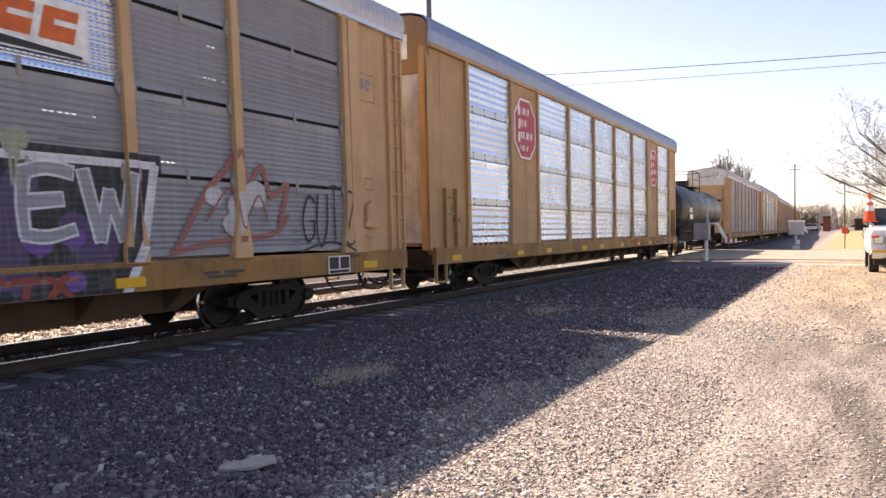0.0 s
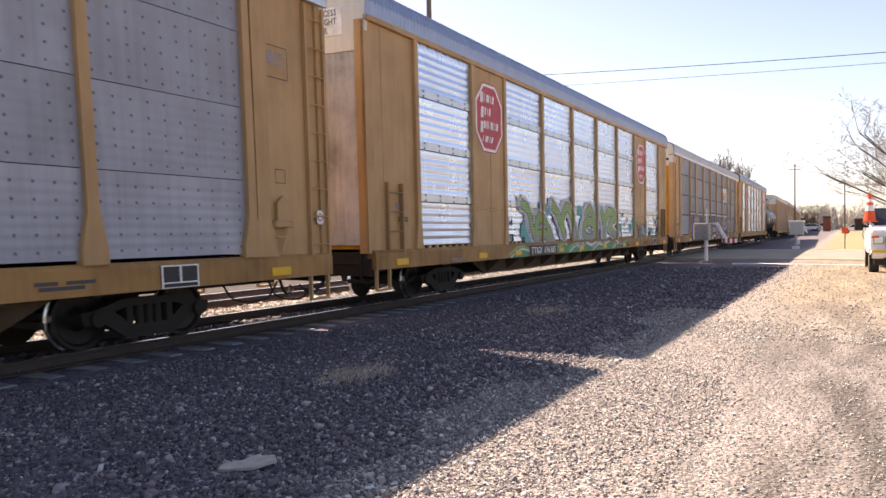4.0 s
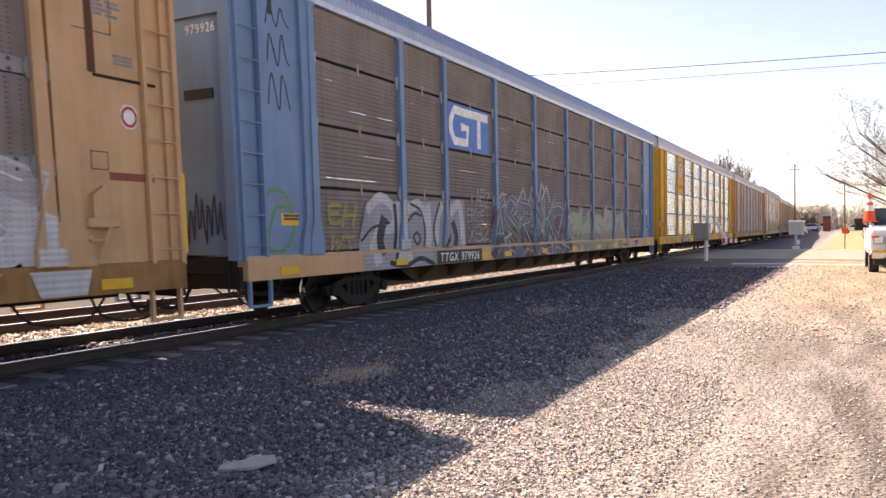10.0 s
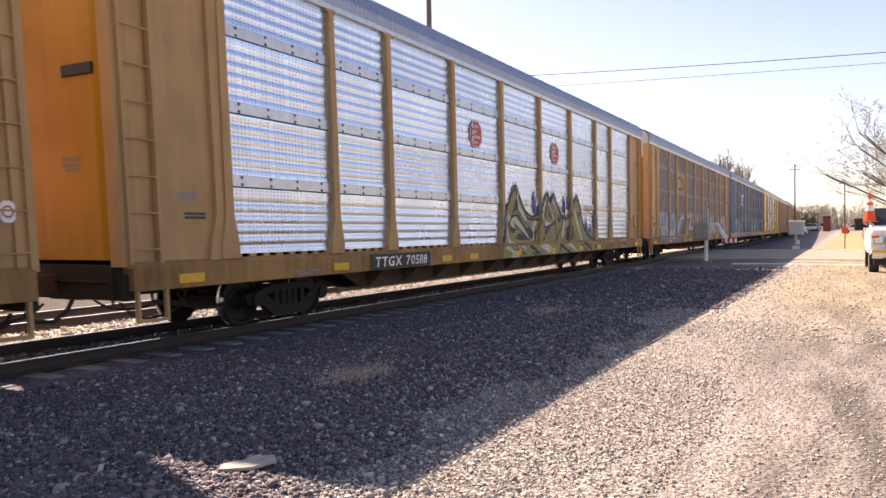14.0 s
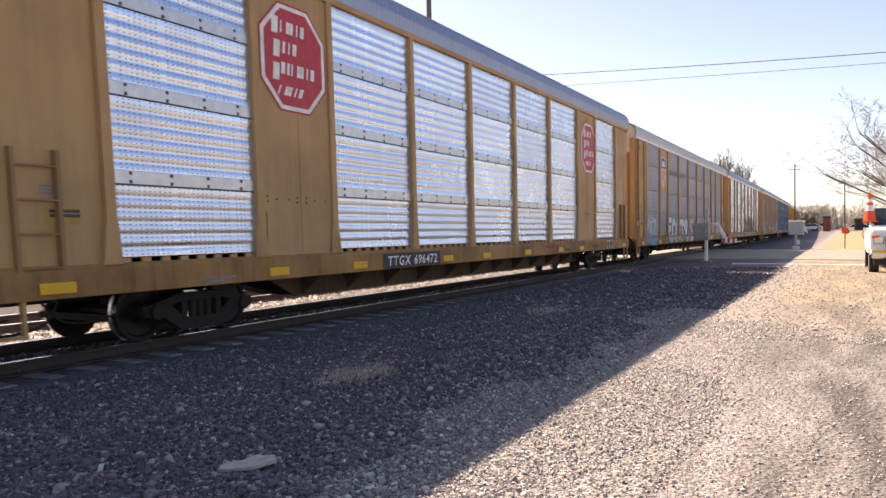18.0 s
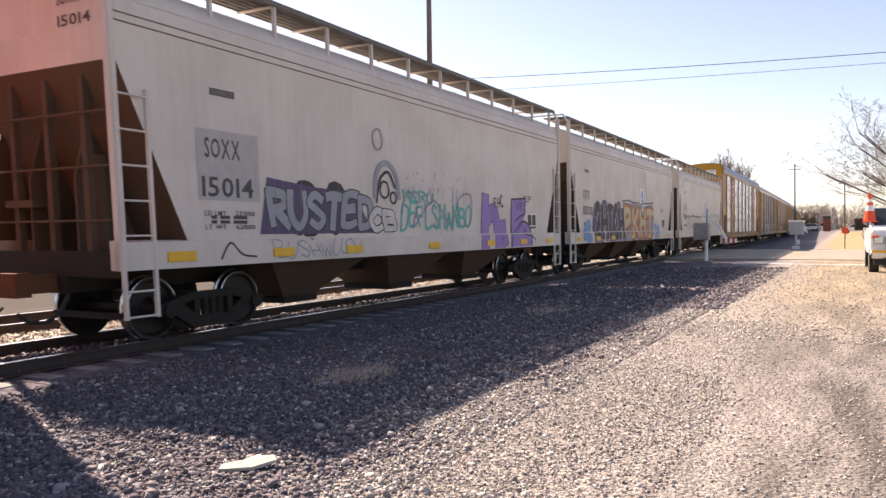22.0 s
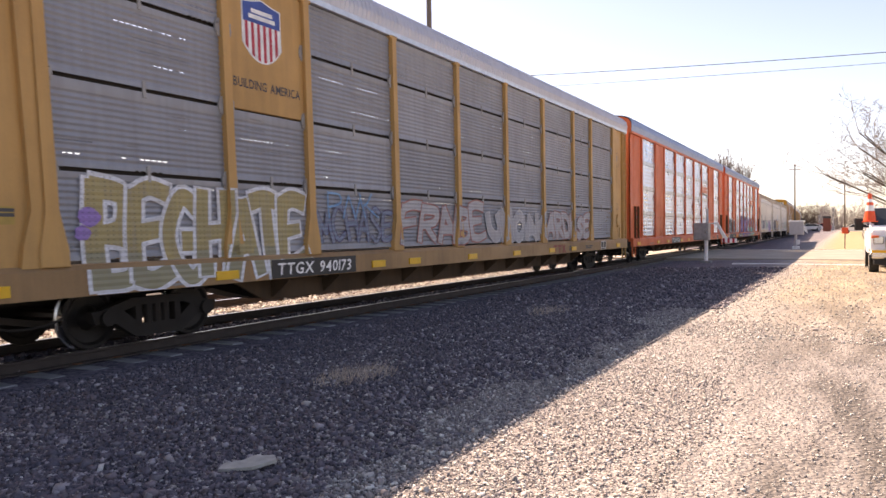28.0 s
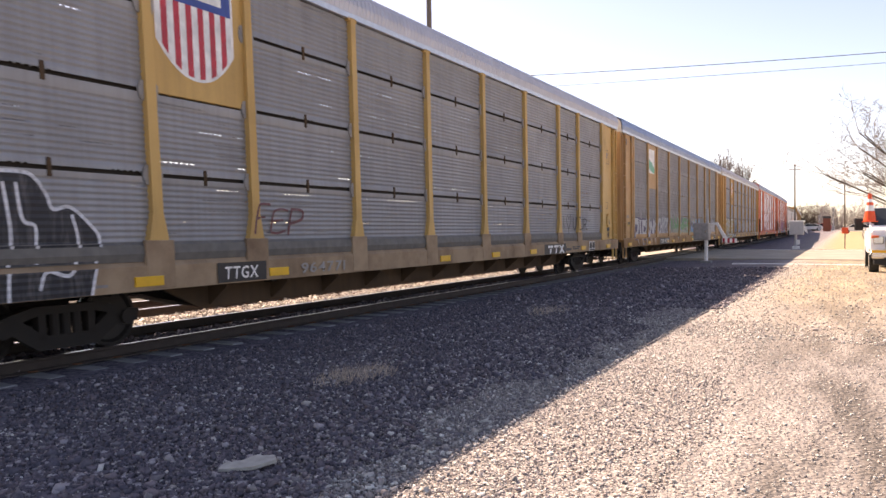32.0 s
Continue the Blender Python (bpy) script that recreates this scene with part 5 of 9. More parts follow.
        part("edge_beam", bevelled(min(s * 1.375, s * 1.415), max(s * 1.375, s * 1.415), 0.1, L - 0.1, 5.17, 5.26, 0.005), M["walkway"], walk_way)
        def bracket():
            bm = bmesh.new()
            prism(bm, [(s * 1.33, 4.70), (s * 1.39, 4.66), (s * 1.39, 5.2), (s * 0.6, 5.2), (s * 0.6, 5.17), (s * 1.33, 5.17)], "y", -0.026, 0.026)
            return mesh("walkway_bracket", bm)
        for i in range(12):
            obj("walkway_bracket", with_mat(shared(("bracket", s), bracket), M["hopper"]), None, car, (0, 0.5 + i * (L - 1.0) / 11, 0))
    for y in (2.0, L - 2.0):
        add_truck(car, y, 0.455, 1.78)
    add_coupler(car, 0.1, -1), add_coupler(car, L - 0.1, 1)
    rf = shared("reflector_h", lambda: mesh("reflector_h", bevelled(1.526, 1.556, 0, 0.5, 1.14, 1.28, 0.003)))
    for y in (0.75, 2.9, 4.9, 8.0, 11.0, 13.2, 15.3) if squares else ():
        obj("reflector", with_mat(rf, M["reflector"]), None, car, (0, y, 0))
    y = 1.55
    for i, wd in enumerate(number):
        lettering(wd, 0.40, M["dark_mark"], car, Matrix.Translation((1.497, y - 0.08 * i, 2.62 - 0.56 * i)) @ SIDE, 0.72 + 0.34 * i)
    for i, wd in enumerate(number):
        lettering(wd, 0.2, M["dark_mark"], car, Matrix.Translation((0.45, 0.114, 4.52 - 0.28 * i)) @ REAR, 0.45 + 0.2 * i)
    bars(car, M["dark_mark"], 1.62, 1.78, [([(0, 0.12), (0.18, 0.2), (0.45, 0.3)], 0.05), ([(0, 0.12), (0.18, 0.2), (0.45, 0.3)], 0.05)], 1.497)
    bars(car, M["dark_mark"], 1.7, 3.62, [([(0, 0.5)], 0.02)] * 4, 1.497)
    bars(car, M["ghost_mark"], L - 3.0, 2.5, [([(0, 0.2), (0.28, 0.3)], 0.05), ([(0, 0.17), (0.28, 0.3)], 0.05), ([(0, 0.4)], 0.05)], 1.497)
    dp = plate(car, "data_plate", M["white_mark"], rect(L - 2.75, L - 2.05, 1.55, 2.0), 1.494)
    for q in (rect(L - 2.71, L - 2.42, 1.66, 1.97), rect(L - 2.38, L - 2.09, 1.66, 1.97), rect(L - 2.71, L - 2.09, 1.57, 1.63)):
        plate(dp, "data_field", M["black"], q, 1.497)
    return car


def diamond_sign(car, y, z):
    """White and blue panel with a blue diamond."""
    w = 0.68
    sg = plate(car, "sign", M["white_mark"], rect(y, y + w, z, z + 0.74), 1.497, True, "white and blue sign with a diamond")
    plate(sg, "sign_foot", M["sky_mark"], rect(y, y + w, z - 0.32, z), 1.497)
    plate(sg, "diamond", M["sky_mark"], [(y + w / 2, z + 0.03), (y + w - 0.04, z + 0.37), (y + w / 2, z + 0.71), (y + 0.04, z + 0.37)], 1.500)
    plate(sg, "diamond_band", M["white_mark"], rect(y + 0.08, y + w - 0.08, z + 0.28, z + 0.46), 1.503)
    bars(sg, M["sky_mark"], y + 0.15, z + 0.43, [([(0, 0.1), (0.14, 0.08), (0.26, 0.1)], 0.11)], 1.506)
    bars(sg, M["white_mark"], y + 0.12, z - 0.04, [([(0.14, 0.14)], 0.05), ([(0, 0.42)], 0.05), ([(0.05, 0.32)], 0.05)], 1.500)


def tank_car():
    car = new("tank_car")
    tagged(car, "black tank railcar with a top dome and platform rails", "railcar", "cars of the train")
    L, R = 17.2, 1.47
    bm = bmesh.new()
    rings = []
    prof = [(0.55, 0.02), (0.57, 0.6), (0.68, 1.1), (0.88, 1.35), (1.2, R), (L - 1.2, R), (L - 0.88, 1.35), (L - 0.68, 1.1), (L - 0.57, 0.6), (L - 0.55, 0.02)]
    n = 40
    for y, r in prof:
        rings.append([bm.verts.new((r * math.cos(2 * math.pi * i / n), y, 2.72 + r * math.sin(2 * math.pi * i / n))) for i in range(n)])
    for a, b in zip(rings, rings[1:]):
        for i in range(n):
            bm.faces.new((a[i], a[(i + 1) % n], b[(i + 1) % n], b[i]))
    shell = part("shell", bm, M["tank"], car, "", None, True)
    for y in (3.2, 6.4, 9.6, 12.8):
        bm = bmesh.new()
        wheel_profile(bm, [(-0.02, R), (-0.02, R + 0.012), (0.02, R + 0.012), (0.02, R)], 40)
        bmesh.ops.rotate(bm, verts=bm.verts, cent=(0, 0, 0), matrix=Matrix.Rotation(radians(90), 3, "Z"))
        part("weld_band", bm, M["tank"], shell, "", (0, y, 2.72))
    bm = bmesh.new()
    tube(bm, (0, L / 2, 4.1), (0, L / 2, 4.62), 0.45, None, 20)
    part("dome", bm, M["tank"], car)
    bm = bmesh.new()
    for sx in (-0.9, 0.9):
        for y in (L / 2 - 1.3, L / 2 + 1.3):
            tube(bm, (sx, y, 3.9), (sx, y, 5.15), 0.025)
        for z in (4.65, 5.15):
            tube(bm, (sx, L / 2 - 1.3, z), (sx, L / 2 + 1.3, z), 0.022)
    for y in (L / 2 - 1.3, L / 2 + 1.3):
        tube(bm, (-0.9, y, 5.15), (0.9, y, 5.15), 0.022)
    box(bm, -0.95, 0.95, L / 2 - 1.3, L / 2 + 1.3, 4.13, 4.17)
    part("platform", bm, M["under"], car)
    bm = bmesh.new()
    box(bm, -0.35, 0.35, 0.1, L - 0.1, 0.75, 1.25)
    for y in (0.1, L - 1.8):
        box(bm, -1.45, 1.45, y, y + 1.7, 1.0, 1.1)
    for y in (2.0, L - 2.4):
        box(bm, -1.1, 1.1, y, y + 0.4, 1.1, 1.7)
    part("underframe", bm, M["under"], car)
    bm = bmesh.new()
    for s in (-1.4, 1.4):
        for y in (0.2, L - 0.2):
            tube(bm, (s, y, 0.45), (s, y, 2.1), 0.02)
        for y in (0.75, L - 0.75):
            tube(bm, (s, y, 0.45), (s, y, 2.1), 0.02)
        tube(bm, (s, 0.2, 2.1), (s, 0.75, 2.1), 0.02), tube(bm, (s, L - 0.2, 2.1), (s, L - 0.75, 2.1), 0.02)
    part("handrail", bm, M["under"], car)
    bars(car, M["white_mark"], 3.0, 2.75, [([(0, 0.9)], 0.28), ([(0, 1.1)], 0.28)], 1.475)
    for y in (2.1, L - 2.1):
        add_truck(car, y, 0.455, 1.78)
    add_coupler(car, 0.1, -1), add_coupler(car, L - 0.1, 1)
    return car

# ---- the ground, one sheet to the horizon ----


def ground_z(x, y):
    """Height of the ground: low shoulder beside the ties, flat yard, verge."""
    c = RAIL_X - lateral(y)
    d = abs(x - c)
    z = GROUND
    if d < 1.6 or abs(x - c + 3.75) < 1.5:
        z = -0.19
    elif d < 2.8:
        z = -0.19 + (d - 1.6) / 1.2 * 0.02
    elif x > c:
        z = -0.17 + min(1.0, (d - 2.8) / 3.5) * 0.09
    else:
        z = -0.17 if d < 6.5 else -0.25
    if x > c and y > 66:
        z += 0.95 * min(1.0, (y - 66) / 90) * min(1.0, max(0.0, (d - 2.6) / 1.8))
    return z + 0.012 * noise.noise((x * 0.9, y * 0.9, 0)) * (0 if abs(y) > 60 else 1 if x < -2.2 else 0.25)


def ground():
    xs = [-2500, -900, -300, -120, -60, -35, -25, -20, -17.5] + [-16 + 0.25 * i for i in range(73)] + [3, 5, 9, 16, 30, 60, 150, 400, 1200, 2500]
    ys = [-2500, -600, -150, -50, -20, -8] + [-2 + 0.4 * i for i in range(110)] + [43 + 2 * i for i in range(30)] + [110, 130, 160, 200, 260, 330, 420, 600, 1000, 2500]
    verts, faces = [], []
    for y in ys:
        for x in xs:
            # the cross section follows the bend of the line
            k = lateral(y) if y < 600 else lateral(600)
            xx = x - k if x < 3 else x
            verts.append((xx, y, ground_z(xx, min(y, 600)) if -60 < x < 60 else GROUND - 0.15))
    n = len(xs)
    for j in range(len(ys) - 1):
        for i in range(n - 1):
            faces.append((j * n + i, j * n + i + 1, (j + 1) * n + i + 1, (j + 1) * n + i))
    me = bpy.data.meshes.new("ground")
    me.from_pydata(verts, [], faces)
    ob = obj("ground", me, ground_material())
    tagged(ob, "packed pinkish gravel yard with dark ballast beside the rails", "ground", "", "structure")


ground()


def loose_stones(name, n, region, size, mat, seed, label, sink=0.3, flat_k=0.8):
    """Thousands of loose broken stones as one mesh."""
    rng = np.random.default_rng(seed)
    base = np.array([(x, y, z) for x in (-1, 1) for y in (-1, 1) for z in (-1, 1)]) * 0.62
    tri = np.array([(0, 1, 3), (0, 3, 2), (4, 6, 7), (4, 7, 5), (0, 4, 5), (0, 5, 1), (2, 3, 7), (2, 7, 6), (0, 2, 6), (0, 6, 4), (1, 5, 7), (1, 7, 3)])
    p = region(rng, n)
    n = len(p)
    sc = size[0] * np.exp(rng.normal(0, size[1], n))
    v = base[None] * (1 + rng.uniform(-0.5, 0.45, (n, 8, 3)))
    v = v * rng.uniform(0.6, 1.25, (n, 1, 3)) * sc[:, None, None]
    a, b = rng.uniform(0, 6.28, n), rng.normal(0, 0.7, n)
    ca, sa, cb, sb = np.cos(a), np.sin(a), np.cos(b), np.sin(b)
    x, y, z = v[..., 0], v[..., 1], v[..., 2] * flat_k
    y, z = y * cb[:, None] - z * sb[:, None], y * sb[:, None] + z * cb[:, None]
    x, y = x * ca[:, None] - y * sa[:, None], x * sa[:, None] + y * ca[:, None]
    gz = np.array([ground_z(q[0], q[1]) for q in p]) + sc * sink + rng.uniform(0, 0.012, n)
    v = np.stack([x + p[:, 0:1], y + p[:, 1:2], z + gz[:, None]], -1).reshape(-1, 3)
    f = (tri[None] + 8 * np.arange(n)[:, None, None]).reshape(-1)
    me = bpy.data.meshes.new(name)
    me.vertices.add(len(v))
    me.vertices.foreach_set("co", v.ravel())
    me.loops.add(len(f))
    me.loops.foreach_set("vertex_index", f.astype(np.int32))
    me.polygons.add(len(f) // 3)
    me.polygons.foreach_set("loop_start", np.arange(0, len(f), 3, dtype=np.int32))
    me.update(calc_edges=True)
    ob = obj(name, me, mat)
    tagged(ob, label, "stones", "", "stuff")


def strip(y0, y1, left, right, power=1.0):
    """Random places between two lines, thicker towards y0."""
    def region(rng, n):
        y = y0 + (y1 - y0) * rng.random(n) ** power
        a, b = left(y), right(y)
        keep = b > a
        y, a, b = y[keep], a[keep], b[keep]
        return np.stack([a + (b - a) * rng.random(len(y)), y], -1)
    return region


loose_stones("ballast_stones", 64000, strip(2.6, 16, lambda y: np.maximum(-8.0, -1.75 * y), lambda y: -2.75 - 0.035 * y + 0.15 * np.sin(y * 1.7) + 0.2 * np.sin(y * 0.63 + 1.0) + 0.1 * np.sin(y * 4.1), 1.6), (0.0148, 0.38), BALLAST, 1, "dark purple-grey crushed ballast beside the track")
loose_stones("ballast_stones", 11000, strip(16, 34, lambda y: -8.0 - 0 * y, lambda y: -2.3 + 0 * y, 1.4), (0.026, 0.35), BALLAST, 2, "dark purple-grey crushed ballast beside the track")
loose_stones("gravel_stones", 46000, strip(2.6, 14, lambda y: -3.2 - 0.03 * y + 0.2 * np.sin(y * 0.63 + 1.0) + 0.15 * np.sin(y * 2.1), lambda y: -1.1 + 0.1 * np.sin(y * 1.3), 1.5), (0.0075, 0.42), GRAVEL, 3, "loose pinkish gravel on the yard", 0.0, 0.5)
def thinning(y0, y1, x0, x1, side):
    """Random places that thin out from one side to the other."""
    def region(rng, n):
        y = y0 + (y1 - y0) * rng.random(n) ** 1.5
        k = rng.random(n) ** 1.5
        return np.stack([(x0 + (x1 - x0) * k) if side > 0 else (x1 - (x1 - x0) * k), y], -1)
    return region


loose_stones("gravel_stones", 20000, thinning(2.6, 14, -1.15, 1.3, 1), (0.0066, 0.4), GRAVEL, 13, "thin scattered gravel on packed sand", 0.0, 0.5)
loose_stones("ballast_stones", 25000, thinning(2.6, 18, -6.5, -2.5, -1), (0.0112, 0.42), MIXED, 14, "mixed pinkish stones at the edge of the ballast", 0.35)
loose_stones("gravel_stones", 15000, strip(2.6, 9, lambda y: -3.1 - 0.02 * y, lambda y: -1.3 + 0.3 * np.sin(y * 1.1), 1.4), (0.0078, 0.4), MIXED, 15, "darker stones among the pinkish gravel", 0.1, 0.6)
loose_stones("gravel_stones", 9000, thinning(12, 40, -2.4, 2.0, 1), (0.014, 0.3), GRAVEL, 4, "loose pinkish gravel on the yard", 0.1)
loose_stones("ballast_stones", 13000, strip(5, 45, lambda y: -12.6 - 0 * y, lambda y: -10.9 + 0 * y, 1.5), (0.026, 0.32), PALE, 5, "sunlit ballast between the two tracks", 0.25)
loose_stones("ballast_stones", 9000, strip(3, 34, lambda y: -10.3 - 0 * y, lambda y: -8.95 + 0 * y, 1.5), (0.034, 0.3), BALLAST, 6, "dark ballast between the rails", 0.5)

# ---- the tracks ----


def rail_mesh(off):
    """Rail section drawn along the bend."""
    prof = [(-0.07, -0.165), (0.07, -0.165), (0.065, -0.15), (0.012, -0.135), (0.012, -0.045), (0.036, -0.035), (0.036, -0.006), (0.028, 0.0), (-0.028, 0.0), (-0.036, -0.006), (-0.036, -0.035), (-0.012, -0.045), (-0.012, -0.135), (-0.065, -0.15)]
    ss = [-30, -10] + list(range(0, 120, 8)) + list(range(120, 700, 30))
    verts, faces, n = [], [], len(prof)
    for s in ss:
        c = on_track(s, RAIL_X + off)
        for x, z in prof:
            verts.append((c.x + x, c.y, z))
    top = []
    for j in range(len(ss) - 1):
        for i in range(n):
            faces.append((j * n + i, j * n + (i + 1) % n, (j + 1) * n + (i + 1) % n, (j + 1) * n + i))
            top.append(1 if i in (6, 7, 8) else 0)
    me = bpy.data.meshes.new("rail")
    me.from_pydata(verts, [], faces)
    me.materials.append(M["rail"]), me.materials.append(M["rail_top"])
    me.polygons.foreach_set("material_index", top)
    return me


def tie_mesh():
    bm = bmesh.new()
    prism(bm, [(-0.13, -0.36), (0.13, -0.36), (0.115, -0.175), (-0.115, -0.175)], "x", -1.30, 1.30)
    bmesh.ops.bevel(bm, geom=bm.edges[:], offset=0.012, segments=1, affect="EDGES")
    return mesh("tie", bm)


def clip_mesh():
    bm = bmesh.new()
    for r in (-0.75, 0.75):
        for s in (-1, 1):
            tube(bm, (r + s * 0.05, -0.05, -0.15), (r + s * 0.15, 0.0, -0.14), 0.012)
            tube(bm, (r + s * 0.15, 0.0, -0.14), (r + s * 0.06, 0.06, -0.15), 0.012)
    return mesh("rail_clip", bm)


def railway_track(off, s0, s1, label):
    tr = new("railway_track")
    tagged(tr, label, "track", "", "structure")
    for g in (GAUGE / 2, -GAUGE / 2):
        obj("rail", rail_mesh(off + g), None, tr)
    tm, cm = shared("tie", tie_mesh), shared("rail_clip", clip_mesh)
    tm, tm2 = with_mat(tm, M["concrete"]), with_mat(tm, M["rust"])
    s = s0
    while s < s1:
        c = on_track(s, RAIL_X + off)
        a = pose(c.x, c.y, 0, 0, 0, math.degrees(math.atan(2 * BEND * max(0, s))))
        t = obj("tie", tm if off == 0 else tm2, None, tr, a)
        if s < 32:
            obj("rail_clip", cm, M["rust"], t)
        s += 0.61


railway_track(0.0, 1.0, 62.0, "near railway track with concrete ties in ballast")
railway_track(-3.75, 4.0, 44.0, "second railway track with shiny railheads")

# ---- level crossing ----


def crossing_road():
    road = obj("road", mesh("road", bevelled(-40, 30, 42.5, 60.8, -0.30, -0.045, 0.02)), asphalt_material())
    tagged(road, "sun-bleached asphalt road over the level crossing", "road", "", "structure")
    for y0, y1, x0, x1 in ((37.0, 37.35, -4.9, 6.0), (60.2, 60.5, -6.0, 8.0)):
        k = obj("road_line", mesh("road_line", bevelled(x0, x1, y0, y1, -0.12 if y0 < 40 else -0.05, -0.06 if y0 < 40 else -0.037, 0.004)), M["white_mark"])
        tagged(k, "worn white stop line painted across the crossing road", "road marking", "", "structure")


crossing_road()


def gate_mechanism(x, y):
    """Crossing gate drive: a grey box on a post with a mast and counterweight."""
    g = new("crossing_gate")
    g.location = (x, y, ground_z(x, y))
    tagged(g, "grey crossing gate mechanism box on a steel post", "crossing gate")
    bm = bmesh.new()
    tube(bm, (0, 0, 0), (0, 0, 1.25), 0.09, None, 12)
    part("post", bm, M["white_mark"], g)
    part("foot", bevelled(-0.25, 0.25, -0.25, 0.25, -0.05, 0.12), M["concrete"], g)
    bx = part("box", bevelled(-0.55, 0.16, -0.3, 0.3, 1.12, 1.95, 0.03), M["band_dull"], g)
    part("box_door", bevelled(-0.5, 0.11, -0.325, -0.30, 1.18, 1.9, 0.01), M["band_dull"], bx)
    part("latch", bevelled(0.0, 0.06, -0.35, -0.32, 1.45, 1.6, 0.008), M["chrome"], bx)
    bm = bmesh.new()
    tube(bm, (0.05, 0, 1.9), (0.05, 0, 2.65), 0.055, None, 10)
    part("mast", bm, M["steel_box"], g)
    bm = bmesh.new()
    prism(bm, [(0.12, 1.95), (0.5, 1.85), (0.85, 1.1), (0.95, 0.98), (1.05, 1.0), (1.05, 1.12), (0.75, 1.6), (0.55, 1.98)], "y", -0.12, 0.06)
    part("counterweight_arm", bm, M["white_mark"], g)
    bm = bmesh.new()
    box(bm, 0.75, 1.42, -0.16, -0.08, 1.0, 1.2)
    arm = part("gate_board", bm, M["white_mark"], g, "red and white striped board")
    for i in range(3):
        part("stripe", bevelled(0.78 + i * 0.22, 0.88 + i * 0.22, -0.165, -0.075, 0.995, 1.205, 0.003), M["red_mark"], arm)
    return g


gate_mechanism(-6.35, 39.0)


def signal_case(x, y):
    g = new("signal_case")
    g.matrix_basis = Matrix.Translation((x, y, -0.05)) @ Matrix.Diagonal((0.66, 0.66, 0.88, 1))
    tagged(g, "pale grey signal case on a short post by the crossing", "signal case")
    part("case", bevelled(-0.75, 0.75, -0.5, 0.5, 1.2, 2.3, 0.04), M["steel_box"], g)
    part("case_roof", bevelled(-0.85, 0.85, -0.6, 0.6, 2.3, 2.42, 0.03), M["truck_white"], g)
    part("case_door", bevelled(-0.3, 0.68, -0.53, -0.5, 1.28, 2.22, 0.01), M["steel_box"], g)
    bm = bmesh.new()
    tube(bm, (-0.1, 0, 0), (-0.1, 0, 1.2), 0.16, None, 12)
    part("post", bm, M["steel_box"], g)
    part("foot", bevelled(-0.45, 0.3, -0.3, 0.3, -0.05, 0.22, 0.03), M["white_mark"], g)
    part("junction_box", bevelled(-0.05, 0.35, -0.3, -0.12, 0.35, 0.75, 0.02), M["truck_white"], g)
    bm = bmesh.new()
    prism(bm, [(0.7, 1.9), (0.95, 1.85), (1.2, 1.35), (1.1, 1.3), (0.75, 1.6)], "y", -0.3, -0.1)
    part("bracket", bm, M["white_mark"], g)


signal_case(-3.85, 64.0)


def pole(x, y, h, label, arms=()):
    p = new("utility_pole")
    p.location = (x, y, ground_z(x, y) if abs(x) < 40 and y < 300 else GROUND - 0.2)
    tagged(p, label, "utility pole")
    bm = bmesh.new()
    tube(bm, (0, 0, -0.2), (-0.004 * h, 0, h), 0.17, 0.12, 10)
    part("shaft", bm, M["wood"], p)
    for z, w in arms:
        bm = bmesh.new()
        box(bm, -w, w, -0.06, 0.06, z - 0.06, z + 0.06)
        a = part("crossarm", bm, M["wood"], p)
        for s in (-w + 0.1, -w / 2, w / 2, w - 0.1):
            bm = bmesh.new()
            tube(bm, (s, 0, z + 0.06), (s, 0, z + 0.2), 0.03, 0.045, 8)
            part("insulator", bm, M["steel_box"], a)
    return p


pole(-18.5, 33.4, 15.0, "grey wooden utility pole beyond the tracks")
pole(-9.8, 158.0, 13.6, "tall wooden utility pole with a short crossarm", ((12.6, 1.1),))
pole(-1.7, 175.0, 10.2, "wooden utility pole among bare trees", ((9.5, 1.2),))


def wire(name, pts, r):
    cu = bpy.data.curves.new(name, "CURVE")
    cu.dimensions, cu.bevel_depth = "3D", r
    sp = cu.splines.new("POLY")
    sp.points.add(len(pts) - 1)
    for q, p in zip(sp.points, pts):
        q.co = (*p, 1)
    ob = new(name, cu)
    cu.materials.append(M["black"])
    tagged(ob, "thin dark overhead wire across the sky", "wire", "overhead wires")


def sagging(a, b, sag, n=24):
    a, b = Vector(a), Vector(b)
    return [a.lerp(b, i / n) - Vector((0, 0, sag * 4 * (i / n) * (1 - i / n))) for i in range(n + 1)]


wire("overhead_wire", sagging((-30.0, 58.0, 14.3), (22.0, 58.0, 12.55), 0.35), 0.024)
wire("overhead_wire", sagging((-30.0, 58.0, 13.2), (22.0, 58.0, 11.9), 0.2), 0.016)

# ---- trees ----


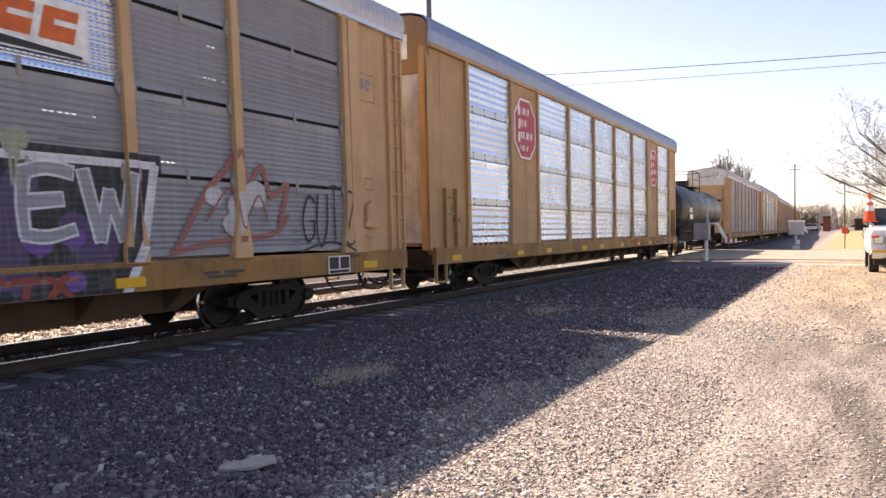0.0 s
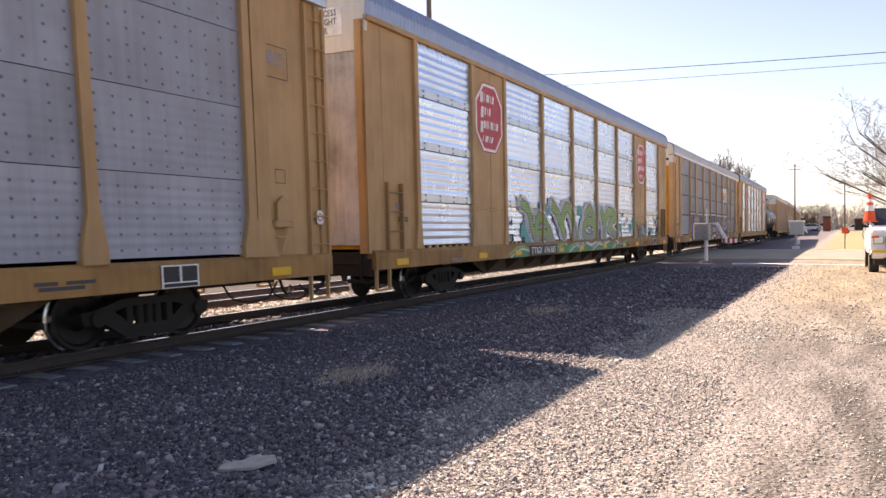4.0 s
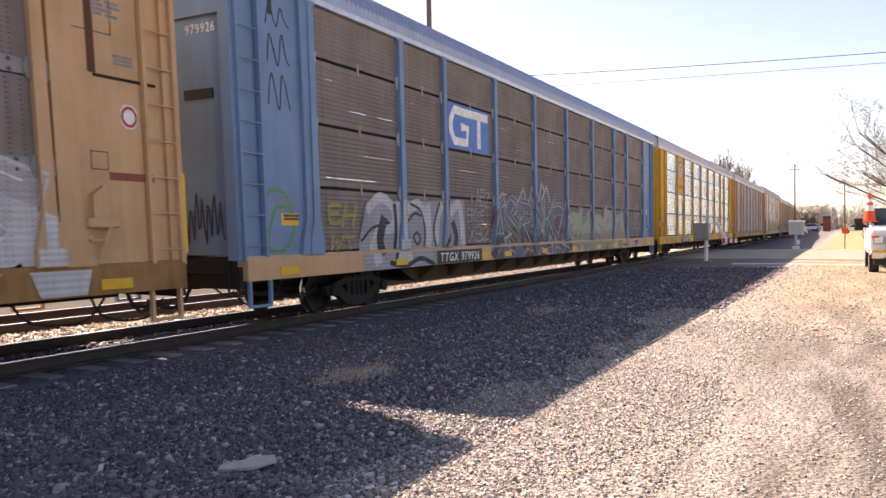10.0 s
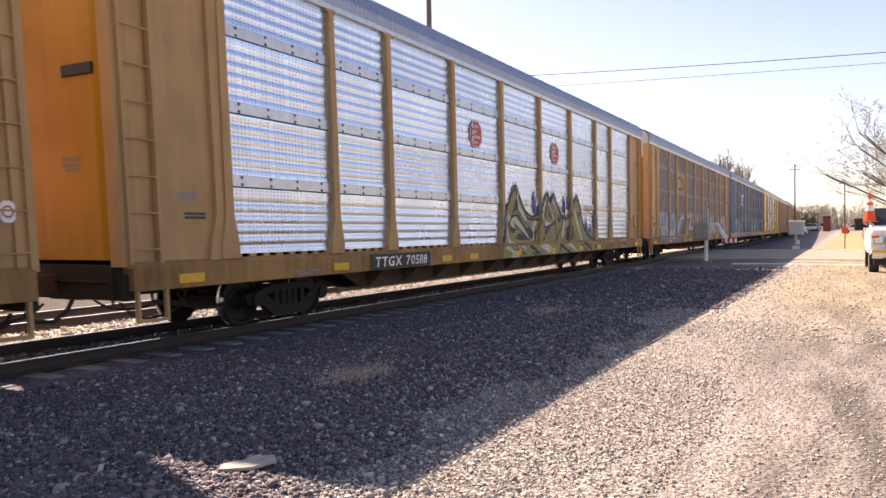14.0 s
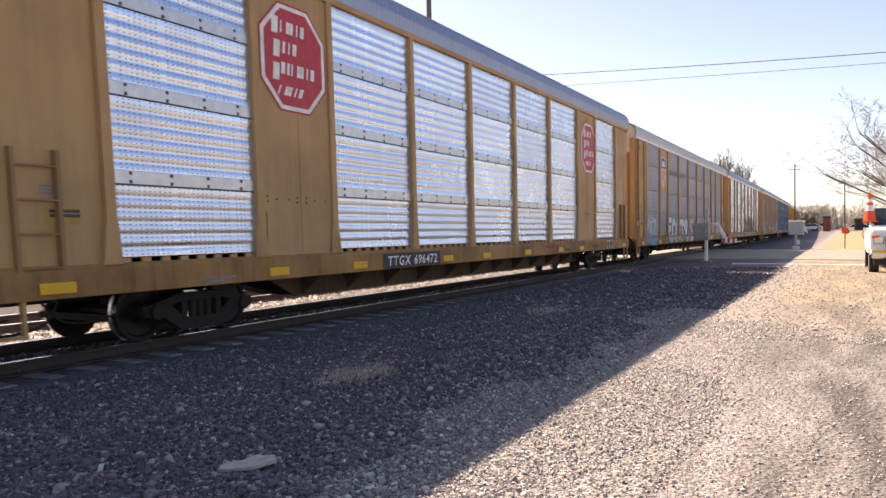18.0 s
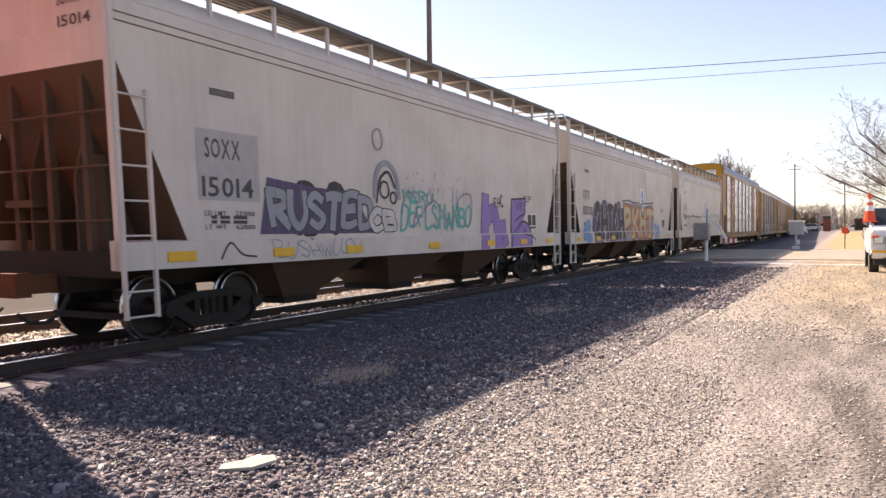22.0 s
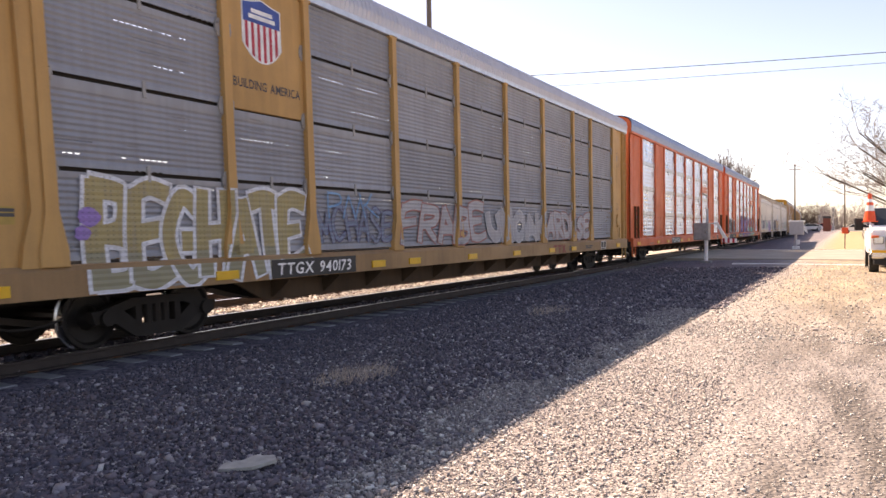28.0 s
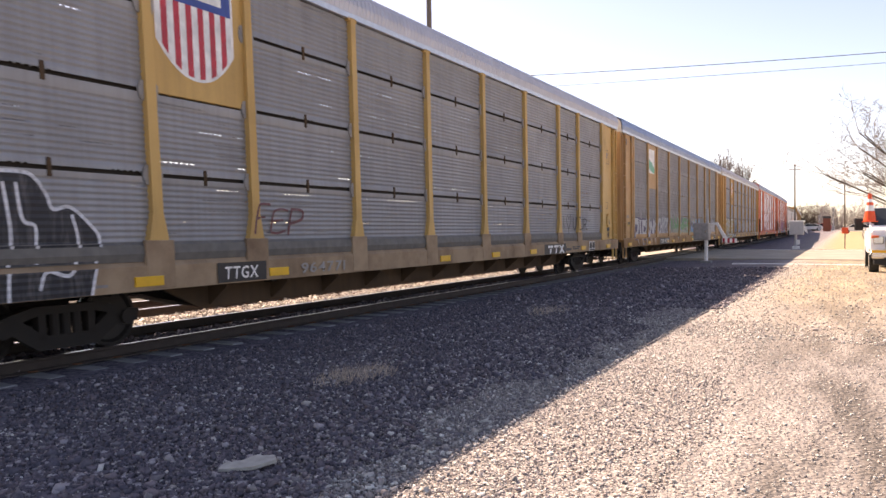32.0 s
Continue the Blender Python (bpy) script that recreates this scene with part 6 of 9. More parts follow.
def bare_tree(name, at, height, seed, label, limbs, levels=5, thin=0.006, spread=(0.4, 0.62), stiff=1.0):
    """A leafless tree: trunk, given main limbs (x, y, z, length, height on the trunk) and random forks."""
    rng = random.Random(seed)
    t = new(name)
    t.location = at
    tagged(t, label, "tree")
    wood, twigs = bmesh.new(), bmesh.new()

    def grow(p, d, length, r, lv):
        q = p
        steps = 4 if lv < 3 else 3
        for k in range(steps):
            bend = 0.14 * stiff if lv < 2 else 0.26
            d = (d + Vector((rng.uniform(-bend, bend), rng.uniform(-bend, bend), rng.uniform(-bend * 0.6, bend * 0.8)))).normalized()
            e = q + d * length / steps
            r1 = r * (0.84 if lv < 3 else 0.8)
            tube(wood if lv < 2 else twigs, q, e, r, r1, 7 if lv < 2 else 4 if lv < 3 else 3)
            q, r = e, r1
            if lv < levels and k > 0:
                for _ in range(2 if lv < 3 else 1):
                    side = (d * 0.7 + Vector((rng.uniform(-1, 1), rng.uniform(-1, 1), rng.uniform(-0.5, 0.8)))).normalized()
                    grow(q, side, length * rng.uniform(*spread), max(thin, r * 0.55), lv + 1)

    h = height * 0.26
    tube(wood, (0, 0, -0.3), (0, 0, h), height * 0.022, height * 0.015, 9)
    for x, y, z, l, *up in limbs:
        grow(Vector((0, 0, up[0] if up else h * rng.uniform(0.8, 1.0))), Vector((x, y, z)).normalized(), l, height * 0.006, 1)
    part("trunk", wood, M["bark"], t)
    part("crown", twigs, M["twig"], t, "bare pale twigs")
    return t


bare_tree("tree", (4.7, 62.0, GROUND), 15.0, 11, "large leafless tree with wide pale branches", ((-1.0, 0, 0.47, 7.4, 1.95), (-0.67, 0, 0.70, 6.0, 3.7), (-0.85, 0.1, 0.60, 5.8, 3.6), (-0.8, -0.1, 0.60, 6.0, 4.2), (-0.9, 0.1, 0.50, 4.8, 3.0), (-0.95, -0.1, 0.62, 5.0, 2.6), (0.7, -0.2, 0.7, 6.0, 3.9)), 6, 0.013, (0.32, 0.52), 0.5)
bare_tree("tree", (5.6, 82.0, GROUND), 11.0, 17, "leafless tree beside the road", ((-0.8, 0, 0.7, 6.0), (0.3, 0.3, 1, 6.0), (-0.4, -0.3, 1, 6.0), (-0.9, 0, 0.5, 5.6), (-0.7, 0.2, 0.3, 5.0), (-0.9, -0.2, 0.6, 5.6)), 6, 0.014)


def round_tree(at, height, width, seed, n=5200):
    """A distant leafless tree: upright limbs under a dome of fine twigs."""
    rng = random.Random(seed)
    t = new("tree")
    t.location = at
    tagged(t, "bushy leafless tree beyond the tracks", "tree")
    wood, tips = bmesh.new(), []
    tube(wood, (0, 0, -0.3), (0, 0, height * 0.4), 0.4, 0.25, 8)
    mid = Vector((0, 0, height * 0.62))
    for _ in range(46):
        d = Vector((rng.gauss(0, 1), rng.gauss(0, 1), rng.uniform(-0.3, 1.4))).normalized()
        e = mid + Vector((d.x * width * 0.8, d.y * width * 0.8, d.z * height * 0.34)) * rng.uniform(0.55, 1.0)
        k = Vector((0, 0, height * rng.uniform(0.25, 0.45)))
        bow = k.lerp(e, 0.5) + Vector((0, 0, height * 0.05))
        tube(wood, k, bow, 0.13, 0.09, 5)
        tube(wood, bow, e, 0.09, 0.04, 4)
        tips += [bow.lerp(e, f) for f in (0.3, 0.6, 0.8, 1.0, 1.0)]
    twigs = bmesh.new()
    for _ in range(n):
        p = rng.choice(tips)
        d = ((p - mid).normalized() + Vector((rng.gauss(0, 0.7), rng.gauss(0, 0.7), rng.gauss(0.2, 0.6)))).normalized()
        q = p + d * rng.uniform(0.6, 1.9)
        tube(twigs, p, q, 0.021, 0.012, 3)
        tube(twigs, p.lerp(q, 0.5), p.lerp(q, 0.5) + Vector((rng.gauss(0, 0.5), rng.gauss(0, 0.5), rng.gauss(0.2, 0.4))), 0.02, 0.012, 3)
    part("trunk", wood, M["bark"], t)
    part("crown", twigs, M["twig"], t, "bare pale twigs")


round_tree((-21.4, 150.0, -0.3), 17.0, 3.4, 5, 850)
round_tree((-18.6, 156.0, -0.3), 15.4, 2.8, 6, 600)


def thicket(name, x0, x1, y, h, n, seed, label, mat):
    """Far undergrowth: many thin upright stems and clumps."""
    rng = random.Random(seed)
    bm = bmesh.new()
    for _ in range(n):
        x, yy, hh = rng.uniform(x0, x1), y + rng.uniform(-8, 8), h * rng.uniform(0.45, 1.0)
        p = Vector((x, yy, -0.3))
        for k in range(4):
            q = p + Vector((rng.uniform(-0.5, 0.5), rng.uniform(-0.5, 0.5), hh / 4))
            tube(bm, p, q, 0.10 - 0.02 * k, 0.08 - 0.02 * k, 3)
            for _ in range(4):
                o = Vector((rng.uniform(-1, 1), rng.uniform(-1, 1), rng.uniform(0.0, 1.0))).normalized() * hh * rng.uniform(0.12, 0.24)
                tube(bm, q, q + o, 0.035, 0.015, 3)
                o2 = Vector((rng.uniform(-1, 1), rng.uniform(-1, 1), rng.uniform(0.0, 1.0))).normalized() * hh * 0.12
                tube(bm, q + o, q + o + o2, 0.02, 0.01, 3)
            p = q
    ob = part(name, bm, mat, None)
    tagged(ob, label, "trees", "", "stuff")


thicket("far_woods", -21.0, -8.0, 300.0, 9.0, 260, 3, "reddish leafless trees far down the line", M["bush"])
thicket("far_woods", -9.0, 34.0, 250.0, 8.0, 620, 4, "grey-brown leafless woods behind the road", M["twig"])
thicket("far_woods", 1.5, 20.0, 135.0, 4.6, 330, 8, "grey-brown hedge of leafless shrubs", M["twig"])
thicket("far_woods", -130.0, -45.0, 190.0, 9.0, 320, 9, "leafless woods beyond the tracks", M["bush"])

# ---- small things down the line ----


def brick_pier(x, y):
    b = new("brick_pier")
    b.location = (x, y, ground_z(x, y))
    tagged(b, "narrow red brick hut beside the line", "hut")
    part("wall", bevelled(-0.6, 0.6, -0.6, 0.6, -0.1, 2.3, 0.03), M["brick"], b)
    part("cap", bevelled(-0.7, 0.7, -0.7, 0.7, 2.3, 2.7, 0.04), M["dark_mark"], b)


brick_pier(-4.33, 154.0)


def signal_mast(x, y, h, label):
    s = new("signal_mast")
    s.location = (x, y, ground_z(x, y))
    tagged(s, label, "railway signal")
    bm = bmesh.new()
    tube(bm, (0, 0, 0), (0, 0, h), 0.09, 0.07, 8)
    part("mast", bm, M["steel_box"], s)
    for i in range(2):
        hd = part("signal_head", bevelled(-0.22, 0.22, -0.2, 0.1, h - 0.6 - i * 0.9, h - i * 0.9, 0.05), M["band_dull"], s)
        bm = bmesh.new()
        tube(bm, (0, -0.2, h - 0.3 - i * 0.9), (0, -0.42, h - 0.3 - i * 0.9), 0.13, 0.13, 12)
        part("hood", bm, M["band_dull"], hd)
    part("relay_box", bevelled(-0.25, 0.25, -0.2, 0.2, 0.2, 1.0, 0.03), M["steel_box"], s)


signal_mast(-5.45, 152.0, 2.9, "short railway signal mast with dark heads")
signal_mast(-3.35, 154.0, 4.1, "tall grey railway signal mast beside the hut")


def far_car(x, y, body, label):
    c = new("parked_car")
    c.matrix_basis = pose(x, y, ground_z(x, y), 0, 0, 90)
    tagged(c, label, "car", "parked cars far off")
    bm = bmesh.new()
    prism(bm, [(-2.2, 0.35), (2.2, 0.35), (2.25, 0.8), (1.3, 0.95), (0.7, 1.42), (-1.0, 1.45), (-1.9, 0.98), (-2.25, 0.9)], "x", -0.85, 0.85)
    bmesh.ops.bevel(bm, geom=bm.edges[:], offset=0.06, segments=2, affect="EDGES")
    b = part("body", bm, body, c)
    for s in (-1, 1):
        bm = bmesh.new()
        prism(bm, [(1.15, 0.97), (0.65, 1.36), (-0.95, 1.38), (-1.65, 1.0)], "x", s * 0.845, s * 0.86)
        part("window", bm, GLASS, b)
        for y2 in (-1.35, 1.35):
            bm = bmesh.new()
            tube(bm, (s * 0.66, y2, 0.33), (s * 0.86, y2, 0.33), 0.33, None, 16)
            part("wheel", bm, M["rubber"], c)


far_car(-7.6, 168.0, M["truck_white"], "white parked car far down the road")
far_car(-5.9, 170.0, M["red_mark"], "red parked car far down the road")
far_car(-8.6, 176.0, M["steel_box"], "silver parked car far down the road")
for i in range(3):
    far_car(0.4 + i * 5.2, 128.0, M["truck_white"], "white vehicle parked behind the fence")


def fence(x, y0, y1):
    """Low pale rail fence along the yard's edge."""
    f = new("fence")
    tagged(f, "low pale rail fence along the verge", "fence")
    n = 9
    ys = [y0 + (y1 - y0) * i / (n - 1) for i in range(n)]
    for y in ys:
        k = ground_z(x, y)
        part("post", bevelled(x - 0.06, x + 0.06, y - 0.06, y + 0.06, k - 0.1, k + 1.15, 0.01), M["board"], f)
    for z in (0.6, 1.05):
        for a, b in zip(ys, ys[1:]):
            bm = bmesh.new()
            tube(bm, (x, a, ground_z(x, a) + z), (x, b, ground_z(x, b) + z), 0.07, None, 6)
            part("rail", bm, M["board"], f)


fence(0.9, 66.0, 112.0)


def marker_post(x, y):
    m = new("marker_post")
    m.location = (x, y, ground_z(x, y))
    tagged(m, "thin stake with an orange-red marker plate", "marker post")
    bm = bmesh.new()
    tube(bm, (0, 0, -0.05), (0, 0, 1.5), 0.035, None, 6)
    part("stake", bm, M["dark_mark"], m)
    part("plate", bevelled(-0.22, 0.22, -0.05, -0.02, 1.15, 1.6, 0.01), M["cone"], m, "orange-red plate")


marker_post(-0.62, 65.5)


def litter_board():
    """A bleached broken board on the ballast."""
    bm = bmesh.new()
    prism(bm, [(-0.24, -0.10), (0.05, -0.13), (0.24, -0.02), (0.20, 0.09), (0.0, 0.12), (-0.05, 0.05), (-0.22, 0.02)], "z", 0.0, 0.022)
    ob = part("broken_board", bm, M["board"], None)
    ob.matrix_basis = pose(-3.62, 3.95, ground_z(-3.62, 3.95) + 0.04, 6, -5, 30) @ Matrix.Diagonal((0.8, 0.8, 1, 1))
    tagged(ob, "bleached broken board lying on the ballast", "debris")


litter_board()


def dry_tuft(x, y, r, seed, n=500):
    rng = random.Random(seed)
    bm = bmesh.new()
    for _ in range(n):
        a, d = rng.uniform(0, 6.28), r * rng.random() ** 0.6
        p = Vector((x + d * math.cos(a) * 0.8, y + d * math.sin(a) * 1.4, ground_z(x, y)))
        q = p + Vector((rng.uniform(-0.1, 0.1), rng.uniform(-0.1, 0.1), rng.uniform(0.05, 0.16)))
        w = Vector((rng.uniform(-1, 1), rng.uniform(-1, 1), 0)).normalized() * 0.004
        bm.faces.new([bm.verts.new(c) for c in (p - w, p + w, q)])
    ob = part("dry_grass", bm, M["straw"], None)
    tagged(ob, "tuft of dry straw-coloured grass in the ballast", "grass", "", "stuff")


dry_tuft(-4.95, 7.15, 0.45, 1)
dry_tuft(-5.4, 14.6, 0.5, 2, 260)

# ---- the white service truck ----


def service_truck():
    t = new("pickup_truck")
    t.matrix_basis = pose(1.42, 37.4, GROUND - 0.02, 0, 0, 181.0) @ Matrix.Diagonal((1.06, 1.06, 1.1, 1))
    tagged(t, "white service pickup with a traffic cone on its side", "truck")
    bm = bmesh.new()
    prism(bm, [(0.0, 0.72), (0.05, 1.35), (2.5, 1.38), (2.6, 1.38), (2.75, 1.42), (2.95, 2.08), (3.2, 2.16), (4.5, 2.14), (5.1, 1.5), (6.3, 1.38), (6.45, 0.75), (6.4, 0.55), (0.1, 0.55)], "x", -0.98, 0.98)
    bmesh.ops.bevel(bm, geom=bm.edges[:], offset=0.06, segments=2, affect="EDGES")
    b = part("body", bm, M["truck_white"], t, "white painted body")
    for s in (-1, 1):
        bm = bmesh.new()
        prism(bm, [(3.0, 1.48), (3.15, 2.04), (4.42, 2.02), (4.9, 1.5)], "x", s * 0.972, s * 0.988)
        part("side_window", bm, GLASS, b)
        part("tail_light", bevelled(s * 0.80, s * 0.97, -0.03, 0.04, 0.9, 1.28, 0.015), M["red_mark"], t, "red tail light")
        for y in (1.35, 5.35):
            bm = bmesh.new()
            tube(bm, (s * 0.70, y, 0.40), (s * 0.99, y, 0.40), 0.40, None, 24)
            w = part("wheel", bm, M["rubber"], t, "black tyre")
            bm = bmesh.new()
            tube(bm, (s * 0.98, y, 0.40), (s * 1.0, y, 0.40), 0.22, None, 16)
            part("rim", bm, M["chrome"], w)
        mr = part("mirror", bevelled(min(s * 1.14, s * 1.42), max(s * 1.14, s * 1.42), 4.35, 4.5, 1.38, 1.79, 0.03), M["rubber"], t, "black towing mirror")
        bm = bmesh.new()
        tube(bm, (s * 0.9, 4.4, 1.5), (s * 1.2, 4.42, 1.5), 0.03)
        part("mirror_arm", bm, M["rubber"], mr)
    bm = bmesh.new()
    prism(bm, [(2.72, 1.5), (2.92, 2.04), (2.95, 2.03), (2.76, 1.49)], "x", -0.78, 0.78)
    part("rear_window", bm, GLASS, b)
    part("cone_holder", bevelled(0.66, 0.92, 4.75, 5.0, 1.3, 1.655, 0.02), M["rubber"], t, "black cone holder")
    part("tailgate", bevelled(-0.78, 0.78, -0.035, 0.0, 0.78, 1.32, 0.02), M["truck_white"], t)
    part("bumper", bevelled(-0.95, 0.95, -0.22, -0.03, 0.50, 0.70, 0.03), M["rubber"], t, "black step bumper")
    part("bumper_strip", bevelled(-0.93, 0.93, -0.225, -0.215, 0.66, 0.71, 0.003), M["reflector"], t, "amber strip")
    bm = bmesh.new()
    prism(bm, [(4.52, 2.1), (5.08, 1.52), (5.1, 1.54), (4.54, 2.12)], "x", -0.84, 0.84)
    part("windshield", bm, GLASS, b)
    part("grille", bevelled(-0.55, 0.55, 6.42, 6.47, 0.82, 1.2, 0.02), M["rubber"], t, "black grille")
    for sx in (-1, 1):
        part("headlight", bevelled(min(sx * 0.6, sx * 0.9), max(sx * 0.6, sx * 0.9), 6.40, 6.46, 0.95, 1.2, 0.02), M["chrome"], t, "clear headlight")
        part("turn_signal", bevelled(min(sx * 0.74, sx * 0.96), max(sx * 0.74, sx * 0.96), 6.39, 6.47, 1.14, 1.22, 0.015), M["orange_mark"], t, "amber turn signal")
    part("front_bumper", bevelled(-0.98, 0.98, 6.42, 6.62, 0.50, 0.74, 0.04), M["chrome"], t, "chrome front bumper")
    part("bumper_trim", bevelled(-0.96, 0.96, 6.6, 6.63, 0.68, 0.76, 0.004), M["reflector"], t, "amber strip")
    part("valance", bevelled(-0.9, 0.9, 6.35, 6.5, 0.28, 0.5, 0.03), M["rubber"], t)


service_truck()


def traffic_cone(x, y, z):
    c = new("traffic_cone")
    c.matrix_basis = Matrix.Translation((x, y, z)) @ Matrix.Diagonal((1.45, 1.45, 1.45, 1))
    tagged(c, "orange traffic cone with white bands on the truck", "traffic cone")
    part("base", bevelled(-0.18, 0.18, -0.18, 0.18, 0, 0.03, 0.01), M["cone"], c)
    for z0, z1, m in ((0.03, 0.28, "cone"), (0.28, 0.42, "white_mark"), (0.42, 0.50, "cone"), (0.50, 0.58, "white_mark"), (0.58, 0.72, "cone")):
        bm = bmesh.new()
        tube(bm, (0, 0, z0), (0, 0, z1), 0.15 - 0.16 * z0, 0.15 - 0.16 * z1, 16)
        part("band" if m == "white_mark" else "cone", bm, M[m], c)


traffic_cone(0.5, 32.25, 1.72)

# ---- parked things across the tracks ----


def far_yard():
    f = new("picket_fence")
    tagged(f, "pale picket fence across the tracks", "fence")
    for i in range(26):
        part("picket", bevelled(-34.0 + i * 0.26, -33.86 + i * 0.26, 21.0, 21.05, -0.3, 1.2, 0.01), M["board"], f)
    b = obj("barrel", mesh("barrel", bevelled(-0.3, 0.3, -0.3, 0.3, 0, 0.9, 0.1)), M["sky_mark"], None, (-27.5, 26.0, -0.28))
    tagged(b, "blue plastic barrel across the tracks", "barrel")
    far_car(-30.5, 24.0, M["steel_box"], "dusty grey car parked across the tracks")


far_yard()

# ---- the train ----
TRAIN = []


def add(car, rear, length):
    TRAIN.append((car, rear, length))
    return car


FAR = [("tan_light", "bluegrey", "roof_grey"), ("tan", "bright", "roof_blue"), ("tan_light", "bluegrey", "roof_blue"), ("tan_light", "bright_b", "roof_grey")]
for i in range(9):
    body, pan, rf = FAR[i % 4]
    add(rack_car("A" if pan == "bright" else "B", body, body, pan, roof=rf, band="band", label="tan car carrier with dull ribbed side sheets"), 62.0 + 28.6 * i, 27.4)
add(tank_car(), 43.0, 17.2)

X = 1.487
rack_1 = add(rack_car("A", "tan", "tan_dark", "bright", "band", "roof_blue", cap=False, label="tan car carrier with bright sheets and red octagonal emblems"), 14.75, 27.4)
rack_2 = add(rack_car("B", "tan_light", "yellow", "grey", roof="roof_grey", data_y=24.8, bright_bay=(6, 2), label="tan car carrier with dull sheets and dark purple graffiti"), -13.92, 27.4)
rack_3 = add(rack_car("A", "tan", "orange_end", "bright", "band", "roof_blue", number="TTGX 696385", label="tan car carrier with bright sheets and green graffiti"), -42.71, 27.4)
rack_4 = add(rack_car("B", "tan", "orange_end", "bluegrey", roof="roof_grey", logo="shield", number="TTGX 979835", label="tan car carrier with blue-grey sheets and a striped shield"), -71.53, 27.4)
rack_5 = add(rack_car("B", "yellow", "orange_end", "bright_b", roof="roof_grey", logo="shield", number="TTGX 978639", label="bright yellow car carrier with shining ribbed sheets"), -100.25, 27.4)
rack_6 = add(rack_car("B", "blue", "blue", "brown_rib", roof="roof_blue", sill="tan_light", number="TTGX 979926", number_y=6.15, cap=False, label="blue car carrier with grimy brown sheets and pale graffiti"), -128.82, 27.4)
rack_7 = add(rack_car("B", "tan_light", "orange_end", "brown", "band_grimy", roof="roof_blue", door="folded", banded=True, short=True, label="tan car carrier with grimy brown sheets and white graffiti"), -157.2, 27.4)
rack_8 = add(rack_car("B", "tan", "orange_end", "bright", "band", "roof_blue", banded=True, short=True, number="TTGX 705118", label="tan car carrier with bright sheets and olive graffiti"), -185.95, 27.4)
rack_9 = add(rack_car("B", "tan", "orange_end", "bluegrey", "band_dull", roof="roof_grey", banded=True, logo="shield", label="tan car carrier with dull sheets and white and red graffiti"), -214.68, 27.4)
rack_10 = add(rack_car("A", "tan", "orange_end", "bright", "band", "roof_blue", number="TTGX 696472", cap=False, label="tan car carrier with bright sheets and red octagonal emblems"), -243.02, 27.4)
hopper_11 = add(hopper_car(16.2, "pale grey covered hopper with a blue diamond sign", ("DJTX", "515280"), False), -260.2, 16.2)
hopper_12 = add(hopper_car(16.8, "pale grey covered hopper with black and orange graffiti", ("DJTX", "515320")), -278.5, 16.8)
hopper_13 = add(hopper_car(16.6, "pale grey covered hopper with purple graffiti", ("SOXX", "15014")), -296.05, 16.5)
rack_14 = add(rack_car("A", "orange", "orange", "bright", "band", "roof_blue", number="TTGX 694848", cap=False, label="orange car carrier with bright sheets and purple graffiti"), -324.68, 27.4)
rack_15 = add(rack_car("A", "orange", "orange", "bright", "band", "roof_blue", number="TTGX 693250", cap=False, label="orange car carrier with clean bright sheets"), -352.98, 27.4)
rack_16 = add(rack_car("B", "amber", "orange_end", "grey", sill="tan_dark", roof="roof_grey", logo="shield", number="TTGX 940173", label="tan car carrier with grey sheets, a shield and pale graffiti"), -381.4, 27.4)
rack_17 = add(rack_car("B", "tan", "orange_end", "dull", "band_grimy", roof="roof_blue", banded=True, short=True, logo="flag", number="TTGX 995770", number_y=6.75, lip="tan", label="tan car carrier with grimy sheets and white graffiti"), -409.55, 27.4)
rack_18 = add(rack_car("B", "tan_yellow", "orange_end", "greybrown", roof="roof_grey", sill="sill_worn", logo="shield", lip="grey", label="yellow car carrier with grey-brown sheets and a striped shield"), -437.85, 27.4)

# end doors: dark stencil bars, a sprayed ring and scrawls


def door_bars(car, x, z, rows, mat, y=0.108):
    bm = bmesh.new()
    for a, l, h in rows:
        bm.faces.new([bm.verts.new((x + p, y, z + q)) for p, q in ((a, 0), (a + l, 0), (a + l, h), (a, h))])
        z -= h * 1.6
    part("stencil", bm, mat, car)["kind"] = "stuff"


door_bars(rack_2, 0.1, 4.72, ((0, 0.55, 0.11), (0.05, 0.55, 0.11)), M["dark_mark"])
for car in (rack_2, rack_4, rack_8, rack_9, rack_16, rack_17, rack_18):
    door_bars(car, 0.3, 2.5, ((0, 0.35, 0.05), (0.02, 0.3, 0.04), (0.05, 0.28, 0.04)), M["ghost_mark"])
bm = bmesh.new()
for r0, r1 in ((0.37, 0.29), (0.10, 0.05)):
    ring = [[bm.verts.new((0.55 + r * 0.9 * math.cos(k * 0.2618), 0.106, 1.83 + r * (1 + 0.08 * math.sin(k * 0.7)) * math.sin(k * 0.2618))) for k in range(24)] for r in (r0, r1)]
    for k in range(24):
        bm.faces.new((ring[0][k], ring[0][(k + 1) % 24], ring[1][(k + 1) % 24], ring[1][k]))
part("graffiti", bm, P["black"], rack_4, "black sprayed ring")["kind"] = "stuff"

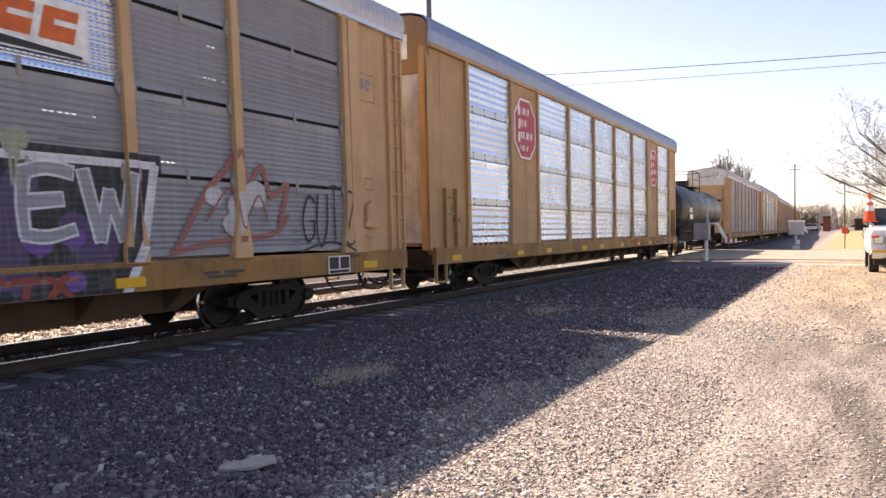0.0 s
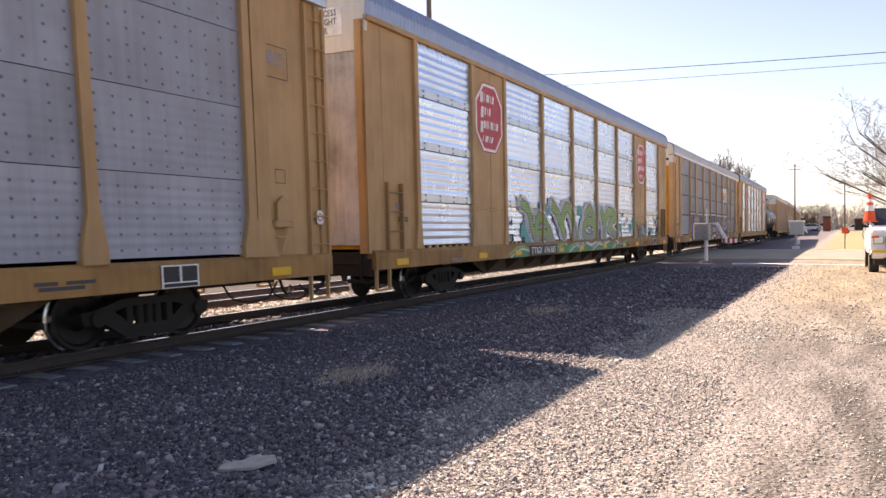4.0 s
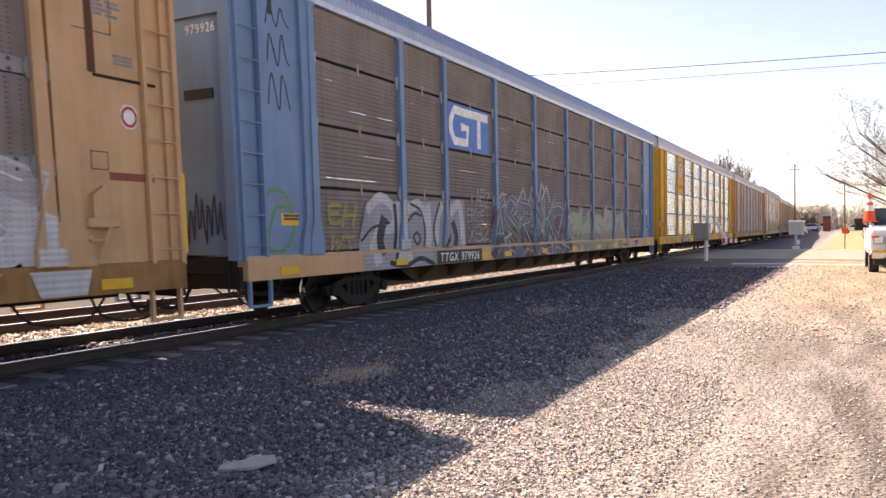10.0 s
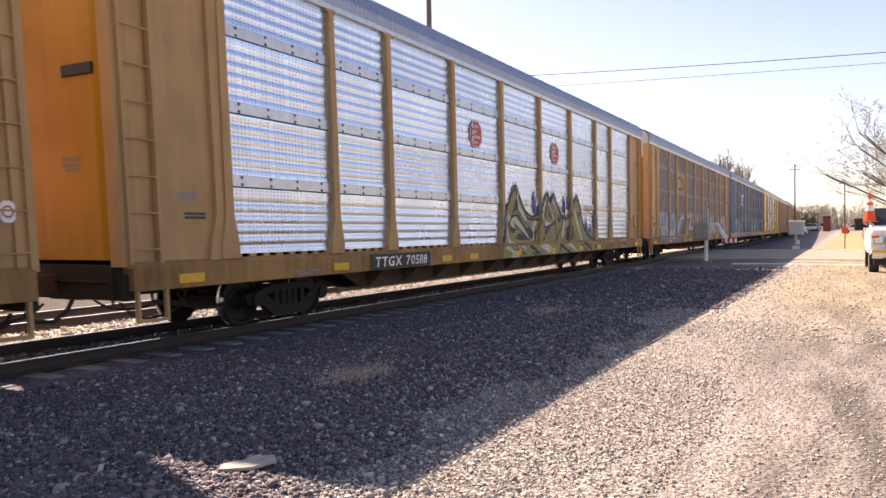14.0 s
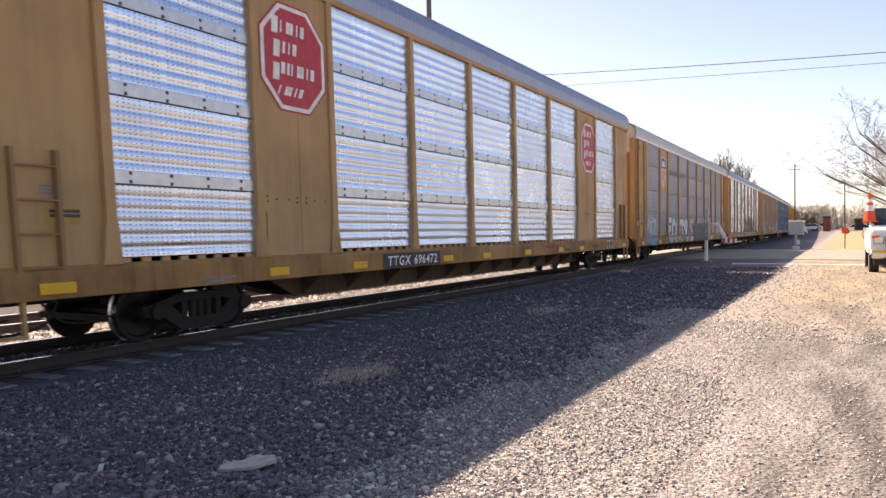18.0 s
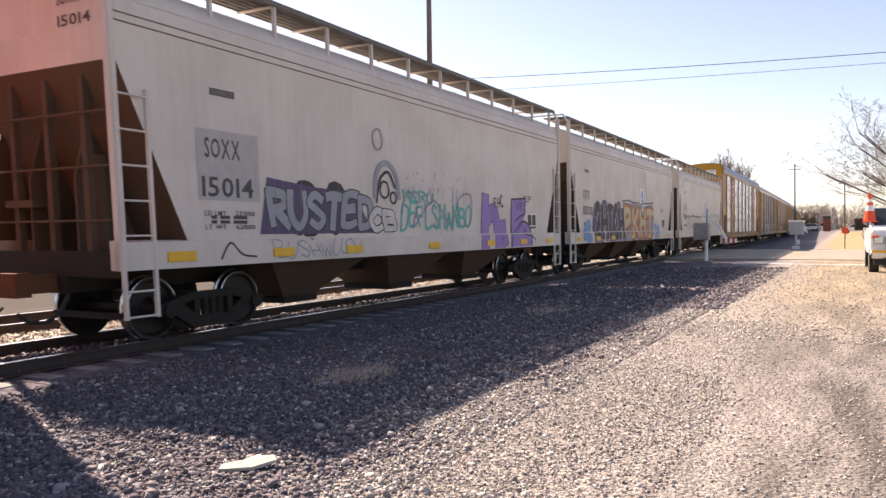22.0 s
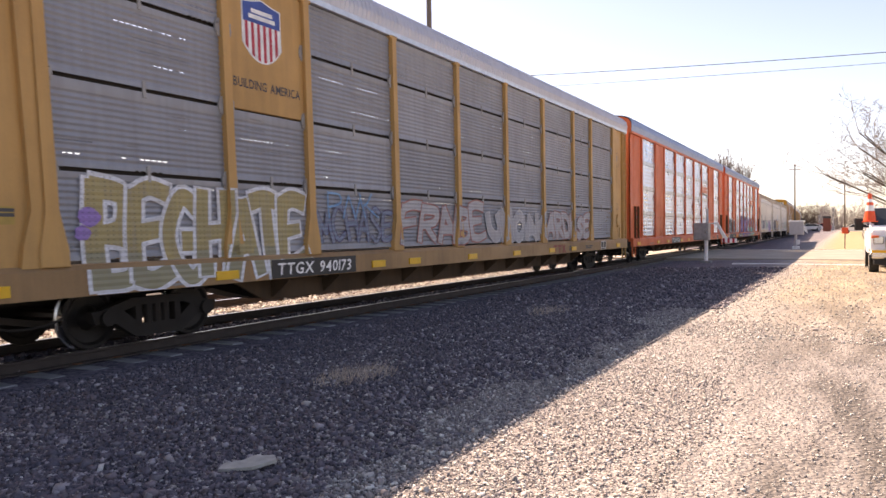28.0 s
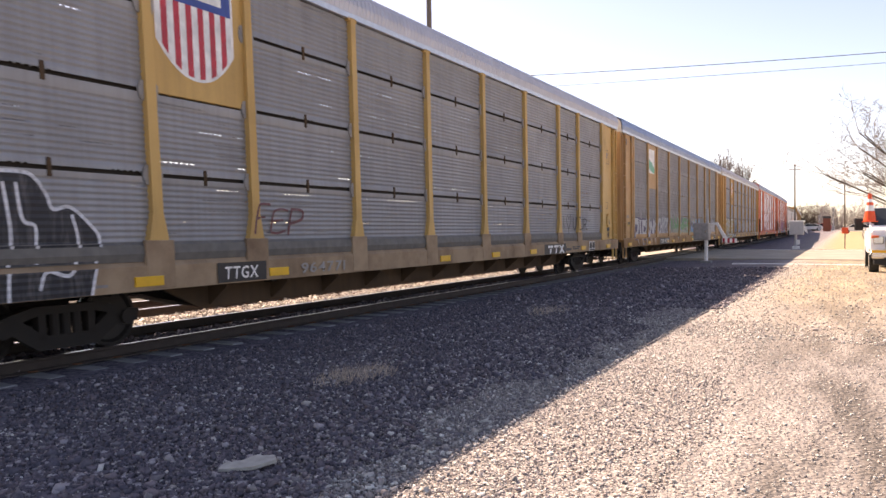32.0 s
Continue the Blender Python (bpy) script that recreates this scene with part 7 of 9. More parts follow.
for wd, y in (("300231", 6.95),):
    lettering(wd, 0.25, M["white_mark"], rack_2, Matrix.Translation((1.585, y, 0.86)) @ SIDE, 0.9, 0.1)
bars(rack_2, M["white_mark"], 5.85, 1.05, [([(0, 0.14), (0.18, 0.14), (0.36, 0.14), (0.54, 0.13)], 0.19)], 1.585, 0.1)
plate(rack_18, "number_board", M["black"], rect(5.85, 6.9, 0.8, 1.09), 1.582, True, "worn black board with a white car mark")
lettering("TTGX", 0.26, M["white_mark"], rack_18, Matrix.Translation((1.586, 5.98, 0.85)) @ SIDE, 0.72, 0.1)
lettering("964771", 0.24, M["band_dull"], rack_18, Matrix.Translation((1.586, 7.75, 0.85)) @ SIDE, 1.25, 0.1)
lettering("711992", 0.26, M["dark_mark"], rack_7, Matrix.Translation((1.572, 7.6, 0.85)) @ SIDE, 0.95)
lettering("R1", 0.26, M["white_mark"], rack_5, Matrix.Translation((1.59, 9.55, 0.84)) @ SIDE, 0.36, 0.14)
plate(rack_5, "mark_board", M["black"], rect(9.48, 9.98, 0.81, 1.09), 1.582)
for i, wd in enumerate(("TTGX", "979926")):
    lettering(wd, 0.2, M["white_mark"], rack_6, Matrix.Translation((0.5, 0.108, 4.86 - 0.26 * i)) @ REAR, 0.45 + 0.16 * i)
part("strip", bevelled(1.50, 1.512, 27.28, 27.38, 1.25, 2.35, 0.003), M["reflector"], rack_7, "yellow reflective strip on the ladder")

for z0, z1, k in ((3.5, 4.1, 2), (4.15, 4.75, 3), (4.8, 5.2, 4)):
    scribble(rack_6, FILM_B, 0.85, 1.4, z0, z1, P["black"], 140 + k, 0.013, 2)
bm = bmesh.new()
for i in range(26):
    a, b = 0.15 + 0.038 * i, 1.75 + 0.35 * math.sin(i * 1.9) + 0.1 * math.sin(i * 0.7)
    c, d = 0.15 + 0.038 * (i + 1), 1.75 + 0.35 * math.sin((i + 1) * 1.9) + 0.1 * math.sin((i + 1) * 0.7)
    bm.faces.new([bm.verts.new((x, 0.105, z)) for x, z in ((a - 0.015, b), (a + 0.015, b), (c + 0.015, d), (c - 0.015, d))])
part("graffiti", bm, P["black"], rack_6, "black scrawl on the end door")["kind"] = "stuff"
bm = bmesh.new()
for y0, y1, z0, z1 in ((25.9, 26.44, 3.58, 3.6), (25.9, 26.44, 3.95, 3.97), (25.9, 25.92, 3.58, 3.97), (26.42, 26.44, 3.58, 3.97)):
    bm.faces.new([bm.verts.new((1.468, y, z)) for y, z in rect(y0, y1, z0, z1)])
part("stencil_frame", bm, M["white_mark"], rack_6)["kind"] = "stuff"
bars(rack_6, M["ghost_mark"], 25.96, 3.92, [([(0, 0.2), (0.27, 0.08), (0.38, 0.06)], 0.03)] * 4, 1.468)
bars(rack_6, M["white_mark"], 26.05, 3.4, [([(0, 0.2)], 0.05), ([(0.08, 0.1)], 0.09)], 1.468)
bars(rack_6, M["white_mark"], 26.05, 2.46, [([(0.08, 0.14)], 0.05), ([(0, 0.4)], 0.045), ([(0, 0.2), (0.24, 0.1)], 0.045), ([(0, 0.14), (0.2, 0.2)], 0.045)], 1.468)
nt = plate(rack_6, "notice", M["reflector"], rect(25.97, 26.5, 1.86, 2.07), 1.47, True, "yellow notice plate")
bars(nt, M["dark_mark"], 26.05, 2.03, [([(0.08, 0.2)], 0.03), ([(0, 0.38)], 0.03)], 1.473)
scribble(rack_6, [(25.6, 27.3, 1.2, 5.0, 1.472)], 26.02, 26.36, 1.4, 1.75, P["ghost"], 151, 0.012, 5)
scribble(rack_14, [(0.1, 1.85, 1.2, 5.0, 1.482)], 0.7, 1.1, 3.68, 3.95, P["black"], 152, 0.008, 3)
scribble(rack_14, [(0.1, 1.85, 1.2, 5.0, 1.482)], 1.12, 1.55, 3.66, 4.0, P["black"], 153, 0.008, 4)
bars(rack_14, M["dark_mark"], 1.25, 3.04, [([(0, 0.3)], 0.045), ([(0, 0.3)], 0.045), ([(0, 0.34)], 0.045)], 1.482)
soot = Mural(rack_18, [(25.6, 26.9, 1.17, 2.3, 1.468)], 97)
soot.cloud(25.9, 26.8, 1.3, 1.75, P["black"], 12, 0.14)
soot.drips(25.9, 26.7, 1.9, 0.5, P["black"], 14, 0.016)
soot.done("black soot stains and smeared paint")

# front end sheets of two worn cars: a joint, a round sticker and faint stencils
for car in (rack_7, rack_9):
    part("joint", bevelled(1.452, 1.468, 26.05, 27.0, 3.46, 3.50, 0.004), M["under"], car, "dark open joint")
    st = plate(car, "sticker", M["white_mark"], octagon(26.55, 3.02, 0.13, 0.15, 0.07), 1.464, True, "white sticker with a red ring")
    bm = bmesh.new()
    ring = [[bm.verts.new((1.467, 26.55 + r * math.cos(k * 0.5236), 3.02 + r * 1.1 * math.sin(k * 0.5236))) for k in range(12)] for r in (0.125, 0.09)]
    for k in range(12):
        bm.faces.new((ring[0][k], ring[0][(k + 1) % 12], ring[1][(k + 1) % 12], ring[1][k]))
    part("ring", bm, M["red_mark"], st)
    bars(car, M["ghost_mark"], 26.35, 3.78, [([(0, 0.3)], 0.035), ([(0.02, 0.28)], 0.035), ([(0.0, 0.3)], 0.035)], 1.464)
    plate(car, "label_strip", M["rust_mark"], rect(26.2, 26.9, 2.2, 2.3), 1.464)
    part("rust_stain", bevelled(1.45, 1.4625, 25.98, 26.1, 3.5, 4.4, 0.004), M["rust"], car, "rust-eaten edge")

# emblems
for car in (rack_1, rack_3, rack_10):
    for cy in (5.63, 21.7):
        red_octagon(car, cy, 4.37, 0.81, 0.84, 1.512)
for cy in (10.55, 16.25):
    red_octagon(rack_8, cy, 3.9, 0.34, 0.32, 1.492)
for car in (rack_4, rack_5):
    shield(car, 5.78, 4.75, 0.44, 0.50, 1.494)
shield(rack_9, 5.78, 4.35, 0.52, 0.72, 1.494)
lettering("BUILDING AMERICA", 0.34, M["dark_mark"], rack_9, Matrix.Translation((1.497, 7.05, 4.28)) @ SIDE, 4.2)
shield(rack_16, 5.7, 4.66, 0.42, 0.47, 1.494)
shield(rack_18, 5.75, 4.52, 0.68, 0.82, 1.494)
for car in (rack_4, rack_5, rack_16):
    lettering("BUILDING AMERICA", 0.2, M["dark_mark"], car, Matrix.Translation((1.494, 5.02, 3.74)) @ SIDE, 1.56)
fl = plate(rack_17, "flag_sign", M["white_mark"], rect(4.85, 6.05, 4.1, 5.2), 1.494, True, "white and green faded flag panel")
plate(fl, "flag_field", M["green_mark"], [(4.85, 4.35), (5.3, 4.2), (6.05, 4.1), (6.05, 4.35), (5.5, 4.6), (4.85, 4.75)], 1.497)


def orange_name(car, y, z, w, h, x):
    """White band with slanted orange bars and a black stroke under them."""
    b = plate(car, "name_band", M["white_mark"], rect(y - 0.05, y + w + 0.1, z - 0.14, z + h + 0.1), x, True, "white band with slanted orange bars")
    k = w / 4.4
    bars(b, M["orange_mark"], y, z + h, [([(0, 0.9 * k), (1.1 * k, 0.9 * k), (2.2 * k, 0.9 * k), (3.3 * k, 0.9 * k)], h * 0.92)], x + 0.004, 0.25)
    bars(b, M["white_mark"], y + 0.05, z + h * 0.68, [([(0.25 * k, 0.35 * k), (1.4 * k, 0.3 * k), (2.5 * k, 0.6 * k), (3.6 * k, 0.6 * k)], h * 0.16)], x + 0.008, 0.25)
    plate(b, "stroke", M["black"], [(y - 0.05, z - 0.10), (y + w, z - 0.13), (y + w, z - 0.09), (y + 0.1, z + 0.06)], x + 0.006)


for car in (rack_2, rack_14, rack_15):
    orange_name(car, 18.0, 3.74, 2.2, 0.42, 1.488)
gq = plate(rack_6, "name_panel", M["sky_mark"], rect(7.0, 9.2, 3.45, 4.5), 1.48, True, "blue panel with white block shapes")
for pts in ([(8.05, 4.33), (7.3, 4.35), (7.12, 4.1), (7.12, 3.85), (7.3, 3.63), (7.95, 3.63), (8.0, 3.98), (7.7, 3.98)], [(8.0, 4.34), (9.1, 4.34)], [(8.62, 4.3), (8.62, 3.6)]):
    m = Mural(gq, [(6.9, 9.4, 3.4, 4.6, 1.484)], 1)
    m.line(pts, 0.1, M["white_mark"], False)
    m.done().name = "stroke"
cq = plate(rack_7, "name_panel", M["tan"], rect(6.57, 9.18, 3.45, 4.5), 1.487, True, "tan panel with dark looping strokes")
for pts in ([(7.85, 4.1), (7.8, 4.28), (7.2, 4.28), (7.0, 4.1), (7.0, 3.8), (7.2, 3.64), (7.8, 3.64), (7.85, 3.8)], [(8.05, 3.62), (8.05, 4.15), (8.15, 4.28), (8.3, 4.2), (8.62, 3.72), (8.75, 3.62), (8.85, 3.75), (8.85, 4.3)]):
    m = Mural(cq, [(6.5, 9.4, 3.4, 4.6, 1.491)], 1)
    m.line(pts, 0.075, M["dark_mark"], False)
    m.done().name = "stroke"
diamond_sign(hopper_11, 8.33, 2.55)
diamond_sign(hopper_12, 9.75, 2.55)
nf = plate(hopper_13, "number_field", M["field"], rect(1.40, 2.68, 2.0, 3.02), 1.4945, True, "grey number field")
for i, (a, b) in enumerate((("LD LMT", "223100"), ("LT WT", "62800"))):
    lettering(a, 0.1, M["dark_mark"], nf, Matrix.Translation((1.497, 1.5, 1.78 - 0.2 * i)) @ SIDE, 0.42)
    lettering(b, 0.1, M["dark_mark"], nf, Matrix.Translation((1.497, 2.12, 1.78 - 0.2 * i)) @ SIDE, 0.42)

# graffiti


def mural_dark_boxes(car):
    """Black and purple panels framed in white, with pale letters at one end."""
    m = Mural(car, FILM_B, 21, -0.12)
    K, W, V = P["black"], P["white"], P["plum"]
    outline = [(4.9, 2.4), (6.64, 2.44), (7.28, 1.64), (8.1, 1.64), (8.22, 2.42), (9.62, 2.44), (9.85, 2.2), (10.1, 2.42), (15.0, 2.48), (15.25, 2.3), (15.5, 2.46), (21.35, 2.44), (20.75, 0.72), (4.8, 0.72)]
    m.line(outline[:-2], 0.12, K, False)
    m.poly(outline, K)
    m.cloud(5.0, 6.5, 1.0, 2.1, P["purple"], 9, 0.28)
    m.cloud(8.4, 9.5, 1.2, 2.2, P["plum"], 7, 0.25)
    m.cloud(10.3, 14.9, 1.3, 2.2, P["plum"], 16, 0.3)
    m.cloud(15.4, 20.8, 1.0, 2.2, P["plum"], 18, 0.3)
    m.cloud(15.4, 20.4, 0.9, 1.5, P["purple"], 14, 0.2)
    for y0, y1, z in ((5.0, 6.0, 2.25), (5.1, 5.8, 2.18), (8.7, 9.4, 2.28), (10.2, 11.4, 1.72), (10.3, 11.9, 1.66), (7.1, 8.2, 1.36), (16.0, 17.5, 1.1), (18.6, 20.0, 0.98), (8.2, 9.2, 0.84)):
        m.line([(y0, z), (y1, z + m.rng.uniform(-0.03, 0.03))], 0.03, P["rust"], False)
    # bare sheet and tan sill show in two windows of the design
    m.poly([(10.2, 1.26), (12.5, 1.3), (12.5, 1.55), (10.25, 1.58)], P["grey"])
    m.poly([(13.7, 1.26), (14.9, 1.3), (14.9, 1.6), (13.7, 1.6)], P["grey"])
    m.poly([(10.2, 0.76), (12.4, 0.76), (12.4, 1.0), (10.3, 1.06)], P["ochre"])
    for pts, r in (([(4.9, 2.4), (6.6, 2.42), (7.25, 1.62), (8.12, 1.62), (8.22, 2.4), (9.6, 2.42), (9.78, 2.0), (9.72, 1.3), (9.35, 0.76)], 0.045),
                   ([(9.9, 2.3), (10.1, 2.4), (15.0, 2.46)], 0.045), ([(10.1, 2.4), (9.98, 1.7), (10.2, 1.2), (12.6, 1.2)], 0.06), ([(15.2, 2.42), (21.3, 2.42)], 0.05), ([(15.15, 2.4), (15.1, 1.4), (15.4, 1.15)], 0.06),
                   ([(21.3, 2.4), (21.1, 1.5), (20.7, 0.78)], 0.07), ([(13.0, 0.8), (13.4, 1.0), (14.6, 1.05), (14.9, 0.78)], 0.05)):
        m.line(pts, r, W, False)
    m.poly([(6.62, 2.36), (6.78, 2.3), (7.3, 1.56), (6.75, 1.5), (6.7, 1.2), (6.62, 1.2)], W)
    m.poly([(9.6, 1.5), (9.95, 1.6), (9.95, 0.76), (9.3, 0.76), (9.62, 1.1)], P["pearl"])
    m.word("LIIIEW", 15.9, 21.0, 1.42, 2.36, 0.07, P["grey"], W, 0.03, jig=0.03, wide=0.8)
    for y, z in ((6.0, 2.6), (8.0, 1.85), (9.3, 2.55), (12.0, 2.6), (19.4, 2.6)):
        m.blob(y, z, 0.14, 0.2, P["sage"], 0.4)
        m.drips(y - 0.12, y + 0.12, z, 0.55, P["sage"], 4, 0.02)
    m.done("dark purple and white framed graffiti")
    m = Mural(car, FILM_B, 23, -0.12)
    R = P["rust"]
    m.line([(21.6, 1.3), (22.2, 2.1), (22.6, 2.45), (22.9, 2.75), (23.1, 2.3), (23.4, 2.55), (23.6, 2.1), (24.0, 2.3), (23.8, 1.7)], 0.05, R)
    m.line([(21.5, 1.25), (22.4, 1.4), (23.6, 1.5), (24.0, 1.8)], 0.045, R)
    m.cloud(22.1, 23.5, 1.6, 2.2, P["pearl"], 7, 0.2)
    m.line([(22.2, 1.7), (22.7, 2.2), (22.9, 1.6), (23.3, 2.1), (23.5, 1.7)], 0.02, R)
    m.done("rust-red and pale sketched figure")
    m = Mural(car, FILM_B, 24, -0.12)
    m.word("GUTZ", 24.35, 25.85, 1.3, 2.2, 0.022, K, None, jig=0.2)
    m.line([(24.3, 1.2), (25.2, 1.35), (25.9, 1.1), (24.9, 1.12)], 0.02, K)
    m.done("black tag")


def mural_green(car):
    m = Mural(car, FILM_A, 31)
    for y0, y1 in ((6.7, 8.2), (8.2, 11.0), (10.6, 13.6), (13.2, 16.4), (15.8, 19.3)):
        m.poly([(y0, 0.72), (y1, 0.72), (y1 - 0.2, 1.1), (y0 + 0.5, 1.06)], P["green"])
    for y0 in (6.7, 8.9, 11.6, 14.2, 16.8):
        m.line([(y0, 0.86), (y0 + 0.7, 1.08), (y0 + 1.5, 0.98), (y0 + 2.3, 1.12)], 0.045, P["lime"])
        m.line([(y0 + 0.1, 0.8), (y0 + 0.8, 1.0), (y0 + 1.6, 0.9)], 0.022, P["white"])
    for y, z, q in ((8.0, 1.5, 0.34), (8.25, 1.25, 0.22), (9.85, 2.15, 0.24), (10.0, 1.55, 0.2), (12.9, 2.2, 0.26), (13.2, 1.75, 0.2), (16.9, 2.0, 0.28), (18.3, 1.6, 0.24), (15.0, 2.3, 0.18)):
        m.blob(y, z, q, q * 0.85, P["teal"], 0.35)
    args = dict(rim=0.03, drop=P["pearl"], by=(-0.34, 0.05), halo=P["white"], halo_rim=0.13, blocks=P["slate"], low=P["sage"], low_at=0.3, jig=0.02)
    m.word("k", 7.75, 9.75, 0.98, 2.42, 0.15, P["lime"], P["black"], **args)
    m.word("n", 10.2, 12.9, 1.0, 2.42, 0.16, P["lime"], P["black"], **args)
    m.word("a", 13.2, 15.1, 1.02, 2.42, 0.14, P["lime"], P["black"], **args)
    m.word("r", 15.3, 17.9, 1.02, 2.38, 0.15, P["lime"], P["black"], **args)
    for y, z in ((7.0, 1.75), (7.05, 1.3), (7.9, 1.22), (9.1, 2.25), (12.0, 2.5), (18.6, 2.1), (18.9, 1.7), (18.4, 1.3), (19.3, 1.9)):
        m.blob(y, z, 0.07, 0.13, P["black"], 0.4)
    m.done("green, grey and white graffiti letters")
    m = Mural(car, FILM_A, 32)
    for y, z, a, b in ((20.45, 1.75, 0.3, 0.24), (21.45, 1.3, 0.2, 0.3), (22.6, 1.72, 0.24, 0.22), (23.35, 1.25, 0.16, 0.1), (24.0, 1.42, 0.09, 0.16), (19.9, 1.6, 0.2, 0.2)):
        m.blob(y, z, a, b, P["teal"], 0.3)
    for pts in ([(21.05, 1.6), (21.3, 1.15)], [(21.3, 1.6), (21.5, 1.2)], [(21.6, 1.55), (21.75, 1.45)], [(23.3, 1.6), (23.42, 1.3)], [(23.5, 1.5), (23.58, 1.42)], [(23.7, 1.58), (23.8, 1.46)], [(23.2, 1.3), (23.5, 1.36)], [(21.1, 1.2), (21.4, 1.05)], [(23.55, 1.15), (23.62, 1.35)], [(20.9, 1.75), (21.0, 1.65)]):
        m.line(pts, 0.05, P["black"], False)
    m.cloud(21.7, 22.6, 1.25, 1.6, P["white"], 8, 0.14)
    m.word("2000", 21.85, 22.4, 1.5, 1.76, 0.018, P["navy"], None, jig=0.1)
    m.word("HOTEEN", 21.75, 22.6, 1.22, 1.48, 0.018, P["navy"], None, jig=0.1)
    m.line([(24.7, 1.2), (24.55, 1.6), (24.75, 1.98), (25.15, 2.05), (25.45, 1.85), (25.55, 1.4), (25.3, 1.2)], 0.025, P["black"])
    m.line([(24.4, 2.0), (24.62, 1.85), (24.7, 1.9)], 0.05, P["black"])
    m.word("MUR", 24.75, 25.55, 1.2, 1.72, 0.03, P["black"], None, jig=0.2)
    m.done("teal spots and small black and white tags")


def mural_grey_blue(car):
    """Four pieces side by side over a whole ribbed side."""
    m = Mural(car, FILM_B, 40, -0.18)
    m.word("EH", 2.45, 3.35, 1.62, 2.08, 0.04, P["olive"], None, jig=0.2)
    m.word("WT", 2.5, 3.3, 1.2, 1.5, 0.03, P["olive"], None, jig=0.2)
    m.done("yellow-green tag")
    m = Mural(car, FILM_B, 41, -0.18)
    m.poly([(3.5, 0.78), (3.4, 1.3), (3.7, 2.1), (7.9, 2.25), (7.95, 1.15), (7.3, 1.1), (6.4, 0.78)], P["grey"])
    m.poly([(4.7, 2.1), (5.15, 2.2), (5.3, 0.7), (4.65, 0.72)], P["pearl"])
    for pts, r in (([(3.75, 1.95), (4.2, 2.2), (4.7, 1.95), (4.6, 1.6), (4.05, 1.6)], 0.10), ([(4.1, 1.5), (3.9, 1.2), (3.95, 0.95)], 0.13), ([(5.3, 2.0), (5.7, 2.1), (6.0, 1.8)], 0.11), ([(6.1, 2.05), (6.15, 1.5), (6.1, 1.25)], 0.12), ([(6.5, 1.3), (6.55, 1.8), (6.75, 2.1)], 0.1), ([(7.2, 1.95), (7.6, 2.15), (7.75, 1.7), (7.8, 1.25)], 0.11)):
        m.line(pts, r, P["pearl"])
    for pts, r in (([(4.3, 1.75), (4.15, 1.4), (4.2, 1.15)], 0.13), ([(4.72, 2.05), (4.75, 1.5), (4.6, 0.85)], 0.06), ([(5.35, 2.1), (5.8, 1.95), (5.95, 1.5), (5.9, 1.2)], 0.03), ([(5.2, 1.7), (5.5, 1.9), (5.8, 1.85)], 0.03), ([(6.45, 1.2), (6.35, 1.6), (6.65, 2.15)], 0.035), ([(7.3, 1.7), (7.45, 1.4), (7.4, 1.2)], 0.1), ([(3.5, 1.35), (3.9, 1.6), (4.5, 1.7)], 0.03), ([(5.45, 1.4), (5.6, 1.5), (5.75, 1.35), (5.6, 1.25), (5.45, 1.4)], 0.03), ([(7.0, 2.2), (7.05, 1.5), (6.8, 1.15)], 0.05), ([(4.4, 0.9), (5.0, 0.82), (5.6, 0.95), (6.2, 0.8)], 0.05)):
        m.line(pts, r, P["black"])
    m.done("white and black graffiti letters")
    m = Mural(car, FILM_B, 44, -0.18)
    m.word("ABZ", 8.55, 9.35, 2.1, 2.55, 0.02, P["ghost"], None, jig=0.15)
    m.word("EROSE", 8.05, 9.0, 1.72, 2.05, 0.02, P["ghost"], None, jig=0.15)
    m.word("XB2", 8.1, 9.3, 1.25, 1.65, 0.02, P["ghost"], None, jig=0.15)
    m.word("EDSUX", 24.05, 25.3, 1.5, 1.85, 0.019, P["ghost"], None, jig=0.25)
    m.word("AHTM", 24.3, 25.05, 1.9, 2.25, 0.019, P["ghost"], None, jig=0.25)
    m.line([(24.3, 2.3), (24.5, 2.6), (24.6, 2.3), (24.7, 2.7), (24.8, 2.3), (24.95, 2.6), (25.0, 2.3)], 0.018, P["ghost"], False)
    m.line([(24.4, 1.3), (24.7, 1.5), (25.0, 1.42), (24.6, 1.24)], 0.018, P["ghost"])
    m.done("pale scrawled tags")
    m = Mural(car, FILM_B, 42, -0.18)
    m.poly([(9.5, 0.76), (9.5, 1.9), (10.2, 2.4), (10.7, 2.55), (11.3, 2.1), (11.7, 2.6), (12.4, 2.2), (12.8, 2.45), (13.3, 2.0), (13.9, 2.5), (14.6, 2.3), (15.2, 2.4), (15.3, 1.6), (15.5, 0.76)], P["maroon"])
    m.word("ASRNKZ", 9.55, 15.35, 0.8, 2.55, 0.22, P["storm"], P["ghost"], 0.022, low=P["hollow"], low_at=0.42, jig=0.2, wide=1.1, spike=True, shine=P["pearl"])
    m.cloud(9.8, 15.0, 0.8, 1.1, P["storm"], 10, 0.2)
    for k in range(30):
        y, z = 9.7 + 5.5 * (k * 0.618 % 1.0), 0.95 + 1.3 * (k * 0.381 % 1.0)
        m.line([(y, z), (y + 0.22, z + 0.12), (y + 0.2, z + 0.34)], 0.016, P["ghost"] if k % 3 else P["slate"])
    for y in (10.2, 11.4, 12.6, 13.9, 14.8):
        m.line([(y, 0.8), (y + 0.25, 1.0), (y + 0.6, 0.92)], 0.02, P["ghost"])
    m.done("slate-blue and maroon interlocking graffiti")
    m = Mural(car, FILM_B, 43, -0.18)
    m.cloud(15.5, 22.7, 0.85, 1.9, P["khaki"], 26, 0.36)
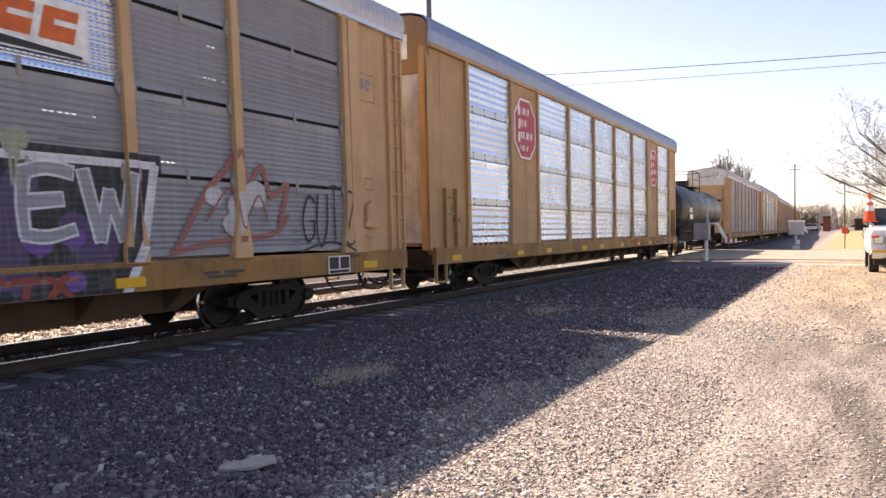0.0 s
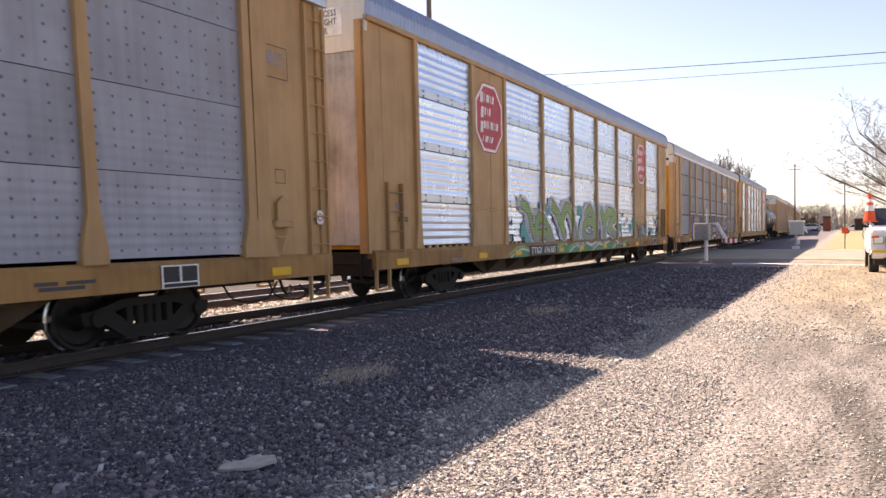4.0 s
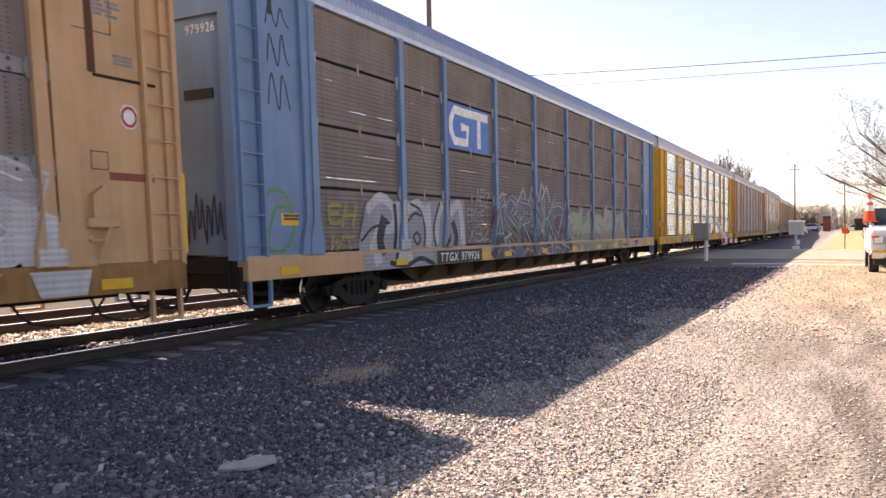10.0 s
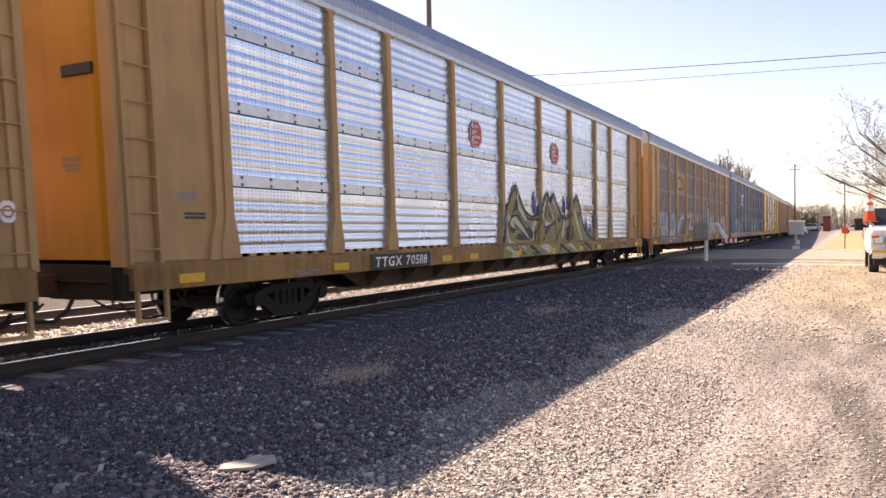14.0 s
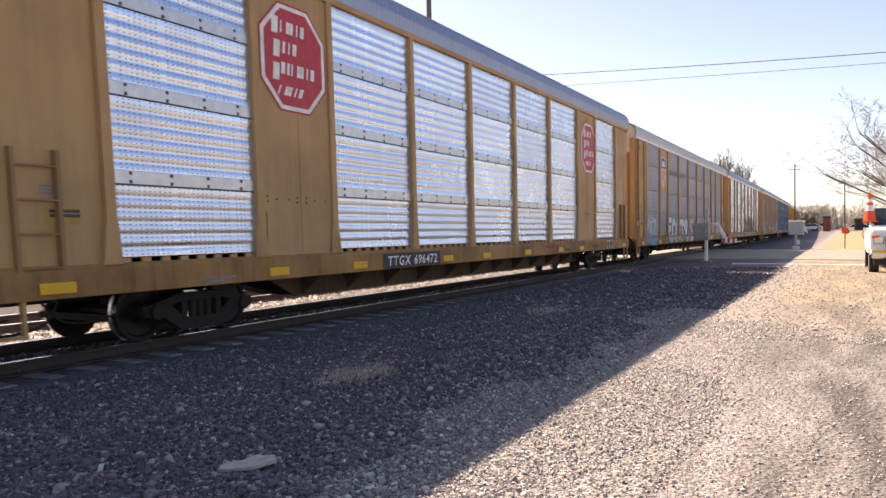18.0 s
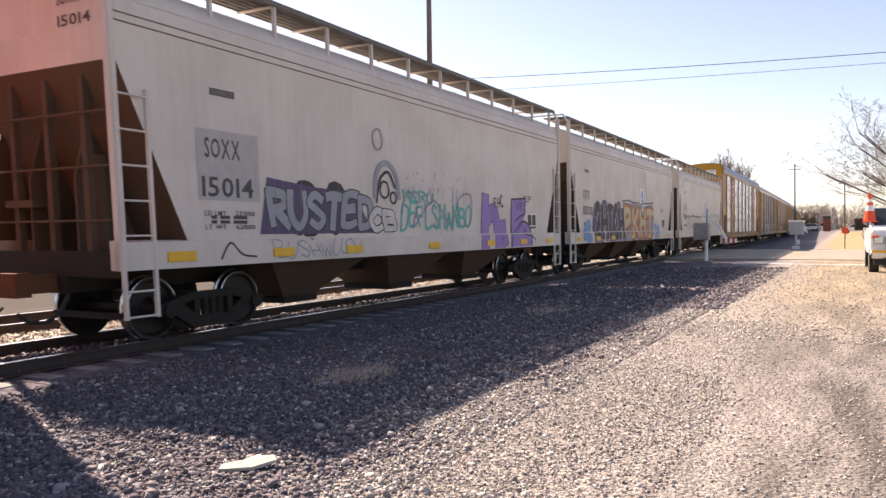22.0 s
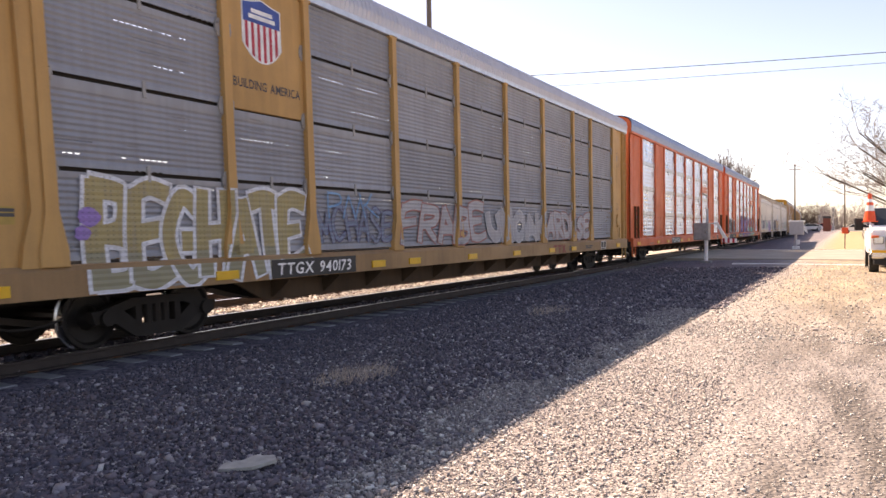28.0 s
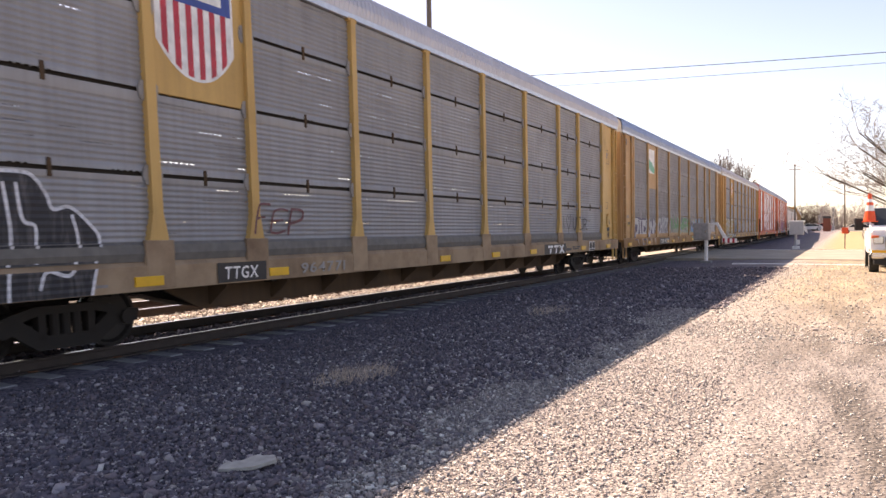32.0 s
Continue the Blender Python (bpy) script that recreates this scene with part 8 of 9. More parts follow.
    m.word("ZMYSRKA", 15.6, 22.7, 0.82, 2.2, 0.17, P["sage"], P["slate"], 0.018, low=P["khaki"], low_at=0.45, jig=0.2, wide=1.1, spike=True)
    m.cloud(15.8, 17.6, 1.8, 2.1, P["slate"], 3, 0.16)
    m.done("faded cream and sage graffiti")
    m = Mural(car, FILM_B, 146, -0.18)
    m.line([(0.9, 1.3), (0.72, 1.8), (1.0, 2.2), (1.4, 2.1), (1.55, 1.6), (1.3, 1.25), (0.9, 1.3), (1.1, 1.9), (1.5, 1.9)], 0.035, P["green"])
    m.done("green ring tag")


def mural_grey_script(car):
    m = Mural(car, FILM_C, 51, -0.1)
    m.poly([(1.8, 1.75), (3.0, 1.5), (2.7, 0.95), (7.0, 0.85), (8.8, 1.9), (8.9, 2.2), (6.9, 1.5), (6.0, 2.4), (3.2, 2.3)], P["slate"])
    m.word("THOOP", 2.5, 7.1, 0.98, 2.4, 0.2, P["grey"], P["slate"], 0.03, jig=0.1, wide=0.95, shine=P["white"], low=P["pearl"], low_at=0.4)
    m.line([(6.9, 1.3), (7.6, 1.85), (8.2, 2.15), (8.9, 2.1)], 0.19, P["pearl"], True, 0.35)
    m.line([(1.9, 1.7), (2.6, 1.85), (3.2, 2.3)], 0.03, P["pearl"])
    m.line([(1.9, 1.62), (2.8, 1.6), (3.0, 1.1)], 0.03, P["pearl"])
    m.done("white and grey graffiti letters with an arrow tail")
    m = Mural(car, FILM_C, 52, -0.1)
    m.poly([(10.3, 1.46), (15.3, 1.42), (15.3, 1.62), (10.3, 1.68)], P["pink"])
    for pts, r in (([(10.3, 2.2), (10.8, 2.35), (11.1, 2.1), (10.5, 1.6)], 0.13), ([(11.9, 2.4), (11.85, 1.6)], 0.16), ([(12.1, 2.1), (12.4, 2.2)], 0.1), ([(13.3, 1.6), (13.1, 2.0), (13.5, 2.2), (13.7, 1.6)], 0.12), ([(14.6, 1.6), (14.7, 2.2), (15.1, 2.2), (15.2, 1.6)], 0.12)):
        m.line(pts, r, P["pink"])
    m.line([(10.25, 1.42), (15.3, 1.38)], 0.012, P["red"], False)
    m.done("pale pink graffiti letters")
    m = Mural(car, FILM_C, 53, -0.1)
    m.word("ANIKS", 16.7, 25.3, 0.98, 2.35, 0.17, P["ghost"], P["pearl"], 0.05, jig=0.16, wide=1.0, low=P["pearl"], low_at=0.4, shine=P["white"])
    m.poly([(24.6, 2.1), (26.0, 1.5), (25.8, 0.8), (25.2, 0.8), (24.9, 1.6)], P["pearl"])
    m.done("white outlined graffiti letters")


def mural_hills(car):
    """A row of pointed hills with folded shading, blue plumes between them."""
    m = Mural(car, FILM_C, 61, 0.1)
    K, C, O, B = P["black"], P["cream"], P["ochre"], P["navy"]
    for y, z, a, b in ((14.3, 2.25, 0.16, 0.26), (14.75, 2.1, 0.26, 0.16), (16.95, 2.2, 0.2, 0.24), (17.35, 2.3, 0.16, 0.18), (19.3, 1.5, 0.18, 0.26), (19.75, 1.35, 0.18, 0.22), (20.25, 1.75, 0.14, 0.24), (12.1, 1.7, 0.2, 0.4), (12.0, 1.3, 0.2, 0.3)):
        m.blob(y, z, a, b, B, 0.25)
        m.poly([(y - a * 0.7, z + b * 0.6), (y + a * 0.7, z + b * 0.6), (y, z + b * 1.9)], B)
        m.line([(y - a, z + 0.1), (y - a * 0.2, z + b * 1.2)], 0.015, P["sky"])
    ridge = [(11.9, 1.2), (12.15, 1.9), (12.45, 2.3), (12.9, 2.76), (13.25, 2.4), (13.6, 2.08), (14.2, 1.92), (14.85, 2.1), (15.2, 2.45), (15.46, 2.66), (15.7, 2.38), (15.95, 2.66), (16.3, 2.32), (16.9, 1.9), (17.5, 2.0), (17.9, 2.35), (18.25, 2.66), (18.6, 2.3), (18.95, 1.7), (19.6, 1.25), (20.6, 1.1)]
    m.poly(ridge + [(20.9, 0.72), (11.9, 0.72)], P["moss"])
    tops = ((12.9, 2.7, 12.0, 14.2), (15.46, 2.6, 14.4, 16.2), (15.95, 2.6, 15.2, 17.2), (18.25, 2.6, 17.4, 19.6))
    for k in range(26):
        y, z = m.rng.uniform(12.0, 19.6), m.rng.uniform(0.85, 1.9)
        m.line([(y, z), (y + 0.25, z - 0.1), (y + 0.6, z - 0.14)], 0.09, (P["olive"], P["khaki"], O)[k % 3], True, 0.5)
    # pale folds, dark hollows and thin black creases
    for pts in (((12.99, 2.47), (13.13, 2.19), (13.68, 1.82)), ((12.64, 1.9), (13.05, 1.72), (13.83, 1.37)), ((12.39, 1.89), (12.55, 1.75), (12.75, 1.65)), ((15.23, 2.35), (15.02, 1.99), (15.22, 1.74), (15.65, 1.69)), ((15.52, 2.42), (15.88, 2.12), (15.96, 1.86)), ((15.97, 2.45), (16.44, 2.09), (16.91, 1.99)), ((14.38, 1.78), (14.2, 1.5), (14.19, 1.26)), ((14.94, 1.09), (15.56, 0.91), (15.86, 0.73)), ((12.49, 0.87), (12.75, 0.83), (13.07, 0.68)), ((12.67, 1.11), (13.08, 1.04), (13.42, 0.98)), ((18.02, 2.14), (18.32, 1.71), (18.76, 1.19)), ((16.95, 1.88), (16.86, 1.47), (16.77, 1.3)), ((17.13, 1.76), (17.31, 1.35)), ((12.16, 1.63), (12.33, 1.32), (12.63, 1.11))):
        m.line(pts, 0.05, P["hollow"], True, 0.6, off=(0.04, -0.12))
        m.line(pts, 0.095, P["bone"], True, 0.7)
    for pts in (((12.99, 2.39), (12.73, 2.06), (12.8, 2.02), (13.03, 2.1)), ((12.83, 1.3), (13.09, 1.44), (13.38, 1.42), (13.59, 1.33), (13.88, 1.25), (13.13, 1.25)), ((12.42, 1.65), (12.72, 1.55), (13.04, 1.59), (12.72, 1.45), (12.46, 1.49)), ((13.78, 1.68), (14.2, 1.43), (14.14, 1.27), (13.86, 1.36)), ((14.26, 1.5), (14.56, 1.57), (14.28, 1.24)), ((15.15, 1.51), (15.5, 1.59), (15.43, 1.43), (15.14, 1.36)), ((15.51, 2.16), (15.88, 1.8), (15.51, 1.95)), ((16.23, 1.92), (16.78, 1.87), (16.43, 1.75)), ((17.22, 1.64), (17.7, 1.65), (17.6, 1.19), (17.03, 1.21)), ((18.28, 2.15), (18.61, 2.1), (18.43, 1.84))):
        m.poly(pts, P["hollow"])
    for pts in (((13.0, 2.64), (12.95, 2.38), (12.73, 2.04), (12.4, 1.67)), ((13.01, 2.35), (13.15, 1.93), (13.8, 1.41), (14.14, 1.31)), ((12.64, 1.88), (13.01, 1.93), (13.59, 1.59), (14.2, 1.45)), ((13.63, 2.04), (13.81, 1.86), (14.82, 1.84)), ((14.89, 1.84), (14.56, 1.59), (14.31, 1.21)), ((15.48, 2.47), (15.15, 1.74), (14.91, 1.24)), ((15.52, 2.47), (15.96, 2.02), (16.18, 1.37), (16.1, 1.15)), ((15.97, 2.5), (16.52, 2.04), (17.05, 1.94)), ((15.22, 1.59), (16.11, 1.75)), ((16.92, 2.45), (17.0, 1.99)), ((16.96, 1.93), (16.26, 1.26)), ((17.05, 1.94), (17.31, 1.17)), ((17.76, 1.95), (18.0, 1.21)), ((18.34, 2.54), (18.77, 1.97), (19.11, 1.52), (20.11, 1.16)), ((12.17, 1.13), (12.71, 1.1), (13.03, 0.83), (13.12, 0.7)), ((13.96, 0.9), (14.36, 0.69)), ((14.19, 0.89), (14.54, 0.7)), ((16.42, 0.97), (16.09, 0.72)), ((17.12, 0.88), (17.68, 0.67)), ((18.53, 1.0), (19.22, 0.71))):
        m.line(pts, 0.034, K)
    for k in range(9):
        y = 12.1 + k * 0.85
        m.line([(y, 1.08), (y + 0.4, 0.95), (y + 0.8, 0.82)], 0.07, (P["bone"], P["olive"], K)[k % 3], True, 0.4)
    m.line(ridge, 0.035, K)
    for cy, cz, a, b in tops:
        m.line([(cy, cz - 0.1), (cy, cz + 0.14)], 0.03, K, False)
    m.done("olive, cream and black pointed hills graffiti")
    m = Mural(car, FILM_C, 62, 0.1)
    m.word("OBAES", 18.95, 20.2, 2.05, 2.35, 0.014, P["rust"], None, jig=0.2)
    m.done("red tag")


def mural_white_row(car):
    m = Mural(car, FILM_B, 71)
    m.cloud(1.8, 4.1, 0.85, 1.8, P["teal"], 10, 0.3)
    m.word("KAZ", 1.9, 4.1, 0.85, 2.05, 0.15, P["pearl"], P["navy"], 0.03, low=P["sky"], low_at=0.4, jig=0.15)
    m.done("teal and white graffiti")
    m = Mural(car, FILM_B, 72)
    m.word("EOUTS", 6.7, 12.4, 0.82, 2.1, 0.17, P["white"], P["black"], 0.045, low=P["ghost"], low_at=0.35, jig=0.1, drop=P["black"], by=(-0.1, -0.08))
    m.done("white graffiti letters with black outlines")
    m = Mural(car, FILM_B, 73)
    m.cloud(18.2, 21.4, 0.9, 2.2, P["red"], 12, 0.36)
    m.cloud(18.4, 19.6, 0.85, 1.3, P["navy"], 4, 0.24)
    m.word("SWAMBEO", 12.9, 21.4, 0.85, 2.25, 0.15, P["pearl"], P["plum"], 0.05, low=P["pink"], low_at=0.3, jig=0.12, halo=P["rust"], halo_rim=0.08)
    m.done("white, red and dark blue graffiti letters")


def murals_hopper_outline(car):
    m = Mural(car, FILM_H, 81)
    K = SMOOTH["black"]
    m.word("GREETR", 2.6, 7.6, 1.5, 2.2, 0.13, SMOOTH["pale"], K, 0.022, jig=0.08, wide=1.0)
    m.line([(2.5, 2.2), (3.3, 2.28), (3.4, 2.18), (4.2, 2.26), (4.35, 2.34), (5.0, 2.24), (5.9, 2.28), (6.6, 2.22), (7.2, 2.28), (7.8, 2.3)], 0.028, K, False)
    for k in range(9):
        y = 2.9 + 0.58 * k
        m.line([(y, 1.42), (y + 0.12, 1.28), (y + 0.3, 1.08)], 0.02, K)
    m.word("SOPK", 7.85, 8.35, 1.78, 1.96, 0.014, K, None, jig=0.2)
    m.done("thin black graffiti outlines")
    m = Mural(car, FILM_H, 82)
    m.word("GAMCVEE", 9.2, 14.6, 1.45, 2.36, 0.15, SMOOTH["ghost"], SMOOTH["teal"], 0.035, jig=0.1, wide=1.0)
    m.line([(9.0, 1.5), (9.6, 2.0), (10.6, 2.3), (11.6, 2.48), (12.2, 2.36), (13.6, 2.46), (14.6, 2.25)], 0.022, SMOOTH["teal"])
    for k in range(8):
        y = 9.6 + 0.62 * k
        m.line([(y, 1.42), (y + 0.04, 1.1)], 0.05, SMOOTH["teal"] if k % 2 else SMOOTH["ghost"], False)
    m.done("pale graffiti letters outlined in teal")
    for y in (4.8, 7.65, 9.95, 12.0, 14.8):
        part("strip", bevelled(1.498, 1.506, y - 0.045, y + 0.045, 1.55, 2.06, 0.002), M["reflector"], car, "amber reflective strip")


def murals_hopper_orange(car):
    m = Mural(car, FILM_H, 83)
    m.cloud(2.6, 6.6, 1.1, 2.3, SMOOTH["plum"], 18, 0.4)
    m.word("2HTCH", 2.9, 6.9, 1.08, 2.55, 0.17, SMOOTH["black"], SMOOTH["pearl"], 0.03, jig=0.08, drop=SMOOTH["plum"], by=(-0.12, -0.06), wide=0.95)
    m.cloud(1.2, 2.6, 1.1, 1.7, SMOOTH["sky"], 7, 0.25)
    m.done("black graffiti letters with pale outlines")
    m = Mural(car, FILM_H, 84)
    K = SMOOTH["black"]
    m.line([(6.7, 2.66), (7.6, 2.72), (8.6, 2.64), (9.2, 2.66), (9.35, 2.4), (9.6, 2.72), (9.8, 2.58), (10.4, 2.66), (11.2, 2.68), (12.25, 2.74), (12.2, 2.3), (12.35, 1.6)], 0.03, K, False)
    m.poly([(6.75, 2.6), (9.15, 2.6), (9.35, 2.35), (9.6, 2.65), (9.9, 2.52), (12.15, 2.66), (12.15, 2.0), (12.3, 1.9), (12.25, 1.3), (11.6, 1.02), (6.9, 1.02)], SMOOTH["grey"])
    m.word("PKHT", 6.8, 12.2, 0.98, 2.62, 0.28, SMOOTH["orange"], K, 0.04, jig=0.04, wide=0.84)
    m.word("PKHT", 6.8, 12.2, 1.16, 2.44, 0.13, SMOOTH["cream"], None, jig=0.02, wide=0.76)
    for k in range(26):
        r = m.rng.uniform(0.04, 0.1)
        m.blob(m.rng.uniform(7.0, 11.2), m.rng.uniform(1.1, 2.3), r, r, SMOOTH["red"], 0.08)
    m.drips(7.0, 12.0, 1.5, 0.3, SMOOTH["rust"], 18, 0.012)
    m.done("orange and cream graffiti letters with red spots")
    m = Mural(car, FILM_H, 88)
    m.cloud(12.4, 13.5, 1.1, 1.7, SMOOTH["sky"], 9, 0.22)
    m.line([(12.85, 1.95), (12.95, 1.65), (12.9, 1.5)], 0.05, SMOOTH["pearl"])
    m.word("NSOS", 12.4, 13.4, 1.1, 1.32, 0.02, SMOOTH["pale"], None, jig=0.2)
    m.done("blue graffiti patch")
    plate(car, "touch_up_patch", SMOOTH["pearl"], [(10.5, 4.1), (10.85, 4.0), (11.05, 2.9), (10.8, 2.86)], 1.4975, True, "pale patch of fresh paint")


def murals_hopper_purple(car):
    m = Mural(car, FILM_H, 85)
    m.cloud(2.7, 5.9, 1.6, 2.2, SMOOTH["black"], 20, 0.26)
    m.poly([(2.65, 1.5), (2.85, 2.4), (4.0, 2.3), (5.2, 2.25), (5.9, 1.5)], SMOOTH["plum"])
    m.word("RUSTED", 2.85, 5.85, 1.54, 2.28, 0.08, SMOOTH["grey"], SMOOTH["black"], 0.025, jig=0.15)
    m.word("CB", 5.75, 6.7, 1.5, 2.0, 0.07, SMOOTH["ghost"], SMOOTH["black"], 0.02, jig=0.1)
    # a looping sketch of arcs and rings above the letters
    m.line([(5.95, 2.2), (6.05, 2.7), (6.4, 2.88), (6.75, 2.65), (6.85, 2.2)], 0.06, SMOOTH["grey"])
    m.line([(6.0, 2.1), (6.15, 2.55), (6.45, 2.7), (6.7, 2.4)], 0.03, SMOOTH["black"])
    for y, z, r in ((6.3, 2.35, 0.16), (6.62, 2.2, 0.11)):
        m.line([(y + r * math.cos(k * 0.7), z + r * math.sin(k * 0.7)) for k in range(10)], 0.022, SMOOTH["black"])
    m.line([(6.1 + 0.17 * math.cos(k * 0.7), 3.32 + 0.2 * math.sin(k * 0.7)) for k in range(10)], 0.02, SMOOTH["grey"])
    m.done("grey and white graffiti on a black ground")
    m = Mural(car, FILM_H, 86)
    m.word("DEFLSHANBO", 6.9, 10.2, 1.55, 2.1, 0.035, SMOOTH["teal"], None, jig=0.3)
    m.word("NERU", 7.0, 8.3, 2.1, 2.4, 0.025, SMOOTH["teal"], None, jig=0.3)
    m.line([(6.9, 1.9), (7.2, 2.35), (7.6, 2.1), (7.4, 1.6), (8.3, 2.2), (9.1, 1.7), (9.6, 2.3), (10.2, 2.35), (10.15, 1.7), (9.7, 1.65)], 0.014, SMOOTH["slate"])
    m.drips(7.0, 10.0, 2.5, 0.4, SMOOTH["grey"], 16, 0.008)
    for k in range(18):
        m.blob(m.rng.uniform(7.0, 9.6), m.rng.uniform(2.2, 2.9), 0.02, 0.03, SMOOTH["grey"], 0.4)
    m.done("thin teal scrawl")
    m = Mural(car, FILM_H, 87)
    V, L = SMOOTH["violet"], SMOOTH["plum"]
    for grow, mat in ((0.03, L), (0.0, V)):
        m.line([(10.95, 1.15), (11.0, 1.8), (11.05, 2.35)], 0.22, mat, True, 0.8, grow=grow)
        m.line([(11.0, 1.75), (11.5, 2.0), (11.75, 1.6), (11.75, 1.15)], 0.2, mat, grow=grow)
        m.line([(12.1, 1.7), (12.2, 1.2)], 0.17, mat, grow=grow)
        m.poly([(12.6 - grow, 1.08), (12.72 - grow, 2.36 + grow), (13.75 + grow, 2.42 + grow), (13.68 + grow, 2.0), (13.45 + grow, 1.78), (13.8, 1.72 + grow), (14.03 + grow, 1.58 + grow), (14.12 + grow, 1.35), (14.12 + grow, 1.08)], mat)
    K = SMOOTH["black"]
    m.line([(12.64, 1.08), (12.72, 2.36), (13.75, 2.42), (13.68, 2.0)], 0.028, K, False)
    m.line([(13.68, 2.0), (13.3, 1.9), (12.95, 1.78)], 0.024, K)
    m.line([(13.5, 1.8), (13.2, 1.66), (12.95, 1.5), (12.9, 1.44), (13.1, 1.43)], 0.024, K)
    m.line([(13.45, 1.78), (13.8, 1.74), (14.03, 1.6), (14.13, 1.38), (14.05, 1.1)], 0.028, K)
    m.line([(13.1, 1.43), (13.25, 1.6), (13.5, 1.72)], 0.02, K)
    m.line([(13.6, 1.6), (13.75, 1.5), (13.78, 1.4), (13.62, 1.42), (13.66, 1.55)], 0.016, K)
    m.line([(12.7, 1.44), (13.6, 1.42), (14.3, 1.3), (14.4, 1.2)], 0.018, K)
    m.line([(11.4, 1.55), (11.35, 1.3)], 0.05, SMOOTH["pale"], False)
    m.word("VRS", 12.95, 13.75, 2.06, 2.32, 0.018, L, None, jig=0.05)
    m.word("FHC", 11.55, 12.15, 2.1, 2.42, 0.018, SMOOTH["black"], None, jig=0.2)
    m.done("purple graffiti letters")
    m = Mural(car, FILM_H, 89)
    m.word("BUSHWUSY", 2.9, 5.4, 1.1, 1.38, 0.014, SMOOTH["grey"], None, jig=0.3)
    m.line([(1.75, 1.15), (1.95, 1.38), (2.2, 1.2), (2.5, 1.16)], 0.016, SMOOTH["black"])
    m.done("thin grey scrawl on the sill")


def mural_orange_first(car):
    m = Mural(car, FILM_A, 91, 0.38)
    K, W = P["black"], P["white"]
    letters = ([(2.55, 2.0), (2.25, 2.08), (2.1, 1.75), (2.4, 1.45), (2.35, 1.05), (2.05, 0.85)], [(2.85, 0.82), (2.9, 1.5), (2.95, 2.05)], [(2.95, 2.02), (3.3, 1.95), (3.3, 1.6), (2.95, 1.45)],
               [(3.5, 0.85), (3.65, 1.5), (3.7, 2.05)], [(3.7, 2.0), (4.05, 1.9), (4.1, 1.3), (4.1, 0.85)], [(3.6, 1.45), (4.05, 1.45)], [(4.45, 0.85), (4.48, 1.5), (4.5, 2.05)], [(4.8, 0.85), (4.85, 2.0)], [(4.9, 1.95), (5.25, 1.9), (5.4, 1.4), (5.45, 0.8)])
    for grow, mat in ((0.065, W), (0.0, K)):
        m.poly([(1.85, 0.72), (1.9, 1.15), (5.55, 1.12), (5.6, 0.72)], K)
        m.line([(5.5, 1.15), (5.75, 0.95)], 0.1, mat, False, grow=grow)
        m.poly([(5.62 - grow, 0.78), (5.75, 1.45 + grow), (6.1 + grow, 1.15)], mat)
        for pts in letters:
            m.line(pts, 0.2, mat, True, 0.9, grow=grow)
    m.blob(2.45, 1.66, 0.05, 0.09, W), m.blob(3.12, 1.72, 0.07, 0.11, W), m.blob(3.8, 1.18, 0.07, 0.12, W)
    for y in (2.62, 3.38, 4.3):
        m.line([(y, 1.2), (y + 0.06, 0.95), (y - 0.06, 0.8)], 0.03, W, False)
    m.line([(1.9, 0.8), (1.95, 1.3), (2.05, 1.05)], 0.04, W, False)
    m.done("black graffiti letters outlined in white")
    m = Mural(car, FILM_A, 95, 0.38)
    m.word("POOG", 1.2, 1.76, 0.79, 1.09, 0.024, W, None, jig=0.12)
    m.line([(1.38 + 0.09 * math.cos(k * 0.8), 1.24 + 0.04 * math.sin(k * 0.8)) for k in range(9)], 0.02, W)
    m.word("OSKP", 6.85, 8.75, 1.35, 2.1, 0.028, P["rust"], None, jig=0.15)
    m.word("OI", 7.3, 8.3, 1.75, 2.25, 0.024, P["rust"], None, jig=0.2)
    m.word("BSL", 22.75, 25.0, 1.45, 2.0, 0.045, P["rust"], None, jig=0.05)
    m.done("small white and dull red tags")
    m = Mural(car, FILM_A, 92, 0.38)
    m.cloud(9.7, 16.0, 1.0, 2.3, P["plum"], 40, 0.34)
    for k in range(12):
        m.blob(9.9 + k * 0.52, 2.42, 0.2, 0.16, K, 0.3)
    m.cloud(10.0, 15.8, 0.85, 2.0, P["navy"], 16, 0.22)
    for k in range(14):
        y, z = m.rng.uniform(9.9, 15.8), m.rng.uniform(0.9, 2.2)
        m.line([(y, z), (y + 0.25, z + 0.1)], 0.05, P["sky"], False)
    m.word("ASKYTL", 9.9, 16.1, 0.76, 2.42, 0.19, P["violet"], P["plum"], 0.03, low=P["purple"], low_at=0.5, jig=0.2, wide=1.12, spike=True, drop=K, by=(0.08, -0.07), shine=P["pink"])
    m.done("purple and violet interlocking graffiti")
    m = Mural(car, FILM_A, 93, 0.38)
    m.cloud(16.1, 21.4, 1.7, 2.3, P["violet"], 16, 0.24)
    m.cloud(16.4, 21.2, 0.85, 1.4, P["teal"], 26, 0.26)
    m.cloud(17.4, 18.4, 0.8, 0.95, P["rust"], 4, 0.14)
    m.word("AMZWYV", 16.2, 21.3, 1.15, 2.36, 0.13, P["rust"], P["plum"], 0.022, low=P["teal"], low_at=0.34, jig=0.24, wide=1.1, spike=True)
    m.line([(16.2, 1.2), (17.4, 1.45), (18.6, 1.3), (19.8, 1.5), (20.9, 1.3)], 0.05, P["teal"])
    for y in (17.0, 18.0, 19.1, 20.2):
        m.line([(y, 1.35), (y + 0.2, 1.05), (y + 0.45, 0.8)], 0.05, P["teal"])
        m.line([(y - 0.08, 1.35), (y + 0.12, 1.05), (y + 0.37, 0.8)], 0.014, P["plum"])
